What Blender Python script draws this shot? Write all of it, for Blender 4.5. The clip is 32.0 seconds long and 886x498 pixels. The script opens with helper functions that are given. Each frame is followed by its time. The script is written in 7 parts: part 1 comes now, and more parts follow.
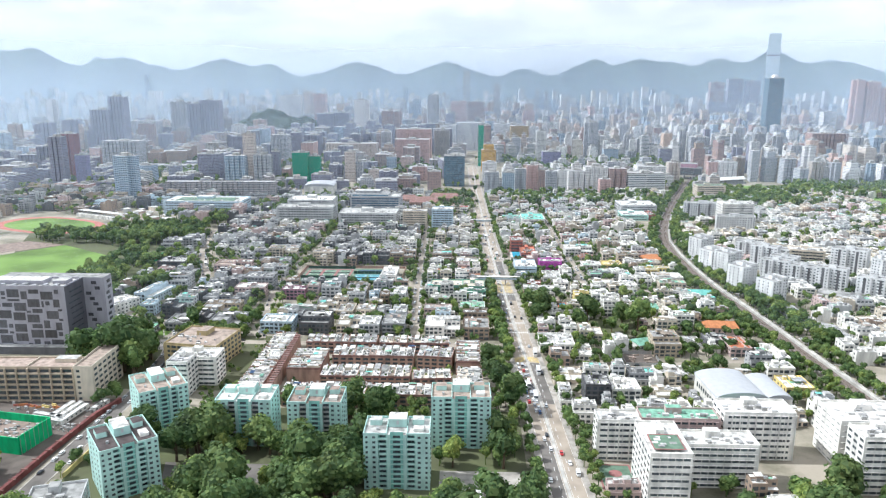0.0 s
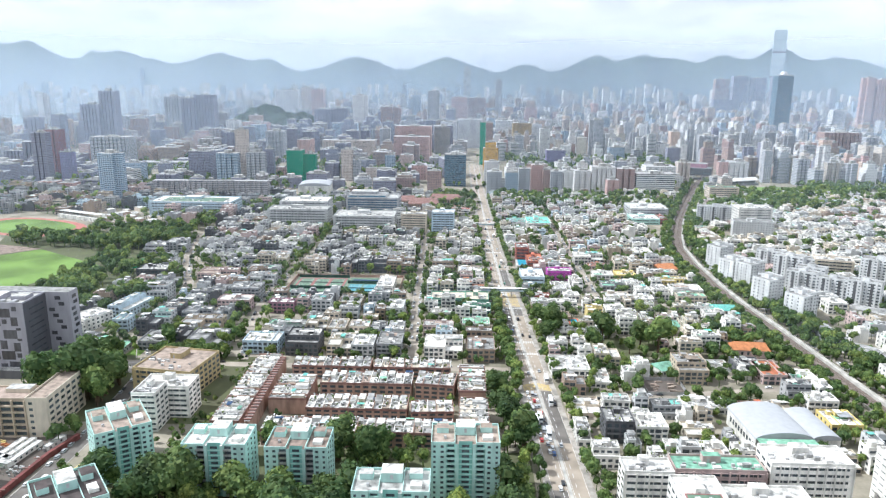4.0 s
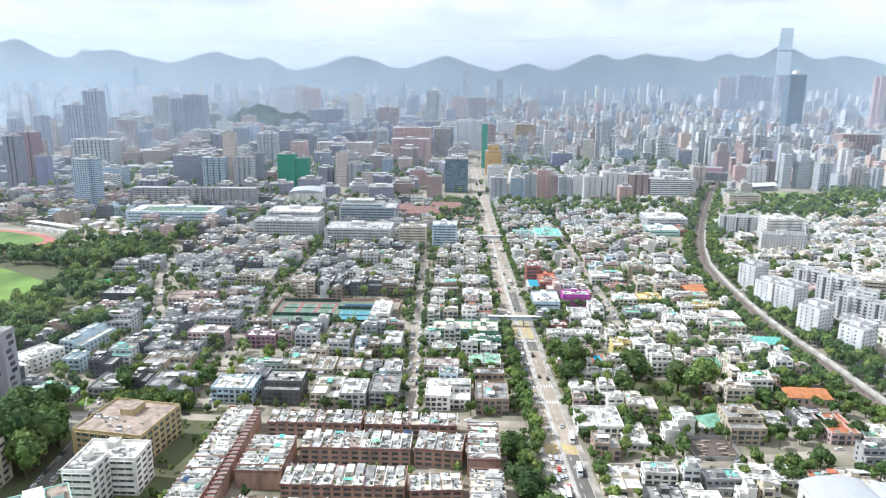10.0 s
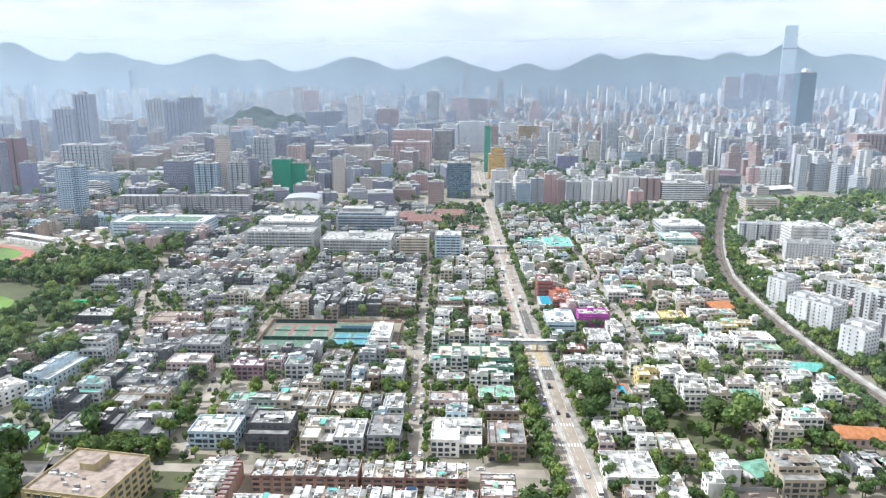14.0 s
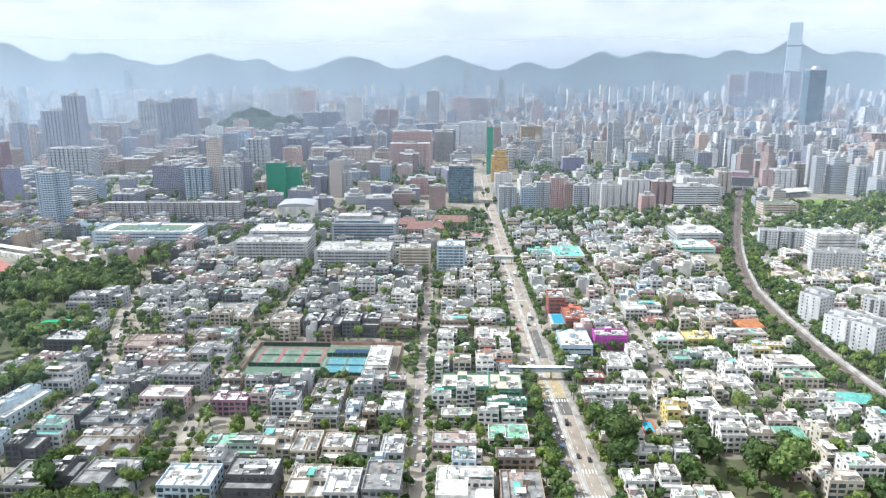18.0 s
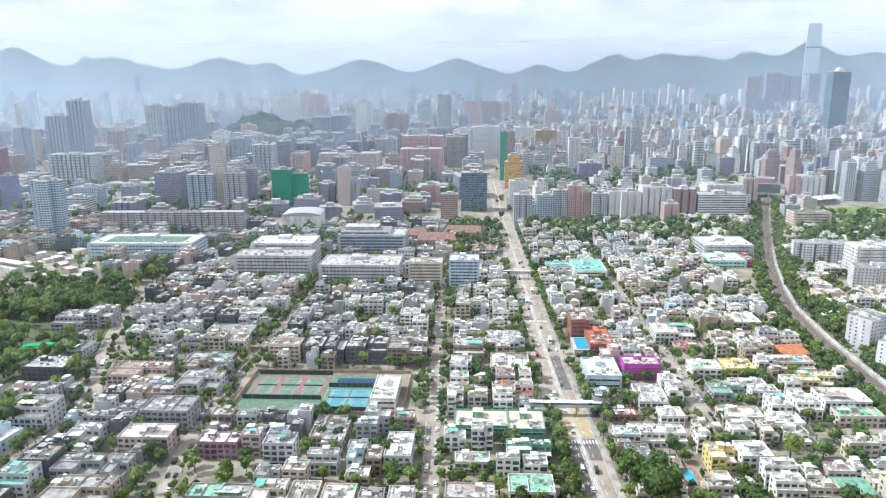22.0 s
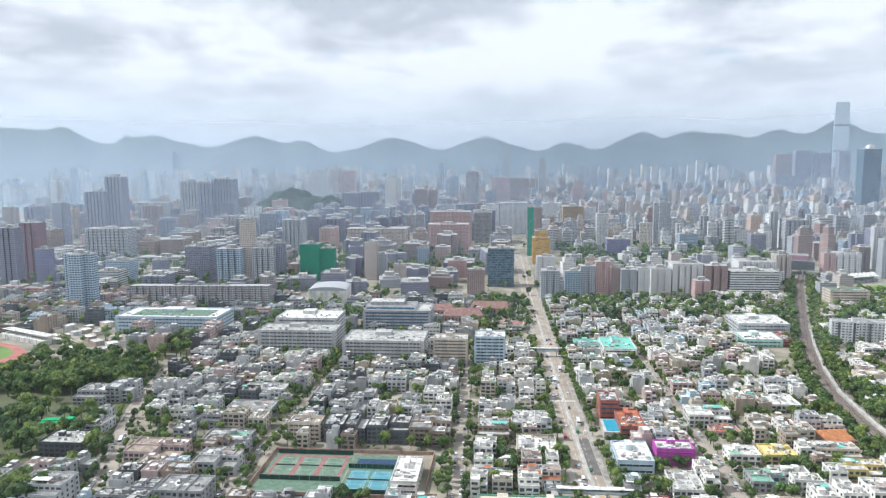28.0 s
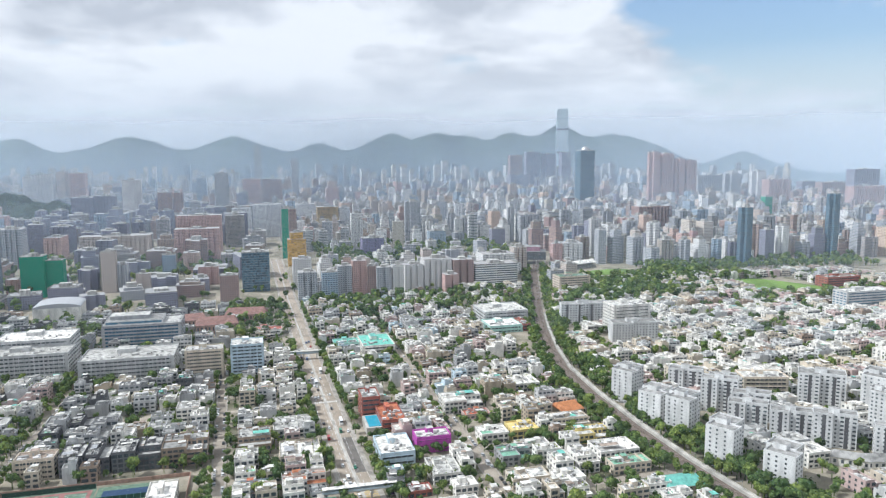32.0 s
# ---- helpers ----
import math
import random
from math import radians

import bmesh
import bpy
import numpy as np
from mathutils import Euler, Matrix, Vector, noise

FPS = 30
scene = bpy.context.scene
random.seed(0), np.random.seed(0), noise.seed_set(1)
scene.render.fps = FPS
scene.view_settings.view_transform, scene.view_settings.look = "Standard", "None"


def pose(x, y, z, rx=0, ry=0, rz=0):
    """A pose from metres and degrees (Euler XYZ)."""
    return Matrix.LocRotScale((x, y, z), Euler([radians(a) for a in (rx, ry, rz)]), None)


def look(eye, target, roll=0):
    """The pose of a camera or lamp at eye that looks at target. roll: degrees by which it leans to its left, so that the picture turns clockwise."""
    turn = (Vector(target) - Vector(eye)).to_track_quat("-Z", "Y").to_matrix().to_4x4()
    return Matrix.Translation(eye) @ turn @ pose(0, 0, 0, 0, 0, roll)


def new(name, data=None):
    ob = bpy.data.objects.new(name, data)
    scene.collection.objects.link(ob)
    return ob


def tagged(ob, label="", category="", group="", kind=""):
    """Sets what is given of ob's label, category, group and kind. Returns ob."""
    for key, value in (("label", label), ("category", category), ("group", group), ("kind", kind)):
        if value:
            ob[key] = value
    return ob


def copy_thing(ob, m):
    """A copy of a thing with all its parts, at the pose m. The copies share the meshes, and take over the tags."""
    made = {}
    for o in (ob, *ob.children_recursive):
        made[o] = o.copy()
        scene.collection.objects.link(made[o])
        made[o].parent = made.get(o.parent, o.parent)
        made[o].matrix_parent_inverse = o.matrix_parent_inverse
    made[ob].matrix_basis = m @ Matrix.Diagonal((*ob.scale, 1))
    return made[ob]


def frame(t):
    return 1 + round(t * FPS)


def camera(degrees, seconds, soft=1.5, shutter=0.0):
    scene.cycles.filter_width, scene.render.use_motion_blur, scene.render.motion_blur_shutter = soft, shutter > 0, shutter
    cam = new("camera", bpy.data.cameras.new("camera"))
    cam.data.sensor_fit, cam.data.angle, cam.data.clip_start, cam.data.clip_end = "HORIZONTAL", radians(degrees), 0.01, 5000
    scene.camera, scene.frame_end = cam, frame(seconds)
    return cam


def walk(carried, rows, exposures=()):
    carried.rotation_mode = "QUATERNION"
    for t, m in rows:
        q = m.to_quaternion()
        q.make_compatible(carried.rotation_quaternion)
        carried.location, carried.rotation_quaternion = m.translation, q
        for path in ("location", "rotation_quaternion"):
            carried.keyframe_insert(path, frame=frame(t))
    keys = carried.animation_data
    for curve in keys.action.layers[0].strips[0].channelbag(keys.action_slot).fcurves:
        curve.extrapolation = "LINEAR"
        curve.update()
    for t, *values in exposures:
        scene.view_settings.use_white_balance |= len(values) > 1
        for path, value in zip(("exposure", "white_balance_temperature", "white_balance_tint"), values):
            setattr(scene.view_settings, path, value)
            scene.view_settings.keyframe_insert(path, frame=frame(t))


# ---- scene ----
EXPO, KELVIN, TINT = 0.40, 5850, 8.0
CLOUD_D, CLOUD_L, HORIZON = (5.7, 5.85, 6.2), (8.8, 8.75, 8.8), (8.0, 8.2, 8.5)
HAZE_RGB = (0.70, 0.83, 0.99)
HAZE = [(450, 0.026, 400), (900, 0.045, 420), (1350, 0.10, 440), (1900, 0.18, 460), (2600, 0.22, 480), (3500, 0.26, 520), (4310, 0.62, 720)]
GAP = (0.640, 0.745, 0.190)
cam = camera(63.22, 32.0, soft=1.25)
PATH = [
    (0, 1.22, 2.20, 199.90, 76.897, -0.146, 2.028),
    (0.5, 0.71, 9.13, 199.63, 76.859, -0.158, 2.027),
    (1, 0.21, 16.05, 199.53, 76.828, -0.173, 2.023),
    (1.5, -0.22, 22.90, 199.66, 76.790, -0.209, 2.028),
    (2, -0.56, 29.65, 199.74, 76.762, -0.268, 2.039),
    (2.5, -0.96, 36.51, 199.84, 76.707, -0.314, 2.035),
    (3, -1.34, 43.50, 199.92, 76.650, -0.371, 2.026),
    (3.5, -1.86, 50.56, 199.85, 76.605, -0.404, 2.031),
    (5.5, -3.93, 79.01, 199.60, 76.447, -0.552, 2.027),
    (6, -4.46, 85.95, 199.65, 76.433, -0.566, 2.023),
    (6.5, -4.97, 92.83, 199.73, 76.421, -0.580, 2.027),
    (7, -5.52, 99.70, 199.86, 76.437, -0.574, 2.024),
    (7.5, -6.09, 106.59, 199.91, 76.449, -0.569, 2.007),
    (8, -6.66, 113.32, 199.91, 76.469, -0.563, 1.992),
    (8.5, -7.19, 119.93, 199.94, 76.492, -0.526, 1.965),
    (9, -7.70, 126.54, 200.00, 76.511, -0.491, 1.955),
    (9.5, -8.23, 133.23, 199.98, 76.525, -0.461, 1.930),
    (10, -8.83, 140.04, 199.91, 76.500, -0.411, 1.914),
    (10.5, -9.46, 146.84, 199.83, 76.519, -0.355, 1.906),
    (11, -10.16, 153.58, 199.74, 76.554, -0.298, 1.902),
    (11.5, -10.85, 160.31, 199.70, 76.565, -0.266, 1.892),
    (12, -11.48, 167.12, 199.65, 76.598, -0.211, 1.863),
    (12.5, -12.18, 174.02, 199.71, 76.608, -0.164, 1.860),
    (13, -12.70, 180.84, 199.81, 76.596, -0.110, 1.869),
    (13.5, -13.44, 187.46, 199.92, 76.556, -0.060, 1.865),
    (14, -14.07, 194.17, 199.99, 76.544, -0.028, 1.857),
    (14.5, -14.67, 200.96, 200.03, 76.543, 0.011, 1.851),
    (16.5, -17.08, 227.85, 200.12, 76.449, 0.155, 1.829),
    (17, -17.49, 234.58, 200.30, 76.452, 0.182, 1.821),
    (17.5, -17.72, 240.91, 200.28, 76.474, 0.194, 1.826),
    (18, -18.09, 247.10, 200.19, 76.485, 0.205, 1.815),
    (18.5, -18.43, 253.40, 200.07, 76.504, 0.203, 1.812),
    (19, -18.84, 259.89, 200.03, 76.534, 0.184, 1.804),
    (19.5, -19.28, 266.52, 199.96, 76.544, 0.184, 1.793),
    (20, -19.86, 273.17, 199.85, 76.539, 0.179, 1.765),
    (20.5, -20.28, 279.78, 199.78, 76.533, 0.168, 1.752),
    (21, -20.62, 286.15, 199.93, 76.594, 0.176, 1.747),
    (21.5, -20.92, 291.74, 200.09, 76.682, 0.270, 2.215),
    (22, -20.97, 296.19, 199.98, 76.732, 0.388, 2.694),
    (22.5, -20.79, 299.40, 199.89, 76.776, 0.508, 3.231),
    (23, -20.38, 301.47, 199.87, 76.832, 0.593, 3.761),
    (23.5, -19.89, 302.60, 199.78, 76.925, 0.622, 4.229),
    (24, -19.50, 303.00, 199.67, 76.988, 0.578, 4.605),
    (24.5, -19.41, 303.03, 199.65, 76.994, 0.562, 5.002),
    (25, -19.27, 303.00, 199.73, 77.246, 0.520, 5.409),
    (25.5, -19.23, 303.07, 199.89, 79.047, 0.482, 5.819),
    (26, -19.19, 303.00, 199.83, 81.054, 0.438, 6.153),
    (26.5, -19.19, 302.75, 199.46, 82.675, 0.401, 6.430),
    (28.5, -18.72, 303.06, 199.16, 82.697, 0.405, 3.627),
    (29, -18.64, 303.23, 199.23, 82.690, 0.398, 1.821),
    (29.5, -18.49, 303.44, 199.36, 82.693, 0.385, -0.187),
    (30, -18.37, 303.51, 199.47, 82.690, 0.363, -2.453),
    (30.5, -18.39, 303.43, 199.44, 82.681, 0.364, -4.959),
    (31, -18.31, 303.39, 199.46, 82.674, 0.371, -7.716),
    (31.5, -18.12, 303.43, 199.54, 82.651, 0.382, -11.056),
    (32, -18.02, 303.68, 199.67, 82.620, 0.393, -14.386),
]
walk(cam, [(t, pose(x, y, z, rx, ry, rz)) for t, x, y, z, rx, ry, rz in PATH], [(t, EXPO + e, k, TINT) for t, e, k in ((0.0, 0.0, KELVIN - 80), (24.5, -0.03, KELVIN - 60), (26.5, -0.21, KELVIN), (29.0, -0.28, KELVIN), (32.0, -0.36, KELVIN))])

# ---- world, sun ----
SUN_EL, SUN_AZ = 48.0, -82.0  # height above the horizon; clockwise from the road's direction (+y)


def make_world():
    w = bpy.data.worlds.new("sky")
    scene.world = w
    w.use_nodes = True
    nt = w.node_tree
    nt.nodes.clear()
    N, L = nt.nodes.new, nt.links.new
    out, bg = N("ShaderNodeOutputWorld"), N("ShaderNodeBackground")
    sky = N("ShaderNodeTexSky")
    sky.sky_type = "NISHITA"
    sky.sun_disc = False
    sky.sun_elevation, sky.sun_rotation = radians(SUN_EL), radians(SUN_AZ)
    sky.air_density, sky.dust_density = 1.0, 2.5
    tc, sep = N("ShaderNodeTexCoord"), N("ShaderNodeSeparateXYZ")
    L(tc.outputs["Generated"], sep.inputs[0])
    # flat cloud deck: direction divided by its height
    add = N("ShaderNodeMath")
    add.operation, add.inputs[1].default_value = "ADD", 0.22
    mx = N("ShaderNodeMath")
    mx.operation, mx.inputs[1].default_value = "MAXIMUM", 0.0
    L(sep.outputs[2], mx.inputs[0])
    L(mx.outputs[0], add.inputs[0])
    div = N("ShaderNodeVectorMath")
    div.operation = "DIVIDE"
    comb = N("ShaderNodeCombineXYZ")
    for i in range(3):
        L(add.outputs[0], comb.inputs[i])
    L(tc.outputs["Generated"], div.inputs[0])
    L(comb.outputs[0], div.inputs[1])
    mp = N("ShaderNodeMapping")
    mp.inputs["Scale"].default_value = (1.6, 1.45, 0.0)
    mp.inputs["Location"].default_value = (3.1, 0.4, 0.0)
    L(div.outputs[0], mp.inputs[0])
    n1 = N("ShaderNodeTexNoise")
    n1.inputs["Scale"].default_value, n1.inputs["Detail"].default_value, n1.inputs["Roughness"].default_value = 1.0, 9.0, 0.6
    n1.inputs["Distortion"].default_value = 0.15
    L(mp.outputs[0], n1.inputs["Vector"])
    ramp = N("ShaderNodeValToRGB")
    ramp.color_ramp.elements[0].position, ramp.color_ramp.elements[0].color = 0.40, (CLOUD_D[0], CLOUD_D[1], CLOUD_D[2], 1)
    ramp.color_ramp.elements[1].position, ramp.color_ramp.elements[1].color = 0.56, (CLOUD_L[0], CLOUD_L[1], CLOUD_L[2], 1)
    L(n1.outputs["Fac"], ramp.inputs[0])
    cov = N("ShaderNodeTexNoise")
    cov.inputs["Scale"].default_value, cov.inputs["Detail"].default_value = 1.6, 6.0
    mp2 = N("ShaderNodeMapping")
    mp2.inputs["Location"].default_value = (0.9, 5.3, 0.0)
    L(div.outputs[0], mp2.inputs[0])
    L(mp2.outputs[0], cov.inputs["Vector"])
    cr = N("ShaderNodeMapRange")
    cr.inputs["From Min"].default_value, cr.inputs["From Max"].default_value = 0.31, 0.42
    dot = N("ShaderNodeVectorMath")  # the clouds break up to the south-west
    dot.operation = "DOT_PRODUCT"
    dot.inputs[1].default_value = GAP
    L(tc.outputs["Generated"], dot.inputs[0])
    gp = N("ShaderNodeMapRange")
    gp.interpolation_type = "SMOOTHSTEP"
    gp.inputs["From Min"].default_value, gp.inputs["From Max"].default_value = 0.972, 0.998
    gp.inputs["To Min"].default_value, gp.inputs["To Max"].default_value = 0.0, 0.21
    L(dot.outputs["Value"], gp.inputs["Value"])
    sb = N("ShaderNodeMath")
    sb.operation = "SUBTRACT"
    L(cov.outputs["Fac"], sb.inputs[0])
    L(gp.outputs[0], sb.inputs[1])
    L(sb.outputs[0], cr.inputs["Value"])
    mix = N("ShaderNodeMix")
    mix.data_type = "RGBA"
    L(cr.outputs[0], mix.inputs["Factor"])
    lift = N("ShaderNodeVectorMath")  # thin high cloud brightens the blue
    lift.operation, lift.inputs["Scale"].default_value = "SCALE", 1.6
    L(sky.outputs[0], lift.inputs[0])
    L(lift.outputs[0], mix.inputs["A"])
    L(ramp.outputs[0], mix.inputs["B"])
    # pale haze near the horizon
    hz = N("ShaderNodeMapRange")
    hz.inputs["From Min"].default_value, hz.inputs["From Max"].default_value = 0.02, 0.14
    hz.inputs["To Min"].default_value, hz.inputs["To Max"].default_value = 0.9, 0.0
    L(mx.outputs[0], hz.inputs["Value"])
    mix2 = N("ShaderNodeMix")
    mix2.data_type = "RGBA"
    L(hz.outputs[0], mix2.inputs["Factor"])
    L(mix.outputs["Result"], mix2.inputs["A"])
    mix2.inputs["B"].default_value = (*HORIZON, 1)
    L(mix2.outputs["Result"], bg.inputs["Color"])
    bg.inputs["Strength"].default_value = 0.104
    L(bg.outputs[0], out.inputs["Surface"])


make_world()
sun = new("sun", bpy.data.lights.new("sun", "SUN"))
sun.data.energy, sun.data.angle, sun.data.color = 4.05, radians(0.7), (1.0, 0.96, 0.90)
_d = Vector((math.sin(radians(SUN_AZ)) * math.cos(radians(SUN_EL)), math.cos(radians(SUN_AZ)) * math.cos(radians(SUN_EL)), math.sin(radians(SUN_EL))))
sun.matrix_world = look(_d * 900, (0, 0, 0))

# ---- mesh helpers ----


class Build:
    """Collects faces with material slots; becomes one mesh."""

    def __init__(self):
        self.v, self.f, self.m = [], [], []

    def quad(self, a, b, c, d, mi=0):
        n = len(self.v)
        self.v += [a, b, c, d]
        self.f.append((n, n + 1, n + 2, n + 3))
        self.m.append(mi)

    def prism(self, pts, z0, z1, mi=0, top=None, bottom=False, grow=0.0):
        n, k = len(self.v), len(pts)
        cx, cy = sum(p[0] for p in pts) / k, sum(p[1] for p in pts) / k
        self.v += [(x, y, z0) for x, y in pts] + [(cx + (x - cx) * (1 + grow), cy + (y - cy) * (1 + grow), z1) for x, y in pts]
        for i in range(k):
            j = (i + 1) % k
            self.f.append((n + i, n + j, n + k + j, n + k + i))
            self.m.append(mi)
        self.f.append(tuple(n + k + i for i in range(k)))
        self.m.append(mi if top is None else top)
        if bottom:
            self.f.append(tuple(n + i for i in reversed(range(k))))
            self.m.append(mi)
        return self

    def box(self, x0, x1, y0, y1, z0, z1, mi=0, top=None, bottom=False):
        return self.prism([(x0, y0), (x1, y0), (x1, y1), (x0, y1)], z0, z1, mi, top, bottom)

    def rim(self, x0, x1, y0, y1, z0, z1, t=0.25, mi=0):
        self.box(x0, x1, y0, y0 + t, z0, z1, mi)
        self.box(x0, x1, y1 - t, y1, z0, z1, mi)
        self.box(x0, x0 + t, y0 + t, y1 - t, z0, z1, mi)
        self.box(x1 - t, x1, y0 + t, y1 - t, z0, z1, mi)
        return self

    def ring(self, x0, x1, y0, y1, z0, z1, t=0.25, mi=0):
        """A closed upstand as one connected piece."""
        n = len(self.v)
        for z in (z0, z1):
            for e in (0, t):
                self.v += [(x0 + e, y0 + e, z), (x1 - e, y0 + e, z), (x1 - e, y1 - e, z), (x0 + e, y1 - e, z)]
        for i in range(4):
            j = (i + 1) % 4
            self.f += [(n + i, n + j, n + 8 + j, n + 8 + i), (n + 4 + j, n + 4 + i, n + 12 + i, n + 12 + j), (n + 8 + i, n + 8 + j, n + 12 + j, n + 12 + i)]
            self.m += [mi] * 3
        return self

    def cyl(self, x, y, r, z0, z1, k=10, mi=0, r1=None):
        pts = [(x + r * math.cos(2 * math.pi * i / k), y + r * math.sin(2 * math.pi * i / k)) for i in range(k)]
        return self.prism(pts, z0, z1, mi, grow=0.0 if r1 is None else r1 / r - 1)

    def tube(self, a, b, r0, r1, k=6, mi=0):
        a, b = Vector(a), Vector(b)
        w = (b - a).normalized()
        u = w.orthogonal().normalized()
        s = w.cross(u)
        n = len(self.v)
        for c, r in ((a, r0), (b, r1)):
            self.v += [tuple(c + (u * math.cos(2 * math.pi * i / k) + s * math.sin(2 * math.pi * i / k)) * r) for i in range(k)]
        for i in range(k):
            j = (i + 1) % k
            self.f.append((n + i, n + j, n + k + j, n + k + i))
            self.m.append(mi)
        self.f.append(tuple(n + k + i for i in range(k)))
        self.m.append(mi)
        return self

    def mesh(self, name, mats):
        me = bpy.data.meshes.new(name)
        me.from_pydata(self.v, [], self.f)
        for mt in mats:
            me.materials.append(mt)
        if len(mats) > 1:
            me.polygons.foreach_set("material_index", self.m)
        me.update()
        return me


def part(name, b, mats, parent=None, label="", at=None):
    ob = new(name, b.mesh(name, mats if isinstance(mats, (list, tuple)) else [mats]))
    if parent is not None:
        ob.parent = parent
    if at is not None:
        ob.matrix_world = at
    return tagged(ob, label) if label else ob


def strip(pts, half0, half1, z, b, mi=0, thick=0.0):
    """A band along a line of (x, y), from half0 left of it to half1 right."""
    P = [Vector((x, y, 0)) for x, y in pts]
    prev = None
    for i, p in enumerate(P):
        d = (P[min(i + 1, len(P) - 1)] - P[max(i - 1, 0)]).normalized()
        s = Vector((d.y, -d.x, 0))
        a, c = p + s * half0, p + s * half1
        if prev is not None:
            a0, c0 = prev
            b.quad((a0.x, a0.y, z), (c0.x, c0.y, z), (c.x, c.y, z), (a.x, a.y, z), mi)
            if thick:
                b.quad((a0.x, a0.y, z - thick), (a0.x, a0.y, z), (a.x, a.y, z), (a.x, a.y, z - thick), mi)
                b.quad((c0.x, c0.y, z), (c0.x, c0.y, z - thick), (c.x, c.y, z - thick), (c.x, c.y, z), mi)
        prev = (a, c)
    return b


def lerp_line(pts, y):
    for (x0, y0), (x1, y1) in zip(pts, pts[1:]):
        if y0 <= y <= y1:
            return x0 + (x1 - x0) * (y - y0) / (y1 - y0)
    return pts[0][0] if y < pts[0][1] else pts[-1][0]


# ---- materials ----


def surface(name, rgb, rough=0.8, var=0.25, scale=0.25, fine=4.0, metal=0.0, spec=0.3, per_object=0.0, per_island=0.0, tint=None, bump=0.0):
    """A painted, stained surface: coarse stains and fine grain in world metres, some shift from object to object."""
    mt = bpy.data.materials.new(name)
    mt.use_nodes = True
    nt = mt.node_tree
    N, L = nt.nodes.new, nt.links.new
    bs = nt.nodes["Principled BSDF"]
    bs.inputs["Roughness"].default_value, bs.inputs["Metallic"].default_value = rough, metal
    bs.inputs["Specular IOR Level"].default_value = spec
    geo = N("ShaderNodeNewGeometry")
    n1, n2 = N("ShaderNodeTexNoise"), N("ShaderNodeTexNoise")
    n1.inputs["Scale"].default_value, n1.inputs["Detail"].default_value = scale, 5
    n2.inputs["Scale"].default_value, n2.inputs["Detail"].default_value = fine, 3
    run = N("ShaderNodeVectorMath")  # stains run down walls
    run.operation = "MULTIPLY"
    run.inputs[1].default_value = (1.0, 1.0, 0.3)
    L(geo.outputs["Position"], run.inputs[0])
    L(run.outputs[0], n1.inputs["Vector"])
    L(geo.outputs["Position"], n2.inputs["Vector"])
    mix = N("ShaderNodeMix")
    mix.data_type = "RGBA"
    dark = tint or tuple(c * (1 - 1.5 * var) if 1.5 * var < 0.9 else c * 0.1 for c in rgb)
    mix.inputs["A"].default_value, mix.inputs["B"].default_value = (*dark, 1), (*(min(c * (1 + 0.5 * var), 0.95) for c in rgb), 1)
    m1 = N("ShaderNodeMath")
    m1.operation, m1.inputs[1].default_value, m1.inputs[2].default_value = "MULTIPLY_ADD", 0.35, -0.17
    L(n2.outputs["Fac"], m1.inputs[0])
    m2 = N("ShaderNodeMapRange")
    m2.inputs["From Min"].default_value, m2.inputs["From Max"].default_value = 0.3, 0.62
    L(n1.outputs["Fac"], m2.inputs["Value"])
    m3 = N("ShaderNodeMath")
    m3.operation, m3.use_clamp = "ADD", True
    L(m1.outputs[0], m3.inputs[0])
    L(m2.outputs[0], m3.inputs[1])
    L(m3.outputs[0], mix.inputs["Factor"])
    col = mix.outputs["Result"]
    for amount, node in ((per_object, "ShaderNodeObjectInfo"), (per_island, None)):
        if amount:
            hsv = N("ShaderNodeHueSaturation")
            src = N(node).outputs["Random"] if node else geo.outputs["Random Per Island"]
            mr = N("ShaderNodeMapRange")
            mr.inputs["To Min"].default_value, mr.inputs["To Max"].default_value = 1 - amount, 1 + amount
            L(src, mr.inputs["Value"])
            L(mr.outputs[0], hsv.inputs["Value"])
            mh = N("ShaderNodeMapRange")
            mh.inputs["To Min"].default_value, mh.inputs["To Max"].default_value = 0.5 + amount * 0.06, 0.5 - amount * 0.06
            L(src, mh.inputs["Value"])
            L(mh.outputs[0], hsv.inputs["Hue"])
            L(col, hsv.inputs["Color"])
            col = hsv.outputs["Color"]
    L(col, bs.inputs["Base Color"])
    if bump:
        bp = N("ShaderNodeBump")
        bp.inputs["Strength"].default_value, bp.inputs["Distance"].default_value = bump, 0.1
        L(n2.outputs["Fac"], bp.inputs["Height"])
        L(bp.outputs[0], bs.inputs["Normal"])
    return mt


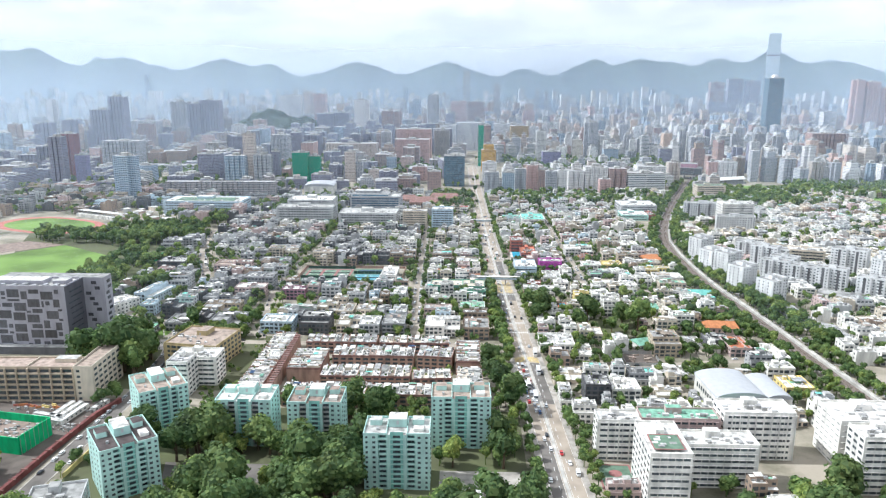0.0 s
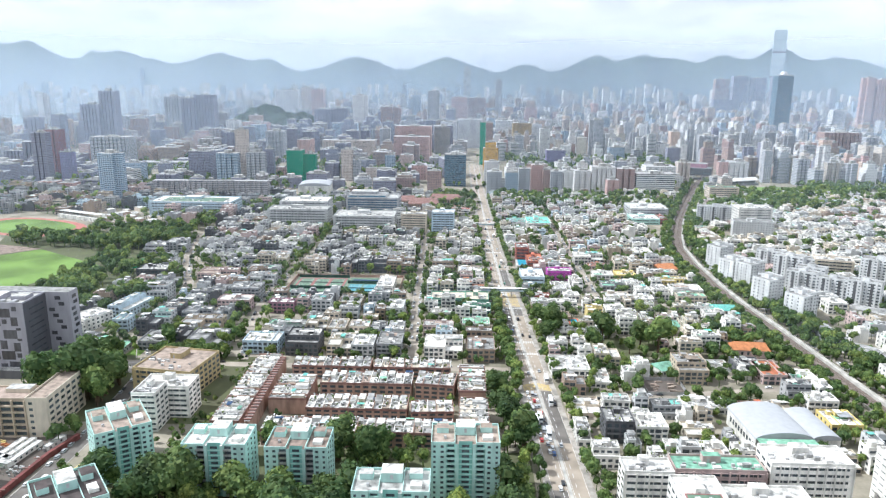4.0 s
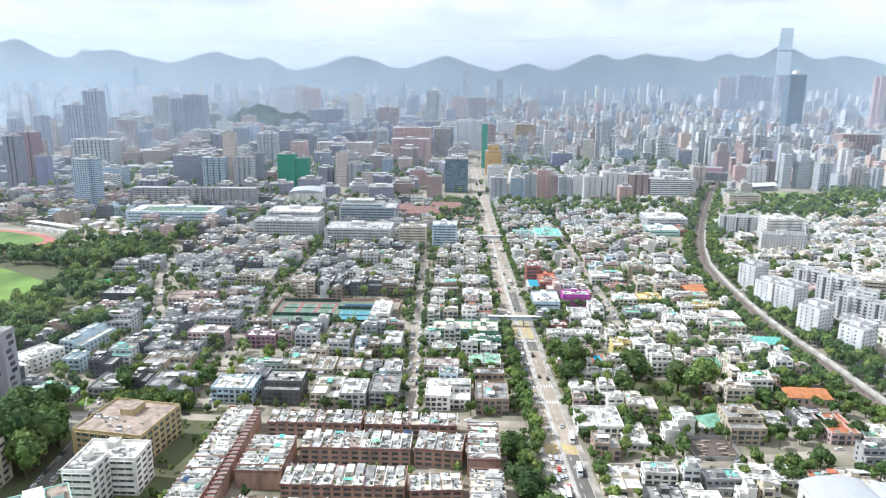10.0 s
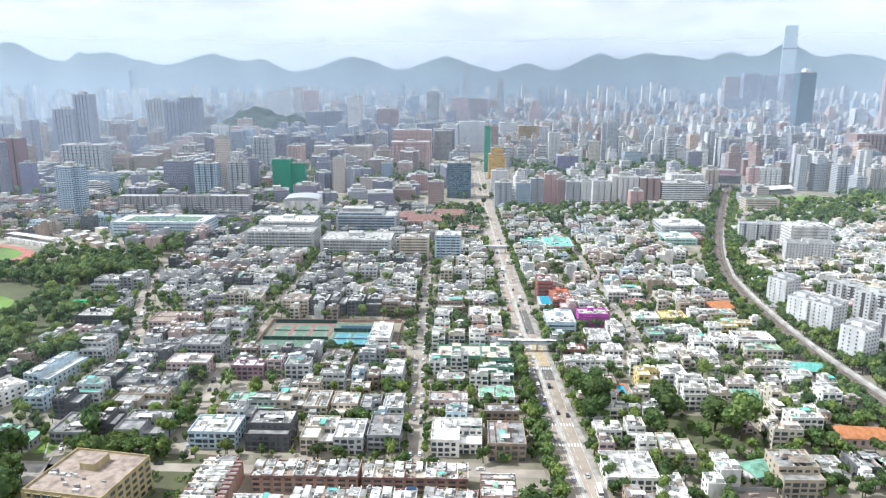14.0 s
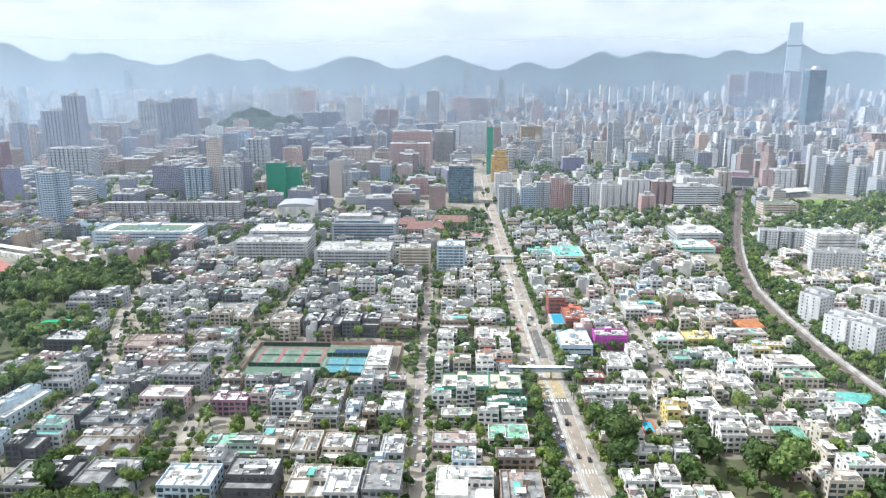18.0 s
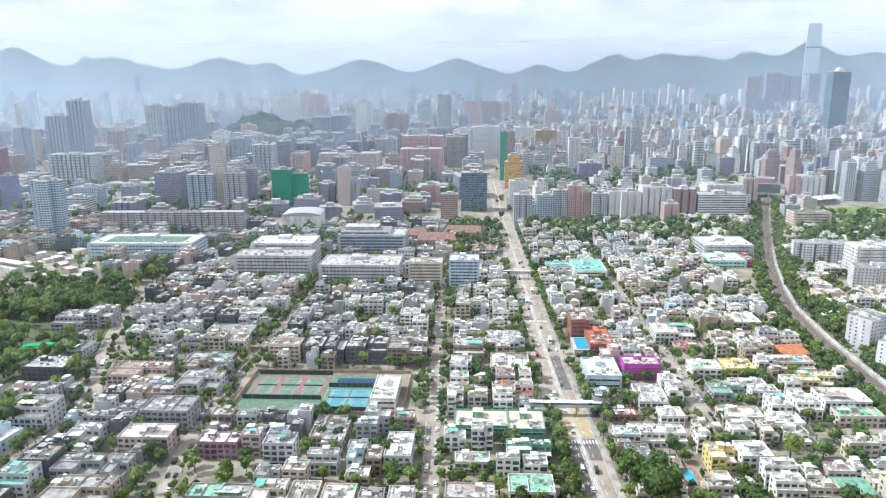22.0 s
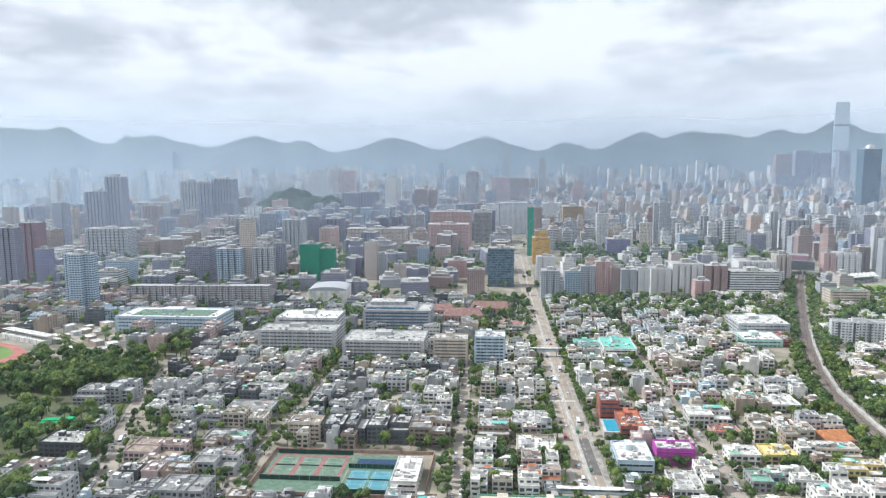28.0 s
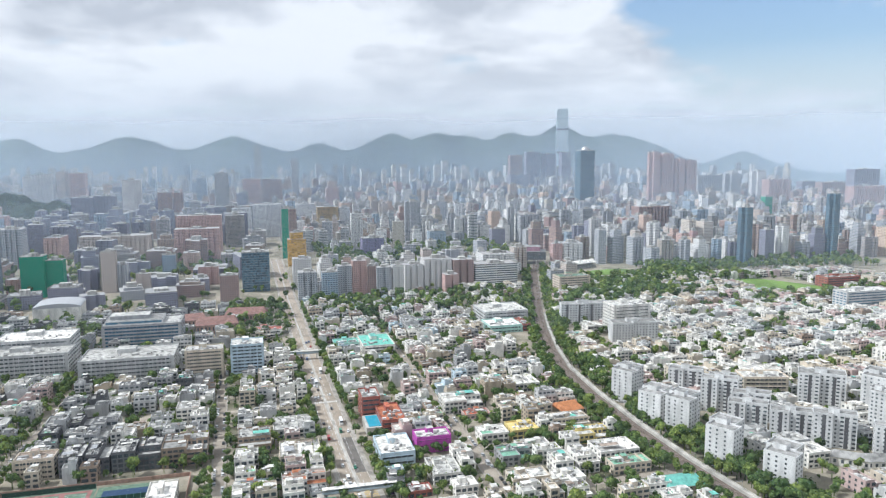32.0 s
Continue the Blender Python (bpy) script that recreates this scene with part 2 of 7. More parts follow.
def facade(name, wall, glass=(0.05, 0.07, 0.09), bay=3.2, floor=3.0, wide=0.5, tall=0.45, roof=(0.35, 0.34, 0.33), var=0.18, hue=0.0, cell=1.6):
    """Far walls: storeys of windows in the object's own metres; the flat tops are roof screed."""
    mt = bpy.data.materials.new(name)
    mt.use_nodes = True
    nt = mt.node_tree
    N, L = nt.nodes.new, nt.links.new
    bs = nt.nodes["Principled BSDF"]
    tc, sp, sn = N("ShaderNodeTexCoord"), N("ShaderNodeSeparateXYZ"), N("ShaderNodeSeparateXYZ")
    L(tc.outputs["Object"], sp.inputs[0])
    L(tc.outputs["Normal"], sn.inputs[0])

    def math_(op, a, b=0.0, c=None):
        n = N("ShaderNodeMath")
        n.operation = op
        for i, s in enumerate((a, b) if c is None else (a, b, c)):
            if isinstance(s, (int, float)):
                n.inputs[i].default_value = s
            else:
                L(s, n.inputs[i])
        return n.outputs[0]

    ax, ay = math_("ABSOLUTE", sn.outputs[0]), math_("ABSOLUTE", sn.outputs[1])
    along = math_("ADD", math_("MULTIPLY", sp.outputs[0], math_("GREATER_THAN", ay, ax)), math_("MULTIPLY", sp.outputs[1], math_("GREATER_THAN", ax, ay)))
    u, v = math_("DIVIDE", along, bay), math_("DIVIDE", sp.outputs[2], floor)
    inu = math_("COMPARE", math_("FRACT", u), 0.5, wide / 2)
    inv = math_("COMPARE", math_("FRACT", v), 0.55, tall / 2)
    win = math_("MULTIPLY", inu, inv)
    geo = N("ShaderNodeNewGeometry")
    wn = N("ShaderNodeTexWhiteNoise")
    wn.noise_dimensions = "3D"
    cb = N("ShaderNodeCombineXYZ")
    L(math_("FLOOR", u), cb.inputs[0])
    L(math_("FLOOR", v), cb.inputs[1])
    L(geo.outputs["Random Per Island"], cb.inputs[2])
    L(cb.outputs[0], wn.inputs["Vector"])
    hsv = N("ShaderNodeHueSaturation")
    hsv.inputs["Color"].default_value = (*wall, 1)
    mr = N("ShaderNodeMapRange")
    mr.inputs["To Min"].default_value, mr.inputs["To Max"].default_value = 1 - var, 1 + var
    L(geo.outputs["Random Per Island"], mr.inputs["Value"])
    ns = N("ShaderNodeTexNoise")
    ns.inputs["Scale"].default_value, ns.inputs["Detail"].default_value = 0.12, 5
    L(geo.outputs["Position"], ns.inputs["Vector"])
    L(math_("MULTIPLY", mr.outputs[0], math_("MULTIPLY_ADD", ns.outputs["Fac"], 0.5, 0.75)), hsv.inputs["Value"])
    if hue:
        mh = N("ShaderNodeMapRange")
        mh.inputs["To Min"].default_value, mh.inputs["To Max"].default_value = 0.5 - hue, 0.5 + hue
        w2 = N("ShaderNodeTexWhiteNoise")
        w2.noise_dimensions = "1D"
        L(geo.outputs["Random Per Island"], w2.inputs["W"])
        L(w2.outputs["Value"], mh.inputs["Value"])
        L(mh.outputs[0], hsv.inputs["Hue"])
    gl = N("ShaderNodeHueSaturation")
    gl.inputs["Color"].default_value = (*glass, 1)
    L(math_("MULTIPLY_ADD", wn.outputs["Value"], cell, 1.2 - cell / 2), gl.inputs["Value"])
    m1, m2 = N("ShaderNodeMix"), N("ShaderNodeMix")
    m1.data_type = m2.data_type = "RGBA"
    L(win, m1.inputs["Factor"])
    L(hsv.outputs[0], m1.inputs["A"])
    L(gl.outputs[0], m1.inputs["B"])
    up = math_("GREATER_THAN", sn.outputs[2], 0.5)
    L(up, m2.inputs["Factor"])
    L(m1.outputs["Result"], m2.inputs["A"])
    rn = N("ShaderNodeHueSaturation")
    rn.inputs["Color"].default_value = (*roof, 1)
    n3 = N("ShaderNodeTexNoise")
    n3.inputs["Scale"].default_value = 0.3
    L(geo.outputs["Position"], n3.inputs["Vector"])
    L(math_("MULTIPLY_ADD", n3.outputs["Fac"], 1.0, 0.5), rn.inputs["Value"])
    L(rn.outputs[0], m2.inputs["B"])
    L(m2.outputs["Result"], bs.inputs["Base Color"])
    L(math_("MULTIPLY_ADD", math_("MULTIPLY", win, math_("SUBTRACT", 1.0, up)), -0.6, 0.8), bs.inputs["Roughness"])
    return mt


def glass_mat(name, rgb, rough=0.12):
    mt = surface(name, rgb, rough, 0.3, 0.5, 2.0, spec=0.6, per_object=0.3)
    return mt


W_WHITE = surface("white_render", (0.745, 0.72, 0.665), 0.85, 0.24, 0.22, 3.0, per_object=0.14, per_island=0.07)
W_CREAM = surface("cream_render", (0.58, 0.51, 0.41), 0.85, 0.18, 0.22, 3.0, per_object=0.18)
W_GREY = surface("grey_render", (0.36, 0.36, 0.36), 0.85, 0.2, 0.22, 3.0, per_object=0.2)
W_DARK = surface("dark_render", (0.12, 0.12, 0.125), 0.8, 0.2, 0.22, 3.0, per_object=0.3)
W_TAN = surface("tan_tile", (0.36, 0.275, 0.21), 0.75, 0.2, 0.22, 3.0, per_object=0.15)
W_PINK = surface("pink_render", (0.52, 0.40, 0.37), 0.85, 0.18, 0.22, 3.0, per_object=0.1)
W_MAUVE = surface("mauve_render", (0.36, 0.20, 0.25), 0.85, 0.18, 0.22, 3.0)
W_MAGENTA = surface("magenta_paint", (0.50, 0.09, 0.42), 0.7, 0.12, 0.3, 3.0)
W_YELLOW = surface("yellow_paint", (0.66, 0.53, 0.22), 0.75, 0.14, 0.3, 3.0)
W_ORANGE = surface("orange_tile", (0.46, 0.19, 0.08), 0.7, 0.2, 0.4, 3.0)
W_RED = surface("red_paint", (0.36, 0.13, 0.10), 0.75, 0.2, 0.4, 3.0)
W_BRICK = surface("red_brick", (0.40, 0.265, 0.205), 0.85, 0.25, 0.3, 5.0, bump=0.3)
W_TEAL = surface("pale_teal_tile", (0.46, 0.66, 0.60), 0.6, 0.14, 0.25, 3.0, per_object=0.04)
W_TEAL2 = surface("teal_tile", (0.26, 0.52, 0.46), 0.6, 0.16, 0.25, 3.0, per_object=0.04)
W_BLUE = surface("pale_blue_render", (0.50, 0.60, 0.66), 0.8, 0.16, 0.25, 3.0)
W_OCHRE = surface("ochre_tile", (0.46, 0.37, 0.20), 0.8, 0.2, 0.2, 3.0)
W_BEIGE = surface("beige_tile", (0.46, 0.38, 0.285), 0.8, 0.18, 0.2, 3.0, per_object=0.06)
W_GREEN = surface("green_paint", (0.16, 0.34, 0.25), 0.7, 0.2, 0.3, 3.0)
ROOF = surface("roof_screed", (0.46, 0.45, 0.42), 0.9, 0.4, 0.25, 1.2, per_object=0.15)
ROOF_W = surface("white_roof", (0.66, 0.64, 0.59), 0.9, 0.4, 0.3, 1.5, per_object=0.15, per_island=0.06)
ROOF_G = surface("green_roof_paint", (0.22, 0.42, 0.30), 0.85, 0.3, 0.4, 2.0, per_object=0.2)
ROOF_R = surface("terracotta_roof", (0.42, 0.15, 0.08), 0.85, 0.3, 0.4, 4.0, per_object=0.15)
ROOF_T = surface("turquoise_sheet", (0.16, 0.44, 0.37), 0.6, 0.2, 0.4, 2.0, per_object=0.2)
GLASS = glass_mat("window_glass", (0.075, 0.09, 0.10))
GLASS_B = glass_mat("blue_window_glass", (0.07, 0.16, 0.24))
METAL = surface("grey_metal", (0.5, 0.5, 0.5), 0.45, 0.2, 0.5, 3.0, metal=0.6)
CLUTTER = surface("roof_clutter", (0.5, 0.49, 0.47), 0.7, 0.3, 0.4, 2.0, per_island=0.6)
PATCH = surface("relaid_asphalt", (0.16, 0.145, 0.13), 0.92, 0.2, 0.1, 2.0)
STREET = surface("worn_street", (0.35, 0.295, 0.235), 0.92, 0.2, 0.07, 2.0)
CONCRETE = surface("concrete", (0.46, 0.44, 0.40), 0.9, 0.25, 0.12, 2.0)
PAVING = surface("paving", (0.37, 0.34, 0.30), 0.9, 0.3, 0.15, 2.0)
LINE = surface("road_paint", (0.72, 0.71, 0.68), 0.8, 0.3, 0.4, 3.0)
LINE_Y = surface("yellow_road_paint", (0.66, 0.48, 0.10), 0.8, 0.3, 0.4, 3.0)
GROUND = surface("ground_earth_grass", (0.30, 0.265, 0.21), 0.95, 0.3, 0.035, 0.6, tint=(0.10, 0.10, 0.06))
GRASS = surface("grass", (0.15, 0.24, 0.055), 0.95, 0.3, 0.02, 1.0, bump=0.3)
BALLAST = surface("ballast", (0.19, 0.155, 0.13), 0.95, 0.3, 0.3, 4.0, bump=0.5)
STEEL = surface("rail_steel", (0.35, 0.30, 0.27), 0.4, 0.2, 0.5, 4.0, metal=0.7)
BARK = surface("bark", (0.12, 0.085, 0.055), 0.95, 0.3, 1.0, 6.0)


def leaf_material(name, rgb):
    """Foliage: leaves that also let some sun through."""
    mt = surface(name, rgb, 0.7, 0.3, 0.08, 1.3, per_object=0.25, per_island=0.45)
    nt = mt.node_tree
    bs = nt.nodes["Principled BSDF"]
    tl, mx = nt.nodes.new("ShaderNodeBsdfTranslucent"), nt.nodes.new("ShaderNodeMixShader")
    nt.links.new(bs.inputs["Base Color"].links[0].from_socket, tl.inputs["Color"])
    mx.inputs["Fac"].default_value = 0.4
    nt.links.new(bs.outputs[0], mx.inputs[1])
    nt.links.new(tl.outputs[0], mx.inputs[2])
    nt.links.new(mx.outputs[0], nt.nodes["Material Output"].inputs["Surface"])
    return mt


LEAF = leaf_material("leaves", (0.14, 0.21, 0.062))
LEAF_L = leaf_material("light_leaves", (0.22, 0.29, 0.075))
LEAF_D = leaf_material("dark_leaves", (0.095, 0.155, 0.05))
POOL = surface("pool_water", (0.05, 0.36, 0.50), 0.15, 0.1, 0.3, 2.0, spec=0.6)
WATER = surface("sea_water", (0.20, 0.27, 0.28), 0.18, 0.15, 0.003, 0.05, spec=0.5)
COURT_G = surface("green_court", (0.13, 0.20, 0.14), 0.9, 0.2, 0.3, 2.0)
COURT_R = surface("red_court", (0.30, 0.14, 0.13), 0.9, 0.2, 0.3, 2.0)
COURT_B = surface("blue_court", (0.10, 0.27, 0.31), 0.9, 0.15, 0.3, 2.0)
RUST = surface("rust_red_tile", (0.27, 0.155, 0.13), 0.85, 0.25, 0.3, 3.0)
KNOLL = surface("wooded_knoll", (0.04, 0.062, 0.04), 0.95, 0.4, 0.03, 0.2, bump=0.6)
HILL = surface("far_wooded_hill", (0.06, 0.09, 0.06), 0.95, 0.4, 0.006, 0.05)
LANE = surface("side_street", (0.35, 0.305, 0.25), 0.92, 0.25, 0.07, 2.0)
NAVY = surface("navy_court", (0.03, 0.06, 0.12), 0.85, 0.15, 0.3, 2.0)

W_SLATE = surface("charcoal_cladding", (0.105, 0.105, 0.12), 0.6, 0.15, 0.2, 2.0)
GLASS_D = glass_mat("tinted_window_glass", (0.075, 0.075, 0.085))
W_PANEL = surface("pale_grey_panel", (0.36, 0.35, 0.385), 0.7, 0.12, 0.2, 2.0)
# lawn green kept dark, with tree shade put into its base colour
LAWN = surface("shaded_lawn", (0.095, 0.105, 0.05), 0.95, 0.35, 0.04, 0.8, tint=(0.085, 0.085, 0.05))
ROOF_MIX = surface("mixed_white_roof_sheds", (0.41, 0.405, 0.39), 0.85, 0.3, 0.4, 2.0, per_island=0.45)
ROOF_V = surface("curved_metal_roof", (0.40, 0.405, 0.415), 0.75, 0.05, 0.3, 3.0)
ROOF_D = surface("dark_roof_screed", (0.29, 0.285, 0.27), 0.9, 0.35, 0.25, 1.2, per_object=0.2)
ROOF_K = surface("black_brown_roof", (0.085, 0.068, 0.065), 0.9, 0.3, 0.25, 1.2)
ROOF_P = surface("clay_paver_roof", (0.33, 0.265, 0.215), 0.9, 0.3, 0.3, 1.5, per_object=0.2)
W_FLAT = surface("white_flats_render", (0.62, 0.62, 0.61), 0.85, 0.18, 0.2, 3.0, per_object=0.08)
W_PALE = surface("pale_grey_render", (0.54, 0.54, 0.53), 0.85, 0.2, 0.2, 3.0, per_object=0.08)
EARTH = surface("yard_earth", (0.125, 0.105, 0.09), 0.95, 0.3, 0.1, 1.5)
HOARD = surface("dark_red_hoarding", (0.17, 0.055, 0.05), 0.7, 0.25, 0.3, 3.0)
ROOF_B = surface("brown_roof_tile", (0.26, 0.20, 0.165), 0.9, 0.35, 0.25, 1.2)
TRACK = surface("red_track", (0.40, 0.15, 0.12), 0.9, 0.15, 0.1, 2.0)
FENCE = surface("dark_green_mesh", (0.03, 0.07, 0.05), 0.9, 0.2, 0.5, 3.0)
NET = surface("green_netting", (0.02, 0.42, 0.16), 0.8, 0.25, 0.3, 3.0)

F_WHITE = facade("white_tower_wall", (0.73, 0.72, 0.70), var=0.2, hue=0.02)
F_CREAM = facade("cream_tower_wall", (0.58, 0.52, 0.45), bay=2.8, var=0.22, hue=0.03)
F_PINK = facade("pink_tower_wall", (0.56, 0.40, 0.34), bay=3.0, var=0.2, hue=0.03)
F_BROWN = facade("brown_tower_wall", (0.36, 0.27, 0.23), bay=3.0, var=0.2, hue=0.03)
F_GREY = facade("grey_tower_wall", (0.44, 0.45, 0.47), bay=3.4, wide=0.6, var=0.25)
F_DARK = facade("dark_tower_wall", (0.27, 0.27, 0.33), glass=(0.09, 0.10, 0.14), bay=3.0, wide=0.6, tall=0.55, var=0.2, roof=(0.3, 0.3, 0.3))
F_BLUE = facade("blue_grey_tower_wall", (0.42, 0.49, 0.56), glass=(0.05, 0.1, 0.15), bay=3.6, wide=0.7, tall=0.55, var=0.2)
F_GLASS = facade("curtain_wall", (0.16, 0.21, 0.25), glass=(0.06, 0.11, 0.15), bay=1.8, floor=3.6, wide=0.86, tall=0.72, var=0.15)
F_GREEN = facade("green_scaffold_net", (0.015, 0.24, 0.15), glass=(0.013, 0.21, 0.135), bay=3.0, floor=3.0, wide=0.8, tall=0.8, var=0.25, hue=0.04, cell=0.2)
F_GOLD = facade("golden_scaffold_net", (0.52, 0.31, 0.05), glass=(0.42, 0.24, 0.04), bay=5.0, floor=3.0, wide=0.9, tall=0.5, var=0.05)
F_PURPLE = facade("purple_tower_wall", (0.22, 0.20, 0.33), bay=3.0, var=0.1)
F_BAND = facade("banded_office_wall", (0.62, 0.62, 0.60), bay=40.0, floor=3.4, wide=0.98, tall=0.42, var=0.12)
F_OLD = facade("old_flats_wall", (0.40, 0.37, 0.35), bay=2.6, floor=3.0, wide=0.6, tall=0.55, var=0.25, hue=0.03)
F_REDW = facade("red_tower_wall", (0.24, 0.10, 0.11), bay=3.0, var=0.1)
F_TAN = facade("golden_tan_wall", (0.46, 0.35, 0.20), bay=3.0, var=0.1)
F_PALE = facade("pale_curtain_wall", (0.58, 0.64, 0.68), glass=(0.40, 0.50, 0.56), bay=4.0, floor=4.0, wide=0.86, tall=0.72, var=0.05, cell=0.3)

# ---- the plan: lines of road, streets and railway ----
ROAD = [(68, -60), (58.5, 215), (52.8, 335), (49, 435), (45, 512), (40.5, 600), (38.5, 660), (33, 750), (29, 870), (25, 1010), (21.5, 1150), (17, 1330), (15, 1480), (11, 1740)]
RAIL = [(262, 380), (254, 520), (249, 620), (243, 700), (243, 766), (246, 840), (254, 915), (271, 985), (296, 1068), (320, 1138), (372, 1280), (429, 1431), (475, 1538), (520, 1650)]
TAKEN = []


def take(x0, x1, y0, y1):
    TAKEN.append((x0, x1, y0, y1))


def clear(x0, x1, y0, y1, gap=0.0):
    return not any(a < x1 + gap and b > x0 - gap and c < y1 + gap and d > y0 - gap for a, b, c, d in TAKEN)


def take_line(pts, half):
    for (x0, y0), (x1, y1) in zip(pts, pts[1:]):
        k = max(1, int(abs(y1 - y0) / 20))
        for i in range(k):
            ya, yb = y0 + (y1 - y0) * i / k, y0 + (y1 - y0) * (i + 1) / k
            xa, xb = x0 + (x1 - x0) * i / k, x0 + (x1 - x0) * (i + 1) / k
            take(min(xa, xb) - half, max(xa, xb) + half, min(ya, yb), max(ya, yb))


STREETS = [
    ([(-40, 535), (-46, 662), (-52, 841), (-56, 1010)], 3.6),
    ([(-163, 540), (-169, 575), (-178, 618), (-186, 674), (-187, 737), (-183, 800), (-178, 900), (-176, 1050)], 3.2),
    ([(-236, 540), (-262, 600), (-266, 660), (-267, 693), (-275, 729), (-303, 796), (-318, 840), (-345, 960)], 4.2),
    ([(118, 688), (118, 740), (117, 815), (115, 905), (112, 1080)], 4.4),
    ([(-208, -60), (-214, 215), (-217, 323), (-217, 364), (-216, 400), (-216, 430), (-222, 500), (-232, 540)], 4.5),
    ([(276, 380), (278, 454), (274, 513), (268, 600)], 4.0),
]
CROSS = [((-330, 531), (28, 531), 4.0), ((-50, 694), (24, 690), 3.5), ((45, 682), (232, 690), 3.5), ((-178, 880), (18, 874), 3.0), ((62, 480), (250, 517), 3.4), ((40, 960), (240, 960), 3.0), ((-176, 1050), (10, 1050), 3.5)]
take_line(ROAD[:-3], 12.2)
take_line(RAIL, 11)
for line, half in STREETS:
    take_line(line, half + 0.5)
for (xa, ya), (xb, yb), half in CROSS:
    for k in range(10):
        u0, u1 = ya + (yb - ya) * k / 10, ya + (yb - ya) * (k + 1) / 10
        take(xa + (xb - xa) * k / 10, xa + (xb - xa) * (k + 1) / 10, min(u0, u1) - half, max(u0, u1) + half)

# ground: one sheet to the horizon
b = Build()
NX, NY = 24, 24
for i in range(NX):
    for j in range(NY):
        x0, x1 = -5200 + 10400 * i / NX, -5200 + 10400 * (i + 1) / NX
        y0, y1 = -1500 + 6600 * j / NY, -1500 + 6600 * (j + 1) / NY
        b.quad((x0, y0, 0), (x1, y0, 0), (x1, y1, 0), (x0, y1, 0))
tagged(part("ground", b, GROUND), "dusty earth and grass ground between the houses", "ground", kind="structure")

# main road: carriageway, median, kerbed pavements, painted lanes
b = strip(ROAD, -9.2, 9.2, 0.06, Build())
road = tagged(part("road", b, STREET), "straight worn asphalt dual carriageway lined with trees", "road", kind="structure")
b = Build()
strip(ROAD, -0.9, 0.9, 0.24, b, 0, 0.2)
part("median", b, CONCRETE, road, "raised concrete median strip")
b = Build()
strip(ROAD, -12.4, -9.2, 0.2, b, 0, 0.2)
strip(ROAD, 9.2, 12.4, 0.2, b, 0, 0.2)
tagged(part("pavement", b, PAVING), "kerbed stone pavement beside the main road", "pavement", kind="structure")
b = Build()
for off in (-8.8, -3.8, 3.8, 8.8, -1.5, 1.5):
    if abs(off) in (3.8,):
        for y in range(-40, 1300, 9):
            x0, x1 = lerp_line(ROAD, y), lerp_line(ROAD, y + 4)
            b.quad((x0 + off - 0.12, y, 0.066), (x0 + off + 0.12, y, 0.066), (x1 + off + 0.12, y + 4, 0.066), (x1 + off - 0.12, y + 4, 0.066))
    else:
        strip(ROAD[:-3], off - 0.08, off + 0.08, 0.066, b)
for y in (562, 586, 670, 879, 1052):
    xc = lerp_line(ROAD, y)
    for i in range(11):
        x = xc - 8.6 + i * 1.7
        b.quad((x, y - 2, 0.068), (x + 0.8, y - 2, 0.068), (x + 0.8, y + 2, 0.068), (x, y + 2, 0.068))
part("lane_marking", b, LINE, road, "worn white lane lines and crossing bars")
b = Build()
for y in [497 + k * 1.6 for k in range(6)] + [674 + k * 2.4 for k in range(17)]:
    xc = lerp_line(ROAD, y)
    b.quad((xc - 9, y, 0.067), (xc - 1, y + 3.5, 0.067), (xc - 1, y + 4.1, 0.067), (xc - 9, y + 0.6, 0.067))
    b.quad((xc + 9, y, 0.067), (xc + 1, y + 3.5, 0.067), (xc + 1, y + 4.1, 0.067), (xc + 9, y + 0.6, 0.067))
part("box_marking", b, LINE_Y, road, "yellow crosshatched junction paint")
b = Build()
for y0, y1, o0, o1 in ((428, 497, 1.6, 8.9), (300, 380, -8.9, -1.6), (600, 672, -8.9, -1.6), (650, 674, -1.0, 8.9), (740, 800, 1.6, 9.0)):
    xa, xb = lerp_line(ROAD, y0), lerp_line(ROAD, y1)
    b.quad((xa + o0, y0, 0.064), (xa + o1, y0, 0.064), (xb + o1, y1, 0.064), (xb + o0, y1, 0.064))
part("asphalt_patch", b, PATCH, road, "darker relaid asphalt patch")

for line, half in STREETS:
    b = strip(line, -half, half, 0.05, Build())
    st = tagged(part("street", b, PATCH if line[0][0] < -200 and line[0][1] < 300 else LANE), "narrow worn asphalt side street between villas", "street", kind="structure")
    b = strip(line, -half - 0.8, -half, 0.18, Build(), 0, 0.15)
    strip(line, half, half + 0.8, 0.18, b, 0, 0.15)
    part("kerb", b, PAVING, st)
for (xa, ya), (xb, yb), half in CROSS:
    b = Build()
    b.quad((xa, ya - half, 0.045), (xb, yb - half, 0.045), (xb, yb + half, 0.045), (xa, ya + half, 0.045))
    tagged(part("street", b, LANE), "narrow worn asphalt cross street between villas", "street", kind="structure")

# railway: ballast bed, four rails, concrete wall with parapet on the far side, masts
b = strip(RAIL, -6.4, 5.0, 0.9, Build(), 0, 0.9)
rail = tagged(part("railway", b, BALLAST), "curving double track railway on brown ballast", "railway", kind="structure")
for off in (-5.3, -3.85, 1.2, 2.65):
    part("rail", strip(RAIL, off - 0.09, off + 0.09, 1.1, Build(), 0, 0.2), STEEL, rail)
b = Build()
for y in range(390, 1640, 2):
    x = lerp_line(RAIL, y)
    for off in (-4.6, 1.9):
        b.box(x + off - 1.3, x + off + 1.3, y, y + 0.35, 0.9, 1.0)
tagged(part("sleeper", b, BARK, rail), kind="stuff")
b = strip(RAIL[:10], 5.6, 7.5, 2.4, Build(), 0, 2.4)
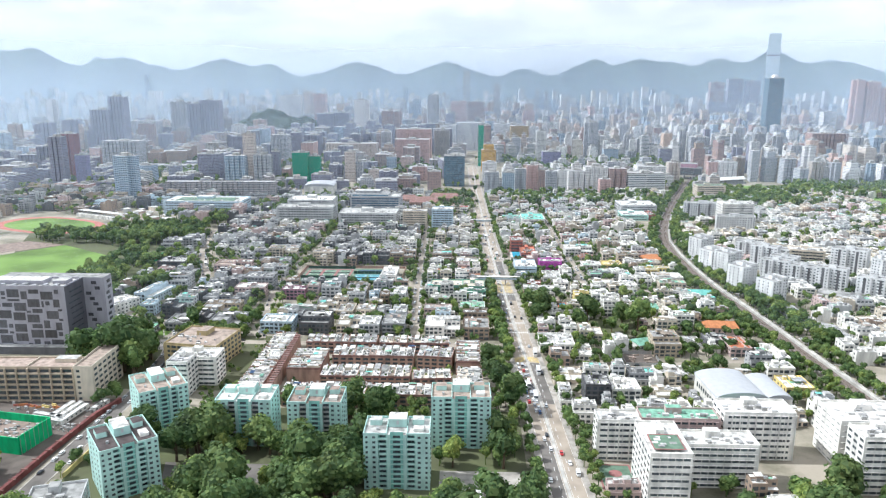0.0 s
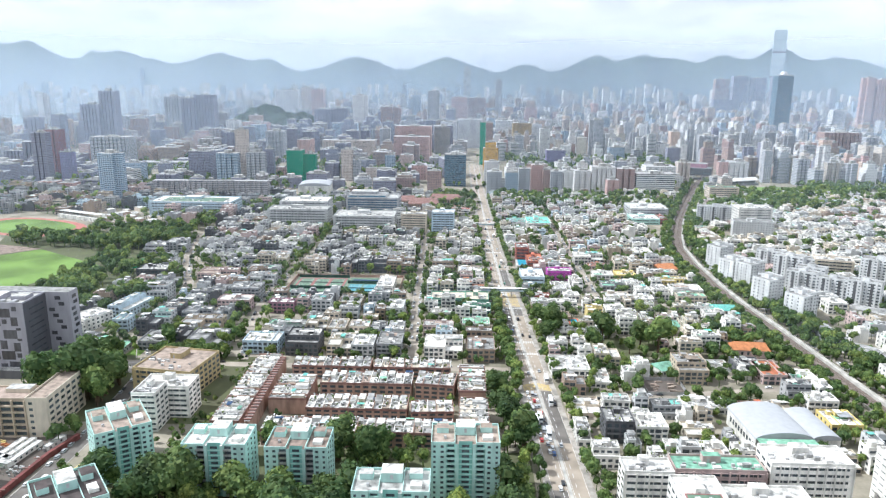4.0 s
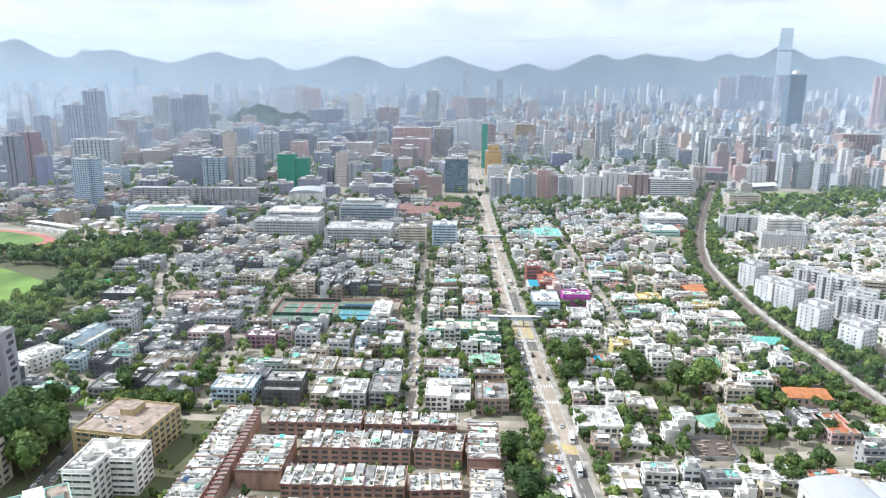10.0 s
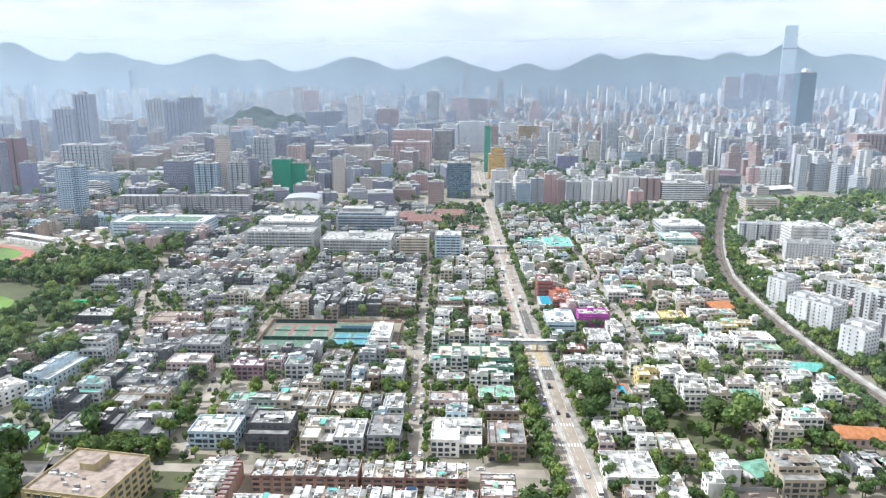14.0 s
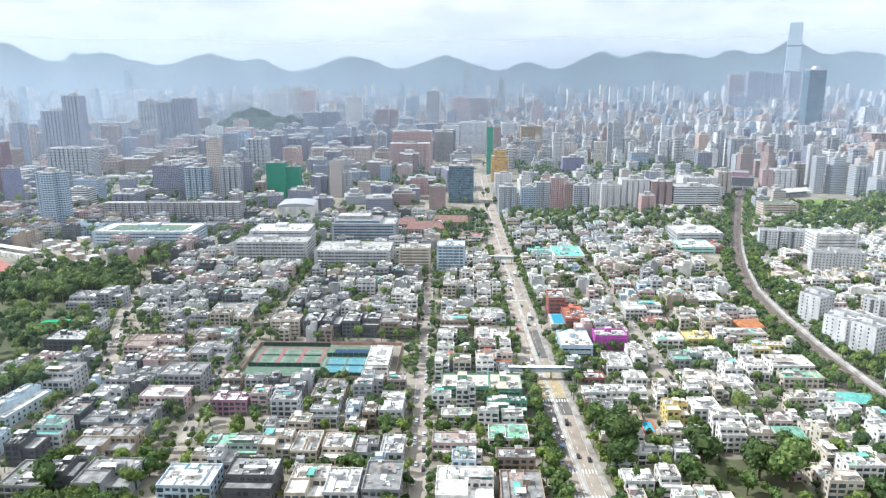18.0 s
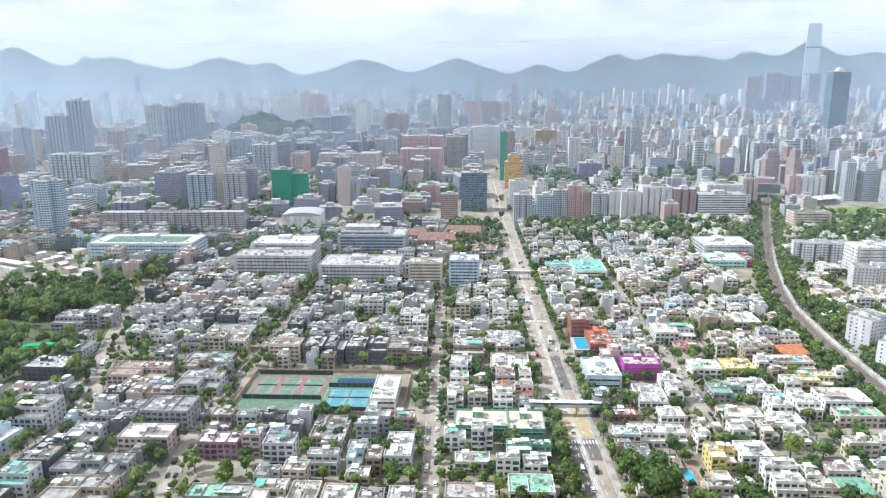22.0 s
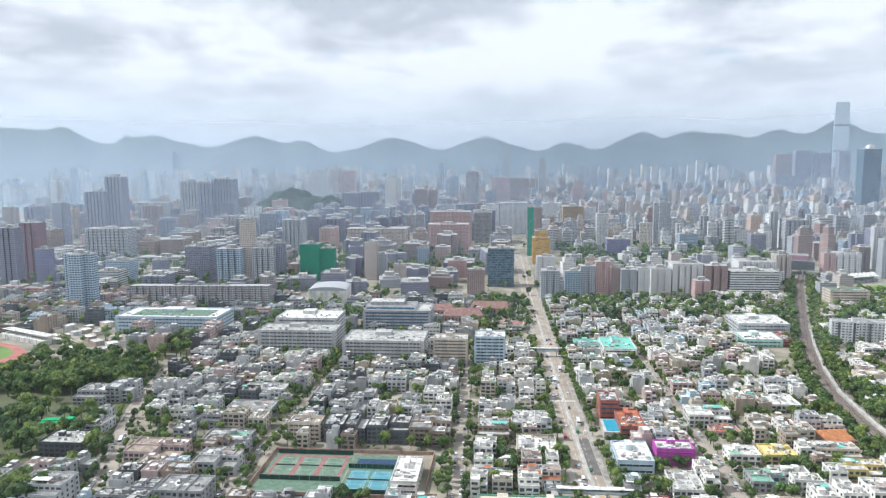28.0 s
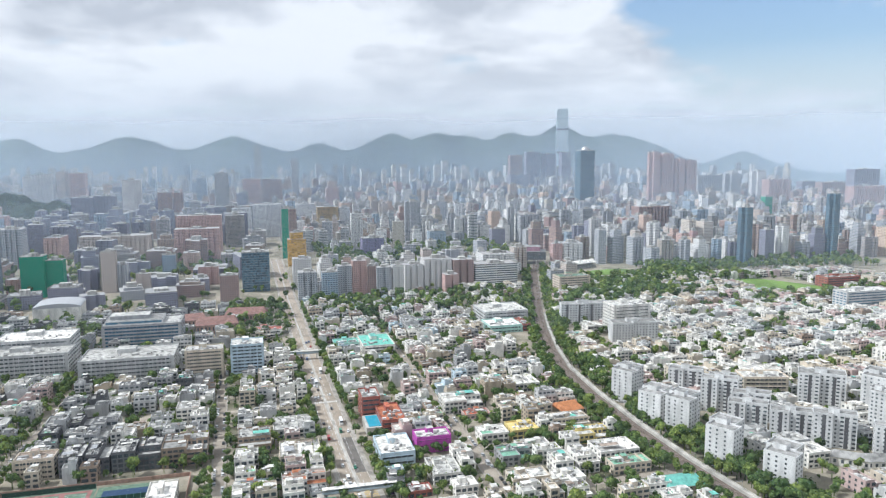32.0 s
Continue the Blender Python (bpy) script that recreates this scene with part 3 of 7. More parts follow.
strip(RAIL[:10], 7.6, 7.9, 3.2, b, 0, 3.2)
strip(RAIL[:10], -6.9, -6.5, 1.9, b, 0, 1.9)
part("noise_wall", b, CONCRETE, rail, "pale concrete trackside walkway and wall")
for y in range(400, 1600, 42):
    x = lerp_line(RAIL, y)
    b = Build().cyl(0, 0, 0.18, 0, 7.5, 6).box(-5.5, 0.1, -0.08, 0.08, 6.6, 6.8)
    part("catenary_mast", b, METAL, rail, at=pose(x + 6.2, y, 0.9))

# harbour water
b = Build()
b.quad((-5000, 2900, 0.5), (-1650, 2950, 0.5), (-1500, 4500, 0.5), (-5000, 4500, 0.5))
b.quad((-1500, 3950, 0.5), (2300, 4030, 0.5), (2300, 4600, 0.5), (-1500, 4500, 0.5))
b.quad((2300, 2900, 0.5), (5000, 2000, 0.5), (5000, 4600, 0.5), (2300, 4600, 0.5))
tagged(part("water", b, WATER), "calm hazy harbour water before the far shore", "harbour", kind="structure")


# ---- far hills: overlapping rounded summits on an arc ----
def ridge_height(a):
    """Height of the skyline at a degrees east of the road's direction."""
    hills = [(-38.3, 4.85, 588), (-34.2, 3.37, 469), (-31.96, 2.4, 488), (-28.0, 0.6, 416), (-26.4, 4.38, 425), (-19.1, 3.39, 429), (-15.65, 1.89, 372), (-8.9, 3.03, 415), (-1.7, 2.98, 413), (4.54, 1.86, 342),
             (8.25, 1.68, 305), (10.1, 2.43, 438), (13.4, 2.88, 444), (15.75, 2.75, 404), (19.4, 2.64, 450), (22.8, 2.34, 523), (26.7, 4.61, 413), (36.0, 2.49, 232)]
    base = 205 - 190 / (1 + math.exp(-(a - 31.0) / 0.9))
    s = base + sum((max(h - base, 0) * math.exp(-abs((a - c) / w) ** 1.6)) ** 3 for c, w, h in hills) ** (1 / 3)
    return s + 9 * noise.noise(Vector((a * 1.0, 0, 3))) + 10 * noise.noise(Vector((a * 4.1, 1, 3)))


b = Build()
ANG = [radians(-58 + 116 * i / 420) for i in range(421)]
RAD = (4330, 4400, 4470, 4540, 4600, 4650, 4697, 4760)
PROFILE = (0.02, 0.18, 0.40, 0.62, 0.80, 0.93, 1.0, 0.9)
for a in ANG:
    for r, k in zip(RAD, PROFILE):
        x, y = -10 + r * math.sin(a), 200 + r * math.cos(a)
        rough = (26 * noise.noise(Vector((x * 0.006, y * 0.006, 5))) + 14 * noise.noise(Vector((x * 0.017, y * 0.012, 9)))) * k * (1.15 - k)
        b.v.append((x, y, max((200 + 0.5875 * (ridge_height(math.degrees(a)) - 200)) * k + rough * 3, 0)))
n = len(RAD)
for i in range(len(ANG) - 1):
    for j in range(n - 1):
        b.f.append((i * n + j, i * n + j + 1, (i + 1) * n + j + 1, (i + 1) * n + j))
        b.m.append(0)
hills = tagged(part("backdrop", b, HILL), "wooded island hills rising beyond the harbour in haze", "hills", kind="structure")
hills.data.shade_smooth()


# wooded knoll among the city blocks
b = Build()
KN = 44
for i in range(KN + 1):
    for j in range(KN + 1):
        u, v = -1 + 2 * i / KN, -1 + 2 * j / KN
        q = max(0.0, 1 - (u * u + v * v))
        b.v.append((-650 + 225 * u, 2560 + 110 * v, 104 * q ** 0.75 * (0.82 + 0.55 * noise.noise(Vector((u * 2.6, v * 2.2, 1)))) + 16 * noise.noise(Vector((u * 12, v * 9, 2))) * q - 0.5))
for i in range(KN):
    for j in range(KN):
        n = i * (KN + 1) + j
        b.f.append((n, n + KN + 1, n + KN + 2, n + 1))
        b.m.append(0)
tagged(part("knoll", b, KNOLL), "dark wooded knoll rising between city blocks", "hill", kind="structure")
take(-840, -460, 2470, 2650)


# ---- summer haze: added translucent sheets between the districts stand in for hazy air ----
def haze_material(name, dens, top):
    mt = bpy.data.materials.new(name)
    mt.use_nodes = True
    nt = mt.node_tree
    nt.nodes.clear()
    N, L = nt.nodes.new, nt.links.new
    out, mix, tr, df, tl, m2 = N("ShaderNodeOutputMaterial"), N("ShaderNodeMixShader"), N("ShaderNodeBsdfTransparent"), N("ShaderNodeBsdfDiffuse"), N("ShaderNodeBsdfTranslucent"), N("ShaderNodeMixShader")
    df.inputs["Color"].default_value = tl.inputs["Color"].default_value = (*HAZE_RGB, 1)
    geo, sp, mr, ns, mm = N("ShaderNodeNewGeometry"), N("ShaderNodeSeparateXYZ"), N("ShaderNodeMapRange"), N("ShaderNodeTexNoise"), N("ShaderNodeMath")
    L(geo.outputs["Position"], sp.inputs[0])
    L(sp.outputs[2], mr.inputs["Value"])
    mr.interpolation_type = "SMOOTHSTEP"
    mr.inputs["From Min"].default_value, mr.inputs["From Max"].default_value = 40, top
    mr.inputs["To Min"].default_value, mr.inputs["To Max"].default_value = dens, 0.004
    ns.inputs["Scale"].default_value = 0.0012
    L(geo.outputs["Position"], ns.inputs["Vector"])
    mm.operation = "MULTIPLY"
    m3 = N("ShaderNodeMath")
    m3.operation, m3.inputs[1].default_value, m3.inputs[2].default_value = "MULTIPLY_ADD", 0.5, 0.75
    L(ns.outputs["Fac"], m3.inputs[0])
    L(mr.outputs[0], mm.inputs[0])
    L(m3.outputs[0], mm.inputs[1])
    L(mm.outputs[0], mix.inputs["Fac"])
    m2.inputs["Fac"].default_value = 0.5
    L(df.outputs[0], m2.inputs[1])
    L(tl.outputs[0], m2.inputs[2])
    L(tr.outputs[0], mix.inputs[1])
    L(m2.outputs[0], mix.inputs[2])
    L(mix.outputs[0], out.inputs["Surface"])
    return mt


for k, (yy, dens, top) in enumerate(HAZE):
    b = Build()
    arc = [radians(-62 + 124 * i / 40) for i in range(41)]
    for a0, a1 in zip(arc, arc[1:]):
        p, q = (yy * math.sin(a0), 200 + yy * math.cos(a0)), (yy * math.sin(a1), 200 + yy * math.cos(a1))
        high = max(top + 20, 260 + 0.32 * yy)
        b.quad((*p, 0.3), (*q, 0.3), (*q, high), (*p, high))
    tagged(part("haze_veil", b, haze_material("haze", dens, top)), "thin translucent sheet added to stand in for bluish summer haze", "haze", kind="structure")


# ---- trees ----
def crown_mesh(rng, r, h, clumps, leaves, size, core=True, k=6):
    """Leaf quads on several uneven clumps round a crown, with a rough inner mass."""
    b = Build()
    cs = []
    for _ in range(clumps):
        a, q = rng.uniform(0, 6.283), rng.uniform(0.15, 0.62) * r
        cs.append((q * math.cos(a), q * math.sin(a), h * rng.uniform(0.48, 0.86), r * rng.uniform(0.34, 0.58)))
    cs.append((0, 0, h * 0.74, r * 0.6))
    for cx, cy, cz, cr in cs:
        if core:
            rings = []
            for zz, rr in ((-0.62, 0.5), (-0.1, 0.9), (0.45, 0.72), (0.82, 0.24)):
                rings.append([(cx + cr * rr * rng.uniform(0.75, 1.1) * math.cos(6.283 * i / k), cy + cr * rr * rng.uniform(0.75, 1.1) * math.sin(6.283 * i / k), cz + cr * zz * rng.uniform(0.85, 1.1)) for i in range(k)])
            for ra, rb in zip(rings, rings[1:]):
                for i in range(k):
                    b.quad(ra[i], ra[(i + 1) % k], rb[(i + 1) % k], rb[i])
        for _ in range(leaves):
            u, a = rng.uniform(-0.75, 1), rng.uniform(0, 6.283)
            s = math.sqrt(max(0, 1 - u * u))
            d = Vector((s * math.cos(a), s * math.sin(a), u))
            p = Vector((cx, cy, cz)) + d * cr * rng.uniform(0.8, 1.1)
            nrm = (d + Vector((rng.uniform(-1, 1), rng.uniform(-1, 1), rng.uniform(-0.4, 1))) * 0.8).normalized()
            t1 = nrm.orthogonal().normalized()
            t1.rotate(Matrix.Rotation(rng.uniform(0, 6.283), 3, nrm))
            t2 = nrm.cross(t1)
            e = size * rng.uniform(0.6, 1.3)
            b.quad(tuple(p - t1 * e - t2 * e * 0.6), tuple(p + t1 * e * 0.8 - t2 * e * 0.7), tuple(p + t1 * e + t2 * e * 0.6), tuple(p - t1 * e * 0.7 + t2 * e * 0.8))
    return b


class Lump:
    """Many alike pieces joined into one mesh with several materials."""

    def __init__(self):
        self.v, self.f, self.m, self.mats, self.n = [], [], [], [], 0

    def add(self, b, mats, m):
        a = np.array(b.v) @ np.array(m.to_3x3()).T + np.array(m.translation)
        self.v.append(a)
        slot = []
        for mt in mats:
            if mt not in self.mats:
                self.mats.append(mt)
            slot.append(self.mats.index(mt))
        n = self.n
        self.f += [tuple(i + n for i in f) for f in b.f]
        self.m += [slot[k] for k in b.m]
        self.n += len(a)

    def done(self, name, label, category):
        if not self.n:
            return None
        me = bpy.data.meshes.new(name)
        me.from_pydata(np.concatenate(self.v).tolist(), [], self.f)
        for mt in self.mats:
            me.materials.append(mt)
        me.polygons.foreach_set("material_index", self.m)
        me.update()
        return tagged(new(name, me), label, category, kind="stuff")


FAR_TREES, FAR_HOUSES, FAR_TOWERS = Lump(), Lump(), Lump()
TREES, FAR_KINDS = {}, {}
rng = random.Random(5)
COUNT = {"tree": 0, "house": 0, "tower": 0}
LEAVES = (LEAF, LEAF_L, LEAF_D, LEAF)
TREE_SAID = ("broad dark green street tree with dense leafy crown", "light green leafy tree beside the houses", "deep green old banyan tree with heavy crown", "green garden tree with uneven crown")


def tree_geometry(kind):
    r0 = random.Random(kind)
    r, h = r0.uniform(4.2, 5.2), r0.uniform(9.5, 12)
    crown = crown_mesh(r0, r, h, 9, 64, 0.42)
    b = Build().tube((0, 0, 0), (0.2, 0.1, h * 0.5), 0.42, 0.26, 7)
    for i in range(4):
        a = i * 1.6 + 0.4
        b.tube((0.15, 0.1, h * 0.42), (r * 0.55 * math.cos(a), r * 0.55 * math.sin(a), h * 0.72), 0.2, 0.08, 5)
    return crown, b


def far_tree(x, y, s, kind):
    lod = 0 if y < 900 and -450 < x < 330 else (1 if y < 1150 else 2)
    key = (kind, lod)
    if key not in FAR_KINDS:
        r0 = random.Random(kind + 50)
        FAR_KINDS[key] = crown_mesh(r0, r0.uniform(4.4, 5.6), r0.uniform(9, 12), *((5, 22, 0.55, True, 6), (4, 8, 0.9, True, 5), (2, 4, 1.5, True, 5))[lod])
        FAR_KINDS[key].tube((0, 0, 0), (0.2, 0.1, 5), 0.4, 0.25, 4)
    m = pose(x, y, 0, 0, 0, rng.uniform(0, 360)) @ Matrix.Diagonal((s * rng.uniform(0.9, 1.1), s * rng.uniform(0.9, 1.1), s, 1))
    FAR_TREES.add(FAR_KINDS[key], [LEAVES[kind % 4]], m)


def bush(x, y, s, kind):
    """Garden shrubs that fill the gaps between house and wall."""
    if ("bush", kind) not in FAR_KINDS:
        r0 = random.Random(kind + 90)
        FAR_KINDS["bush", kind] = crown_mesh(r0, 4.8, 8.5, 1, 4, 1.6, True, 4)
    FAR_TREES.add(FAR_KINDS["bush", kind], [LEAVES[kind % 4]], pose(x, y, -0.8, 0, 0, rng.uniform(0, 360)) @ Matrix.Diagonal((s, s, s, 1)))


def tree(x, y, s=1.0, kind=None, near=False):
    kind = rng.randrange(8) if kind is None else kind
    if COUNT["tree"] >= 300 or not near and (y > 760 or x > 260 or x < -230):
        return far_tree(x, y, s, kind)
    COUNT["tree"] += 1
    m = pose(x, y, 0, 0, 0, rng.uniform(0, 360)) @ Matrix.Diagonal((s * rng.uniform(0.9, 1.1), s * rng.uniform(0.9, 1.1), s, 1))
    if kind in TREES:
        return copy_thing(TREES[kind], m)
    crown, trunk = tree_geometry(kind)
    ob = part("tree", crown, LEAVES[kind % 4])
    part("trunk", trunk, BARK, ob)
    ob.matrix_world = m
    TREES[kind] = ob
    return tagged(ob, TREE_SAID[kind % 4], "tree", group="trees of the garden quarter")


# ---- towers ----
WALLS = {"white": F_WHITE, "cream": F_CREAM, "pink": F_PINK, "brown": F_BROWN, "grey": F_GREY, "dark": F_DARK, "blue": F_BLUE, "glass": F_GLASS, "green": F_GREEN,
         "gold": F_GOLD, "purple": F_PURPLE, "band": F_BAND, "old": F_OLD, "red": F_REDW, "tan": F_TAN}
SAID = {"white": "white-rendered", "cream": "cream-tiled", "pink": "pink-tiled", "brown": "brown-tiled", "grey": "grey concrete", "dark": "dark grey", "blue": "blue-grey", "glass": "glass-walled",
        "green": "green-netted unfinished", "gold": "golden-netted unfinished", "purple": "purple-netted", "band": "white banded", "old": "weathered grey", "red": "dark red", "tan": "golden tan"}


def tower(x, y, w, d, h, wall="white", style="slab", rot=0.0, name="apartment_tower", label="", far=False):
    take(x - w / 2, x + w / 2, y - d / 2, y + d / 2)
    r0 = random.Random(int(x * 7 + y * 13))
    b = Build()
    hw, hd = w / 2, d / 2
    if style == "cross":
        a, c = hw * 0.42, hd * 0.42
        b.prism([(-a, -hd), (a, -hd), (a, -c), (hw, -c), (hw, c), (a, c), (a, hd), (-a, hd), (-a, c), (-hw, c), (-hw, -c), (-a, -c)], 0, h)
    elif style == "bays":
        k = max(2, round(w / 9))
        pts = []
        for i in range(k):
            x0, x1 = -hw + w * i / k, -hw + w * (i + 1) / k
            g = (x1 - x0) * 0.16
            q = min(4.0, d * 0.16)
            pts += [(x0 + (0 if i == 0 else g), -hd + q * (i > 0)), (x0 + g, -hd + q * (i > 0)), (x0 + g, -hd), (x1 - g, -hd), (x1 - g, -hd + q * (i < k - 1))]
        pts = [p for i, p in enumerate(pts) if i == 0 or p != pts[i - 1]]
        pts += [(hw, -hd), (hw, hd), (-hw, hd)]
        b.prism(pts, 0, h)
    elif style == "step":
        b.box(-hw, hw, -hd, hd, 0, h * 0.8)
        b.box(-hw * 0.7, hw * 0.7, -hd * 0.7, hd * 0.7, h * 0.8, h)
    else:
        b.box(-hw, hw, -hd, hd, 0, h)
    e = min(w, d)
    rb = Build().box(-e * 0.22, e * 0.22, -e * 0.18, e * 0.2, h, h + r0.uniform(3, 6))
    if r0.random() < 0.6 and w > 20:
        rb.box(e * 0.28, e * 0.45, -e * 0.2, e * 0.05, h, h + 2.6)
    m = pose(x, y, 0, 0, 0, rot)
    if far:
        FAR_TOWERS.add(b, [WALLS[wall]], m)
        FAR_TOWERS.add(rb, [ROOF], m)
        return None
    ob = part(name, b, WALLS[wall], at=m)
    tagged(ob, label or f"{SAID[wall]} {'high-rise' if h > 60 else 'mid-rise'} block of flats in the dense city", "apartment block", group="city blocks")
    part("roof_house", rb, ROOF, ob)
    q = 0.4 if style in ("cross", "bays", "step") else 1.0
    part("parapet", Build().ring(-hw * q, hw * q, -hd * q, hd * q, h, h + 1.2, 0.4), ROOF, ob)
    return ob

# ---- villas and low blocks ----
HOUSES = {}
HWALLS = {"white": W_WHITE, "cream": W_CREAM, "grey": W_GREY, "dark": W_DARK, "tan": W_TAN, "pink": W_PINK, "mauve": W_MAUVE, "magenta": W_MAGENTA, "yellow": W_YELLOW, "red": W_RED,
          "brick": W_BRICK, "blue": W_BLUE, "beige": W_BEIGE, "green": W_GREEN, "teal": W_TEAL, "orange": W_ORANGE, "pale": W_PALE}
HSAID = {"white": "white-rendered", "cream": "cream-rendered", "grey": "grey-rendered", "dark": "charcoal-clad", "tan": "tan-tiled", "pink": "faded pink", "mauve": "dusky mauve", "magenta": "bright magenta",
         "yellow": "yellow-painted", "red": "red-painted", "brick": "red-brick", "blue": "pale blue", "beige": "beige-tiled", "green": "green-painted", "teal": "pale teal", "orange": "orange", "pale": "pale grey-rendered"}


def house_geometry(w, d, storeys, wall, roof, style, r0, detail):
    """A flat-roofed house standing on z = 0 round its middle: name, mesh and materials of each part; windows as boxes."""
    fh, hw, hd = 3.2, w / 2, d / 2
    H, wm = storeys * fh, HWALLS[wall]
    b, cut, out = Build(), 0.0, []
    if style == 1 and storeys > 1:  # top storey set back from the street
        cut = d * 0.28
        b.box(-hw, hw, -hd, hd, 0, H - fh, 0, 1)
        b.box(-hw, hw, -hd + cut, hd, H - fh, H, 0, 1)
    elif style == 2:  # L plan
        b.box(-hw, hw, 0, hd, 0, H, 0, 1)
        b.box(-hw, -hw + w * 0.55, -hd, 0, 0, H, 0, 1)
        b.box(-hw + w * 0.55, hw - 0.3, -hd + d * 0.15, 0, 0, H - fh if storeys > 1 else H * 0.8, 0, 1)
    elif style == 3 and storeys > 1:  # two parts of unlike height
        b.box(-hw, 0.1 * hw, -hd, hd, 0, H, 0, 1)
        b.box(0.1 * hw, hw, -hd + 0.6, hd - 0.4, 0, H - fh * 0.9, 0, 1)
    else:
        b.box(-hw, hw, -hd, hd, 0, H, 0, 1)
        for k in range(1, storeys):
            b.box(-hw - 0.18, hw + 0.18, -hd - 0.18, hd + 0.18, k * fh - 0.14, k * fh + 0.14)
    out.append(("house", b, [wm, roof]))
    wins = []
    n, m = max(2, int(w / 3.4)), max(2, int(d / 4.2))
    for k in range(storeys):
        z0 = k * fh + 0.9
        yf = -hd + (cut if k == storeys - 1 else 0)
        for i in range(n):
            xc, ww = -hw + w * (i + 0.5) / n, w / n * r0.uniform(0.24, 0.42)
            zz = z0 - (0.6 if r0.random() < 0.35 else 0)
            y = yf
            if style == 3 and storeys > 1 and xc > 0:
                if k == storeys - 1 or xc - ww < 0.1 * hw:
                    continue
                y = -hd + 0.6
            if r0.random() < 0.22:
                zz, ww = z0 - 0.7, ww * 1.15
            if style == 2 and xc > -hw + w * 0.5:
                if k == storeys - 1:
                    y = 0
                else:
                    y = -hd + d * 0.15
            wins.append((xc - ww, xc + ww, y - 0.07, y, zz, z0 + 1.5, "front"))
            if style != 3:
                wins.append((xc - ww, xc + ww, hd, hd + 0.07, zz, z0 + 1.5, "back"))
        for i in range(m):
            yc = -hd + d * (i + 0.5) / m
            if yc < yf + 1:
                continue
            wins.append((-hw - 0.07, -hw, yc - 0.8, yc + 0.8, z0, z0 + 1.5, "side"))
            if (style != 2 or yc > 0.8) and not (style == 3 and k == storeys - 1):
                wins.append((hw, hw + 0.07, yc - 0.8, yc + 0.8, z0, z0 + 1.5, "side"))
    b = Build()
    if cut:
        out.append(("terrace_parapet", Build().ring(-hw, hw, -hd, -hd + cut - 0.05, H - fh, H - fh + 1.0), [wm]))
        b.ring(-hw, hw, -hd + cut, hd, H, H + 1.0)
    elif style == 2:
        b.ring(-hw, hw, 0, hd, H, H + 1.0)
        out.append(("terrace_parapet", Build().ring(-hw, -hw + w * 0.55, -hd, -0.02, H, H + 1.0), [wm]))
    elif style == 3 and storeys > 1:
        b.ring(-hw, 0.1 * hw, -hd, hd, H, H + 1.0)
        out.append(("terrace_parapet", Build().ring(0.1 * hw, hw, -hd + 0.6, hd - 0.4, H - fh * 0.9, H - fh * 0.9 + 1.0), [wm]))
    else:
        b.ring(-hw - 0.12, hw + 0.12, -hd - 0.12, hd + 0.12, H - 0.1, H + 1.0, 0.35)
    for _ in range(r0.randint(0, 2)):  # low walls between roof terraces
        x = r0.uniform(-hw * 0.7, -0.1 * hw if style == 3 else hw * 0.7)
        b.box(x - 0.1, x + 0.1, 0.3 if style == 2 else -hd + cut + 0.3, hd - 0.3, H, H + 1.0)
    out.append(("parapet", b, [wm]))
    sx, sy = r0.uniform(-hw * 0.5, -0.2 * hw if style == 3 else hw * 0.4), r0.uniform(hd * 0.2, hd * 0.5)
    b = Build().box(sx - 1.8, sx + 1.8, sy - 2.0, sy + 1.8, H, H + 2.7, 0, 1)
    b.box(sx - 2.0, sx + 2.0, sy - 2.2, sy + 2.0, H + 2.65, H + 2.9, 0, 1)
    if r0.random() < 0.5:
        ex, ey = r0.uniform(-hw + 1.6, -0.2 * hw if style == 3 else hw - 1.6), r0.uniform(hd * 0.1, hd - 1.6)
        out.append(("roof_shed", Build().box(ex - 1.2, ex + 1.2, ey - 1.3, ey + 1.3, H, H + 2.2, 0, 1), [wm, roof]))
    out.append(("stair_hut", b, [wm, roof]))
    low = 0.1 if style == 2 else -hd + cut + 1
    b = Build()
    for _ in range(r0.randint(9, 18) if detail else 5):
        x, y = r0.uniform(-hw + 1, -0.1 * hw if style == 3 else hw - 1), r0.uniform(low, hd - 1)
        e, g, q = r0.uniform(0.2, 1.1), r0.uniform(0.3, 1.7), r0.uniform(0.3, 1.4)
        b.box(x - e, x + e, y - e * q, y + e * q, H, H + g)
    out.append(("roof_clutter", b, [CLUTTER]))
    right = -0.05 * hw if style == 3 else hw - 0.4
    b = Build()
    for i in range(r0.randint(1, 3)):
        x0, y0 = r0.uniform(-hw + 0.4, right - 3), r0.uniform(low - 0.5, hd - 3)
        b.box(x0, min(x0 + r0.uniform(2.5, hw * 1.2), right), y0, min(y0 + r0.uniform(2.5, hd), hd - 0.4), H, H + 0.05 + 0.02 * i, i)
    out.append(("roof_paving", b, [r0.choice((ROOF_P, ROOF, ROOF_D, ROOF_W)), r0.choice((ROOF_W, ROOF_D, ROOF_T, ROOF_G)), r0.choice((ROOF, ROOF_P, ROOF_W))]))
    if detail and r0.random() < 0.45:
        b = Build()
        for _ in range(r0.randint(4, 9)):
            x, y, e = r0.uniform(-hw + 0.7, right - 0.4), r0.choice((low + 0.2, hd - 0.8, r0.uniform(low, hd - 1))), r0.uniform(0.3, 0.7)
            b.prism([(x + e * math.cos(k * 1.26) * r0.uniform(0.7, 1.2), y + e * math.sin(k * 1.26) * r0.uniform(0.7, 1.2)) for k in range(5)], H + 0.02, H + 0.5 + e, grow=-0.45)
        out.append(("roof_garden", b, [LEAF_L]))
    q = r0.random()
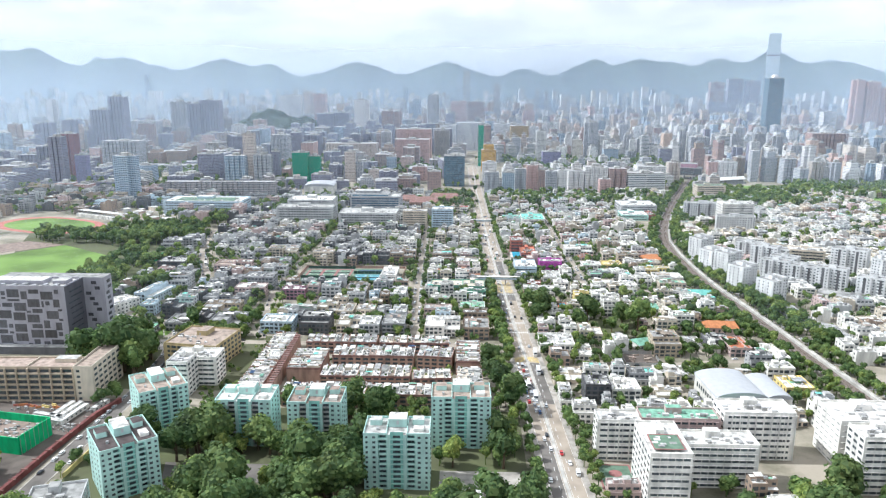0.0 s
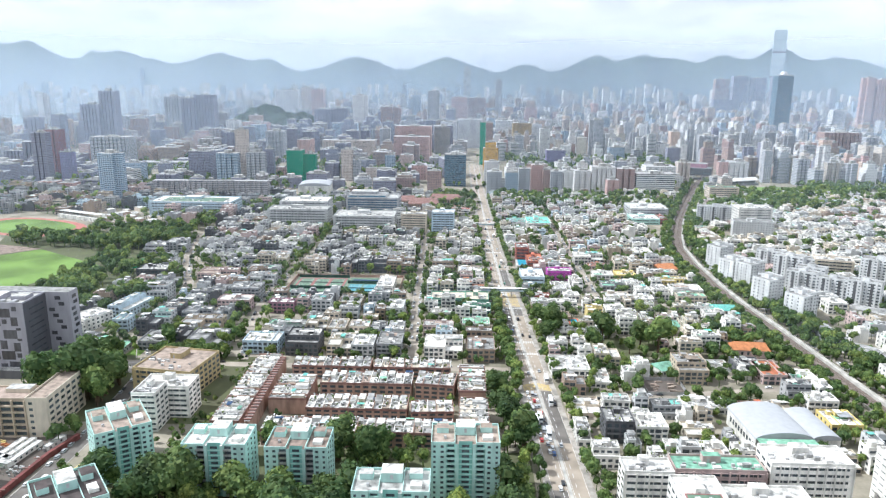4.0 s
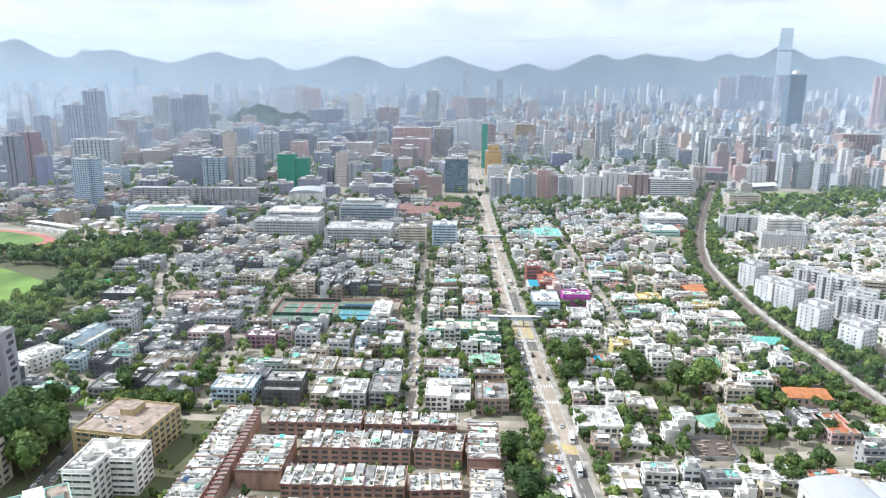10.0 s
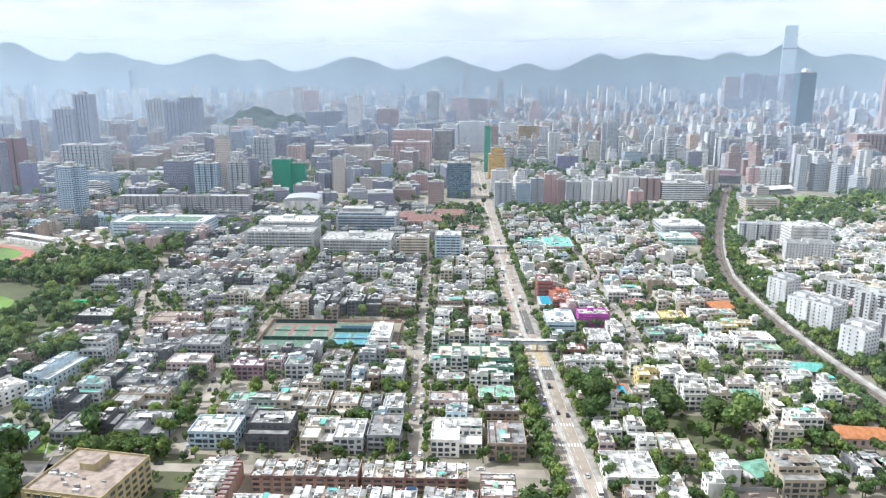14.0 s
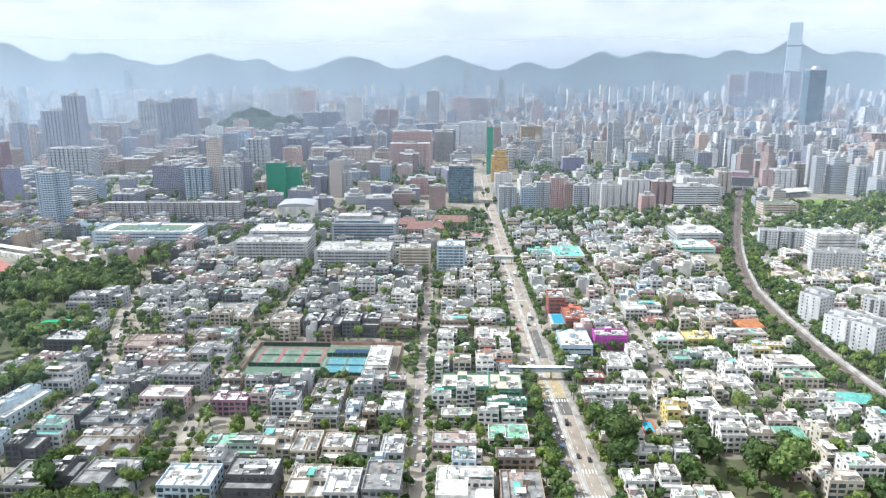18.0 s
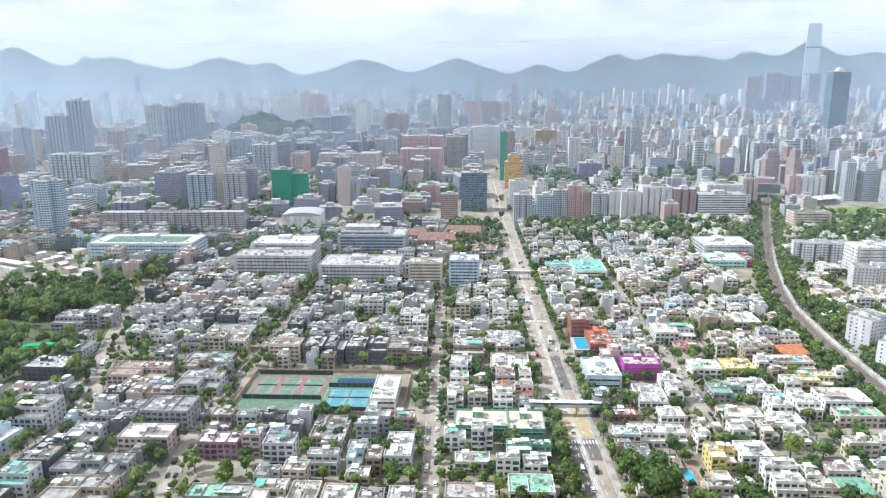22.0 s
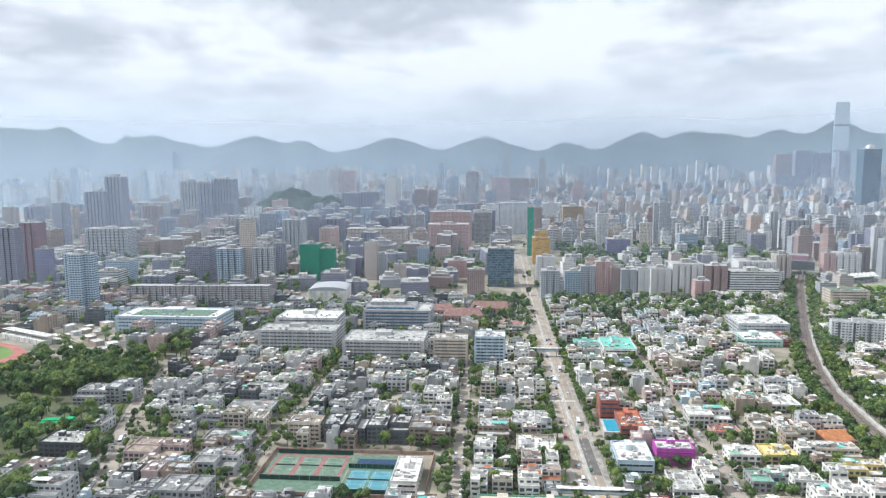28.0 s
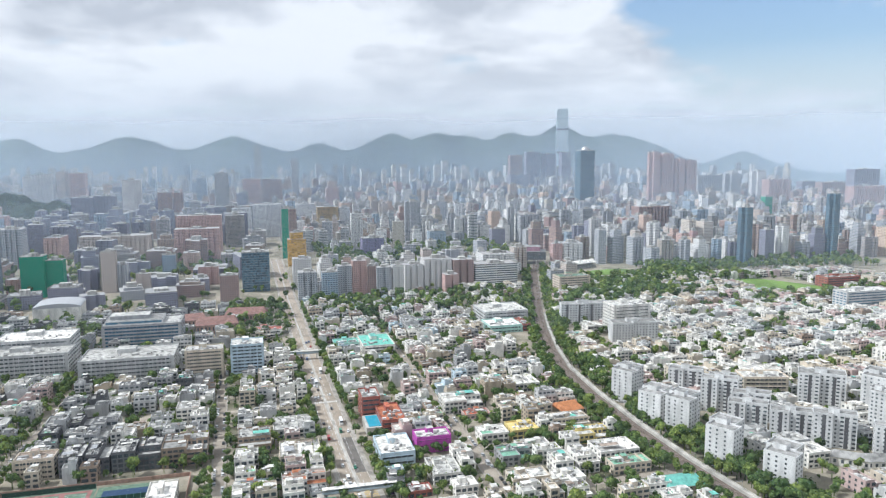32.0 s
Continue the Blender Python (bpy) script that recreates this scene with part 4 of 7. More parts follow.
    if q < 0.55:
        x0, y0 = r0.uniform(-hw + 0.4, -hw * 0.6 if style == 3 else 0), r0.uniform(low - 0.4, 0.5)
        cw, cd = r0.uniform(3, max(3.5, hw)), r0.uniform(2.5, max(3, hd * 0.7))
        b = Build().box(x0, x0 + cw, y0, y0 + cd, H + 2.4, H + 2.5, 0, bottom=True)
        for px, py in ((x0 + 0.1, y0 + 0.1), (x0 + cw - 0.1, y0 + 0.1), (x0 + 0.1, y0 + cd - 0.1), (x0 + cw - 0.1, y0 + cd - 0.1)):
            b.box(px - 0.07, px + 0.07, py - 0.07, py + 0.07, H, H + 2.4)
        out.append(("roof_canopy", b, [r0.choice((ROOF_T, ROOF_W, ROOF_W, ROOF_P, METAL, W_WHITE, ROOF, CLUTTER))]))
    if q > 0.3 and storeys > 1:
        x0 = -hw + w * 0.08
        for k in range(1, storeys - (1 if cut else 0)):
            b = Build().box(x0, x0 + w * 0.42, -hd - 1.3, -hd - 0.19, k * fh - 0.15, k * fh, 0, bottom=True)
            b.box(x0, x0 + w * 0.42, -hd - 1.3, -hd - 1.2, k * fh, k * fh + 0.9)
            out.append(("balcony", b, [wm]))
    return out, wins


WIN_MESH = {}


def window_part(parent, x0, x1, y0, y1, z0, z1, glass, name="window"):
    """One window as an object; alike sizes share a mesh."""
    key = (round(x1 - x0, 1), round(y1 - y0, 2), round(z1 - z0, 1), glass.name)
    if key not in WIN_MESH:
        WIN_MESH[key] = Build().box(-(x1 - x0) / 2, (x1 - x0) / 2, -(y1 - y0) / 2, (y1 - y0) / 2, 0, z1 - z0, 0, bottom=True).mesh(name, [glass])
    ob = new(name, WIN_MESH[key])
    ob.parent = parent
    ob.location = ((x0 + x1) / 2, (y0 + y1) / 2, z0)
    return ob


NUMBER = ("one", "two", "three", "four", "five", "six", "seven", "eight", "nine", "ten")


def house(x, y, w, d, storeys, wall="white", roof=None, style=0, rot=0.0, detail=True, variant=0, near=False):
    """Places a house whose middle is (x, y); alike ones share their meshes."""
    take(x - w / 2, x + w / 2, y - d / 2, y + d / 2)
    key = (round(w), round(d), storeys, wall, style, variant, detail, roof.name if roof else "")
    m = pose(x, y, 0, 0, 0, rot)
    far = not near and (y > 800 or COUNT["house"] > 195 or x > 250)
    if (key, far) not in HOUSES:
        r0 = random.Random(str(key))
        # greyer walls take darker roofs, standing in for cloud shadow in the west
        HOUSES[key, far] = house_geometry(round(w), round(d), storeys, wall, roof or r0.choice((ROOF_D, ROOF_D, ROOF, ROOF_W) if wall in ("grey", "dark", "tan", "pale", "beige") else (ROOF_W, ROOF_W, ROOF_W, ROOF)), style, r0, detail)
    made = HOUSES[key, far]
    if far:
        parts, wins = made
        for _, b, mats in parts:
            FAR_HOUSES.add(b, mats, m)
        b = Build()
        for x0, x1, y0, y1, z0, z1, side in wins:
            if side == "front":
                b.quad((x0, y0, z0), (x1, y0, z0), (x1, y0, z1), (x0, y0, z1))
            elif side == "side":
                xs = x0 if x0 < 0 else x1
                b.quad((xs, y0, z0), (xs, y1, z0), (xs, y1, z1), (xs, y0, z1))
        FAR_HOUSES.add(b, [GLASS], m)
        return None
    COUNT["house"] += 1
    if not isinstance(made, tuple):
        return copy_thing(made, m)
    parts, wins = made
    ob = part(*parts[0])
    for name, b, mats in parts[1:]:
        p = part(name, b, mats, ob)
        if name == "roof_clutter":
            tagged(p, "air-conditioning boxes, tanks and crates on the roof", kind="stuff")
        elif name == "roof_garden":
            tagged(p, "potted green shrubs on the roof terrace", kind="stuff")
    rest = Build()
    for x0, x1, y0, y1, z0, z1, side in wins:
        if side == "front" and near and y < 590:
            window_part(ob, x0, x1, y0, y1, z0, z1, GLASS)
        else:
            rest.box(x0, x1, y0, y1, z0, z1, bottom=True)
    tagged(part("window_pane", rest, GLASS, ob), kind="stuff")
    tagged(ob, f"{HSAID[wall]} flat-roofed {NUMBER[min(storeys, 10) - 1]}-storey house with cluttered roof terrace", "house", group="villas of the garden quarter")
    ob.matrix_world = m
    if not near:
        HOUSES[key, far] = ob
    return ob


PALETTE = ["white"] * 12 + ["cream"] * 6 + ["pale"] * 4 + ["grey"] + ["tan"] + ["pink"] * 2 + ["blue"] + ["beige"]


def fill_block(x0, x1, y0, y1, seed, walls=PALETTE, lot=(15, 20), trees=0.16, tall=(2, 3, 3, 4), detail=True, right=None, left=None):
    """Rows of house lots between streets; lots already taken stay free, some hold trees."""
    r0 = random.Random(seed)
    y = y0
    while y < y1 - 9:
        dy = r0.uniform(*lot)
        x = x0 if left is None else left(y)
        while True:
            xe = x1 if right is None else min(x1, right(y))
            if x > xe - 9:
                break
            dx = r0.uniform(*lot)
            w, d = 2 * round((min(dx, xe - x) - r0.uniform(2.0, 4.0)) / 2), 2 * round((min(dy, y1 - y) - r0.uniform(2.0, 5.0)) / 2)
            cx, cy = x + min(dx, xe - x) / 2, y + dy / 2
            if w >= 7 and d >= 7 and clear(cx - w / 2, cx + w / 2, cy - d / 2, cy + d / 2, 0.4):
                if r0.random() < trees:
                    for _ in range(2):
                        tree(cx + r0.uniform(-w / 3, w / 3), cy + r0.uniform(-d / 3, d / 3), r0.uniform(0.7, 1.15))
                    take(cx - w / 2, cx + w / 2, cy - d / 2, cy + d / 2)
                else:
                    house(cx, cy, min(w, 18), min(d, 18), r0.choice(tall), r0.choice(walls), None, r0.randrange(4), r0.choice((0, 0, 180)) + r0.uniform(-2, 2), detail, r0.randrange(2))
                    for tx, ty in ((x + 0.4, y + 0.8), (x + dx / 2, y + 0.4), (x + 0.3, y + dy / 2)):
                        if r0.random() < 0.36:
                            tree(tx, ty, r0.uniform(0.45, 0.85))
            x += dx
        y += dy


# landmarks by hand
def place(ob, x, y, rot=0.0, z=0.0):
    ob.matrix_world = pose(x, y, z, 0, 0, rot)
    return ob


def teal_flats(x, y, w, d, floors, rot, label, top=None, pale=False):
    """Slab flats in pale teal tile: plain window bays, two recessed balcony bays and a narrow stair bay between them."""
    hw, hd, fh = w / 2, d / 2, 2.72
    H, rec = floors * fh, -hd + 2.4
    ob = part("apartment_block", Build().box(-hw, hw, rec, hd, 0, H, 0, 1), [W_TEAL, top or ROOF])
    for s in (-1, 1):
        part("window_bay", Build().box(min(s * hw, s * hw * 0.56), max(s * hw, s * hw * 0.56), -hd, rec - 0.004, 0, H, 0, 1), [W_TEAL, top or ROOF], ob)
        part("balcony_wall", Build().box(min(s * hw * 0.2, s * hw * 0.3), max(s * hw * 0.2, s * hw * 0.3), -hd + 0.3, rec - 0.004, 0, H, 0, 1), [W_TEAL, top or ROOF], ob)
    part("stair_bay", Build().box(-hw * 0.196, hw * 0.196, -hd + 1.1, rec - 0.004, 0, H + 1.2, 0, 1), [W_TEAL2, top or ROOF], ob)
    wall_in, rail_mt = (W_TEAL2, W_TEAL) if pale else (W_DARK, METAL)
    for s in (-1, 1):
        x0, x1 = sorted((s * hw * 0.302, s * hw * 0.556))
        part("balcony_recess", Build().box(x0, x1, rec - 0.12, rec - 0.006, 0.3, H - 0.4), wall_in, ob)
    for k in range(floors):
        z = k * fh
        for s in (-1, 1):
            for xc, ww in ((0.9, 0.55), (0.68, 0.75)):
                window_part(ob, s * hw * xc - ww, s * hw * xc + ww, -hd - 0.08, -hd, z + 0.95, z + 2.1, GLASS)
            for yc in (-0.55, 0.0, 0.55):
                x0, x1 = (hw, hw + 0.08) if s > 0 else (-hw - 0.08, -hw)
                window_part(ob, x0, x1, hd * yc - 0.7, hd * yc + 0.7, z + 0.95, z + 2.1, GLASS)
            x0, x1 = sorted((s * hw * 0.304, s * hw * 0.554))
            part("balcony", Build().box(x0, x1, -hd + 0.2, rec - 0.13, z - 0.08, z + 0.1, bottom=True).box(x0, x1, -hd + 0.2, -hd + 0.3, z + 0.1, z + 1.0), rail_mt, ob)
            window_part(ob, x0 + 0.5, x1 - 0.5, rec - 0.2, rec - 0.125, z + 0.3, z + 2.2, GLASS)
        window_part(ob, -hw * 0.11, hw * 0.11, -hd + 1.02, -hd + 1.1, z + 0.7, z + 2.0, GLASS)
        if k:
            part("storey_band", Build().box(-hw * 0.196, hw * 0.196, -hd + 0.75, -hd + 1.09, z - 0.2, z + 0.25, bottom=True), W_TEAL, ob)
    for s in (-1, 1):
        x0, x1 = sorted((s * hw, s * hw * 0.3))
        part("parapet", Build().ring(x0, x1, -hd, hd, H, H + 1.1, 0.3), W_TEAL, ob)
    lh = part("lift_house", Build().box(-hw * 0.28, hw * 0.28, -hd * 0.1, hd * 0.75, H + 0.02, H + 4.4, 0, 1), [W_TEAL, ROOF_W], ob)
    part("door", Build().box(-0.6, 0.6, -hd * 0.1 - 0.06, -hd * 0.1, H + 1.5, H + 3.6), METAL, lh)
    part("stair_hut", Build().box(-hw * 0.85, -hw * 0.5, hd * 0.1, hd * 0.6, H, H + 2.8, 0, 1), [W_TEAL, top or ROOF], ob)
    part("stair_hut", Build().box(hw * 0.45, hw * 0.8, hd * 0.2, hd * 0.7, H, H + 2.8, 0, 1), [W_TEAL, top or ROOF], ob)
    part("water_tank", Build().box(hw * 0.5, hw * 0.8, -hd * 0.6, -hd * 0.2, H, H + 1.6, 0, 1), [W_WHITE, ROOF_W], ob)
    part("roof_vent", Build().cyl(-hw * 0.6, -hd * 0.4, 0.7, H, H + 1.3, 10), METAL, ob)
    c_, s_ = abs(math.cos(radians(rot))), abs(math.sin(radians(rot)))
    take(x - hw * c_ - hd * s_ * 0.8, x + hw * c_ + hd * s_ * 0.8, y - hw * s_ * 0.8 - hd * c_, y + hw * s_ * 0.8 + hd * c_)
    tagged(ob, label, "apartment block", group="teal flats by the park")
    return place(ob, x, y, rot)


teal_flats(-181, 393, 27, 31, 10, 35, "pale teal ten-storey flats with tan paved roof", ROOF_P, True)
teal_flats(-171, 327, 27, 30, 10, 38, "pale teal flats with dark brown roof screed", ROOF_K, True)
teal_flats(-122.5, 377, 31, 21, 10, 1, "pale teal ten-storey flats with white roof and dark balconies", ROOF_W)
teal_flats(-82.5, 376, 30, 21, 10, 1, "pale teal flats with brown roof and dark balconies", ROOF_B)
teal_flats(-33, 335.5, 33, 19, 11, 1, "pale teal flats with stained white roof near the road", None, True)
teal_flats(-1.5, 379, 33, 20, 11, 1, "pale teal eleven-storey flats with brownish roof", ROOF_P, True)


def banded(x0, x1, y0, y1, floors, fh, wall, roofm, label, glass=None, fins=0, name="school_block", category="building", rot=0.0, band=(0.9, 2.3)):
    """An institution: each storey a ribbon of glass between spandrels, thin sun slabs, parapet, plant on the roof."""
    cx, cy, hw, hd = (x0 + x1) / 2, (y0 + y1) / 2, (x1 - x0) / 2, (y1 - y0) / 2
    H = floors * fh
    ob = part(name, Build().box(-hw, hw, -hd, hd, 0, H, 0, 1), [wall, roofm])
    for k in range(floors):
        z = k * fh
        e, g0, g1 = min(3.0, hw * 0.12), z + band[0], z + band[1]
        wb = Build().box(-hw + e, hw - e, -hd - 0.06, -hd, g0, g1, bottom=True).box(-hw + e, hw - e, hd, hd + 0.06, g0, g1, bottom=True)
        n = max(2, int(hd / 2.6))
        for i in range(n):
            yc, yw = -hd + 2 * hd * (i + 0.5) / n, hd / n * 0.62
            for sx in (-1, 1):
                wb.box(min(sx * hw, sx * (hw + 0.06)), max(sx * hw, sx * (hw + 0.06)), yc - yw, yc + yw, g0, g1, bottom=True)
        tagged(part("window_band", wb, glass or GLASS, ob), kind="stuff")
        ml = Build()
        for i in range(1, max(2, int((hw - e) / 1.7))):
            x = -hw + e + 2 * (hw - e) * i / max(2, int((hw - e) / 1.7))
            ml.box(x - 0.14, x + 0.14, -hd - 0.1, -hd - 0.061, g0, g1)
        tagged(part("mullion", ml, wall, ob), kind="stuff")
        part("sun_slab", Build().box(-hw + e * 0.5, hw - e * 0.5, -hd - 0.5, -hd - 0.01, z + band[1] + 0.1, z + band[1] + 0.3, bottom=True), wall, ob)
    for i in range(fins + 1 if fins else 0):
        x = -hw + 2 * hw * i / fins
        part("pier", Build().box(x - 0.3, x + 0.3, -hd - 0.5, -hd - 0.02, 0, H, 0), wall, ob)
    part("parapet", Build().ring(-hw, hw, -hd, hd, H, H + 1.1, 0.35), wall, ob)
    r0 = random.Random(int(x0 * 3 + y0))
    lh = part("lift_house", Build().box(-hw * 0.3, hw * 0.1, hd * 0.1, hd * 0.7, H, H + 3.6, 0, 1), [wall, roofm], ob)
    part("door", Build().box(-hw * 0.2, -hw * 0.2 + 1.1, hd * 0.1 - 0.06, hd * 0.1, H, H + 2.1), METAL, lh)
    b = Build()
    for _ in range(14):
        x, y, e = r0.uniform(-hw + 2, hw - 2), r0.uniform(-hd * 0.8, hd * 0.05), r0.uniform(0.6, 1.8)
        b.box(x - e, x + e, y - e * 0.6, y + e * 0.6, H, H + r0.uniform(0.6, 2.0))
    tagged(part("roof_plant", b, CLUTTER, ob, "grey air-conditioning plant on the roof"), kind="stuff")
    take(x0, x1, y0, y1)
    tagged(ob, label, category)
    return place(ob, cx, cy, rot)


# grey cultural block: a panel-clad slab with rectangles of dark glass of many sizes, a dark recess and an end wing
blk = part("office_block", Build().box(-78, 0, 0, 26, 0, 50.4, 0, 1), [W_PANEL, ROOF])
part("side_cladding", Build().box(0.004, 0.5, 0.6, 26, 0, 50.8), W_SLATE, blk, "charcoal side cladding")
part("end_wing", Build().box(-64, 17, 26.02, 38, 0, 51.6, 0, 1), [W_PANEL, ROOF_D], blk)
part("parapet", Build().ring(-78, 0, 0, 26, 50.4, 51.8, 0.6), W_PANEL, blk)
part("plant_room", Build().box(-60, -20, 8, 20, 50.4, 53.6, 0, 1), [W_PANEL, ROOF_W], blk)
part("roof_hut", Build().box(-14, -4, 10, 20, 50.4, 53, 0, 1), [W_PANEL, ROOF], blk)
for i in range(9):
    part("roof_plant", Build().box(-74 + i * 8, -71 + i * 8, 3, 6 + i % 3, 50.4, 51.6 + 0.4 * (i % 2)), METAL, blk)
r1 = random.Random(8)
held = set()
for ww, hh, tries in ((6, 4, 120), (4, 5, 160), (3, 4, 160), (5, 2, 200), (6, 1, 160), (2, 4, 200), (2, 2, 400), (1, 3, 300), (2, 1, 500)):
    for _ in range(tries):
        i, j = r1.randrange(1, 51 - ww), r1.randrange(1, 33 - hh)
        if not any((p, q) in held for p in range(i - 1, i + ww + 1) for q in range(j - 1, j + hh + 1) if i <= p < i + ww or j <= q < j + hh):
            held.update((p, q) for p in range(i, i + ww) for q in range(j, j + hh))
            window_part(blk, -78 + i * 1.5 - 0.25, -78 + (i + ww) * 1.5 - 0.1, -0.1, -0.005, 1 + j * 1.5 - 0.25, 1 + (j + hh) * 1.5 - 0.1, GLASS_D)
for row in range(11):
    c = (row * 7) % 4
    window_part(blk, 2 + c * 2.4, 6 + c * 2.4, 25.9, 26.015, 3 + row * 4.3, 5.6 + row * 4.3, GLASS_D)
    window_part(blk, 17.005, 17.1, 28 + c, 33 + c, 3 + row * 4.3, 5.4 + row * 4.3, GLASS_D)
    window_part(blk, 0.505, 0.6, 4 + c, 20 + c, 3 + row * 4.2, 4.0 + row * 4.2, GLASS)
part("podium", Build().box(-80, 25, -6, -0.12, 0, 6, 0, 1), [W_DARK, ROOF], blk)
take(-378, -268, 494, 546)
tagged(place(blk, -297, 504, 0), "grey panel-clad block with scattered dark windows", "office building")

# beige college block with open galleries
col = part("college_block", Build().box(-34, 24, -8, 9, 0, 22.4, 0, 1), [W_BEIGE, ROOF_P])
part("end_wing", Build().box(24.02, 36, -8.6, 33, 0, 22.8, 0, 1), [W_CREAM, ROOF_P], col)
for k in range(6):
    # dark glass sheet on the wall stands in for the gallery's shade
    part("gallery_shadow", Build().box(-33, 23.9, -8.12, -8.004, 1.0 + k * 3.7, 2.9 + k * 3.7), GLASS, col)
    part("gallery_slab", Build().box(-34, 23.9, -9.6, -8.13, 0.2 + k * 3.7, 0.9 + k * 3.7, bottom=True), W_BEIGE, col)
    for j in range(6):
        window_part(col, 36, 36.1, -6 + j * 6.4, -2 + j * 6.4, 1.2 + k * 3.7, 2.8 + k * 3.7, GLASS)
    window_part(col, 26, 28, -8.7, -8.604, 1.2 + k * 3.7, 2.8 + k * 3.7, GLASS)
for i in range(9):
    part("pier", Build().box(-34 + i * 7.2, -33.3 + i * 7.2, -9.7, -8.13, 0, 22.4), W_BEIGE, col)
part("parapet", Build().ring(-34, 23.98, -8, 9, 22.4, 23.4, 0.4), W_BEIGE, col)
part("parapet", Build().ring(24.02, 36, -8.6, 33, 22.8, 23.9, 0.4), W_CREAM, col)
part("roof_wall", Build().box(-6, -5.6, -7.5, 8.5, 22.4, 23.5), W_CREAM, col)
part("stair_hut", Build().box(8, 22, 1, 8, 22.4, 25.0, 0, 1), [W_CREAM, ROOF], col)
take(-308, -235, 418, 464)
tagged(place(col, -272, 428, 2), "beige tiled college block with open galleries", "school")

banded(-212, -172, 477, 515, 5, 3.4, W_OCHRE, ROOF_P, "ochre five-storey block with deep window bands and stained roof", fins=8, name="school_block", category="school", rot=-9, band=(0.7, 2.5))
banded(-196, -166, 448, 466, 6, 3.2, W_WHITE, ROOF_W, "white stepped flats below the beige block", name="apartment_block", category="apartment block")
banded(-192, -178, 430, 447, 7, 3.3, W_WHITE, ROOF, "narrow white stair tower block", name="apartment_block", category="apartment block")


# red-brick terraces with crowded white roofs
def terrace(x0, x1, y0, y1, h, seed, rot=0.0):
    """A row of narrow brick houses, each with a roof level, hut and clutter of its own."""
    cx, cy, hw, hd = (x0 + x1) / 2, (y0 + y1) / 2, (x1 - x0) / 2, (y1 - y0) / 2
    ob = part("brick_terrace", Build().box(-hw, hw, -hd, hd, 0, h, 0, 1), [W_BRICK, ROOF])
    r0 = random.Random(seed)
    tall = hd > hw
    a, c = (hd, hw) if tall else (hw, hd)  # half length along the row, half depth

    def span(u0, u1, v0, v1, z0, z1, bld, mi=0, top=None, bottom=False):
        return bld.box(v0, v1, u0, u1, z0, z1, mi, top, bottom) if tall else bld.box(u0, u1, v0, v1, z0, z1, mi, top, bottom)

    n = max(3, round(2 * a / 5.2))
    bits, tubs = Build(), Build()
    for i in range(n):
        u0, u1 = -a + 2 * a * i / n, -a + 2 * a * (i + 1) / n
        um = (u0 + u1) / 2
        for z in (1.0, 4.0, 7.0):
            if z + 1.7 < h and not tall:
                window_part(ob, um - 1.7, um + 1.7, -hd - 0.08, -hd, z, z + 1.6, GLASS)
        lift = r0.choice((0.0, 0.0, 0.5, 0.9))
        mt = r0.choice((ROOF_W, ROOF_W, ROOF_W, ROOF, W_CREAM, ROOF_MIX, ROOF_P, ROOF_D))
        cut = r0.uniform(-0.3, 0.4) * c
        part("roof_terrace", span(u0 + 0.15, u1 - 0.15, -c + 0.4, cut, h, h + 0.15 + lift, Build()), mt, ob)
        part("upper_room", span(u0 + 0.15, u0 + (u1 - u0) * r0.uniform(0.5, 0.95), cut + 0.02, c - r0.uniform(0.4, c * 0.4), h, h + r0.uniform(1.2, 2.7), Build(), 0, 1), [r0.choice((W_WHITE, W_WHITE, W_CREAM, W_PALE)), r0.choice((ROOF_W, ROOF_W, ROOF, ROOF_D))], ob)
        part("party_wall", span(u1 - 0.16, u1 + 0.16, -c - 0.2, c + 0.1, h - 0.3, h + 1.2 + lift * 0.5, Build()), W_WHITE if r0.random() < 0.6 else W_BRICK, ob)
        for _ in range(int(c * 1.1)):
            u, v, e, f = r0.uniform(u0 + 0.7, u1 - 0.7), r0.uniform(-c + 0.9, c - 0.9), r0.uniform(0.2, 0.8), r0.uniform(0.2, 0.9)
            span(max(u - e, u0), min(u + e, u1), v - f, v + f, h, h + r0.uniform(0.5, 1.9) + lift, bits)
        for _ in range(2):
            u, v, e = r0.uniform(u0 + 0.6, u1 - 0.6), r0.uniform(-c + 0.7, c - 0.7), r0.uniform(0.2, 0.5)
            span(u - e, u + e, v - e, v + e, h, h + 0.9 + lift + e, tubs)
        if r0.random() < 0.3:
            v = r0.uniform(-c + 0.6, c - 3.4)
            part("roof_canopy", span(u0 + 0.3, u1 - 0.3, v, v + r0.uniform(1.6, 3.2), h + 2.4, h + 2.5, Build(), bottom=True), r0.choice((ROOF_T, ROOF_T, ROOF_W, W_BLUE, NAVY, ROOF_G)), ob)
    part("parapet", Build().ring(-hw - 0.1, hw + 0.1, -hd - 0.3, hd + 0.1, h - 0.7, h + 0.7, 0.3), RUST, ob)
    tagged(part("roof_clutter", bits, ROOF_MIX, ob, "white sheds, tanks and crates crowding the roofs"), kind="stuff")
    tagged(part("roof_garden", tubs, LEAF, ob, "green potted shrubs on the roofs"), kind="stuff")
    take(x0 - 2, x1 + 2, y0 - 2, y1 + 2)
    tagged(ob, "red-brick terraced houses with crowded whitish roof terraces", "terraced houses", group="brick terraces")
    return place(ob, cx, cy, rot)


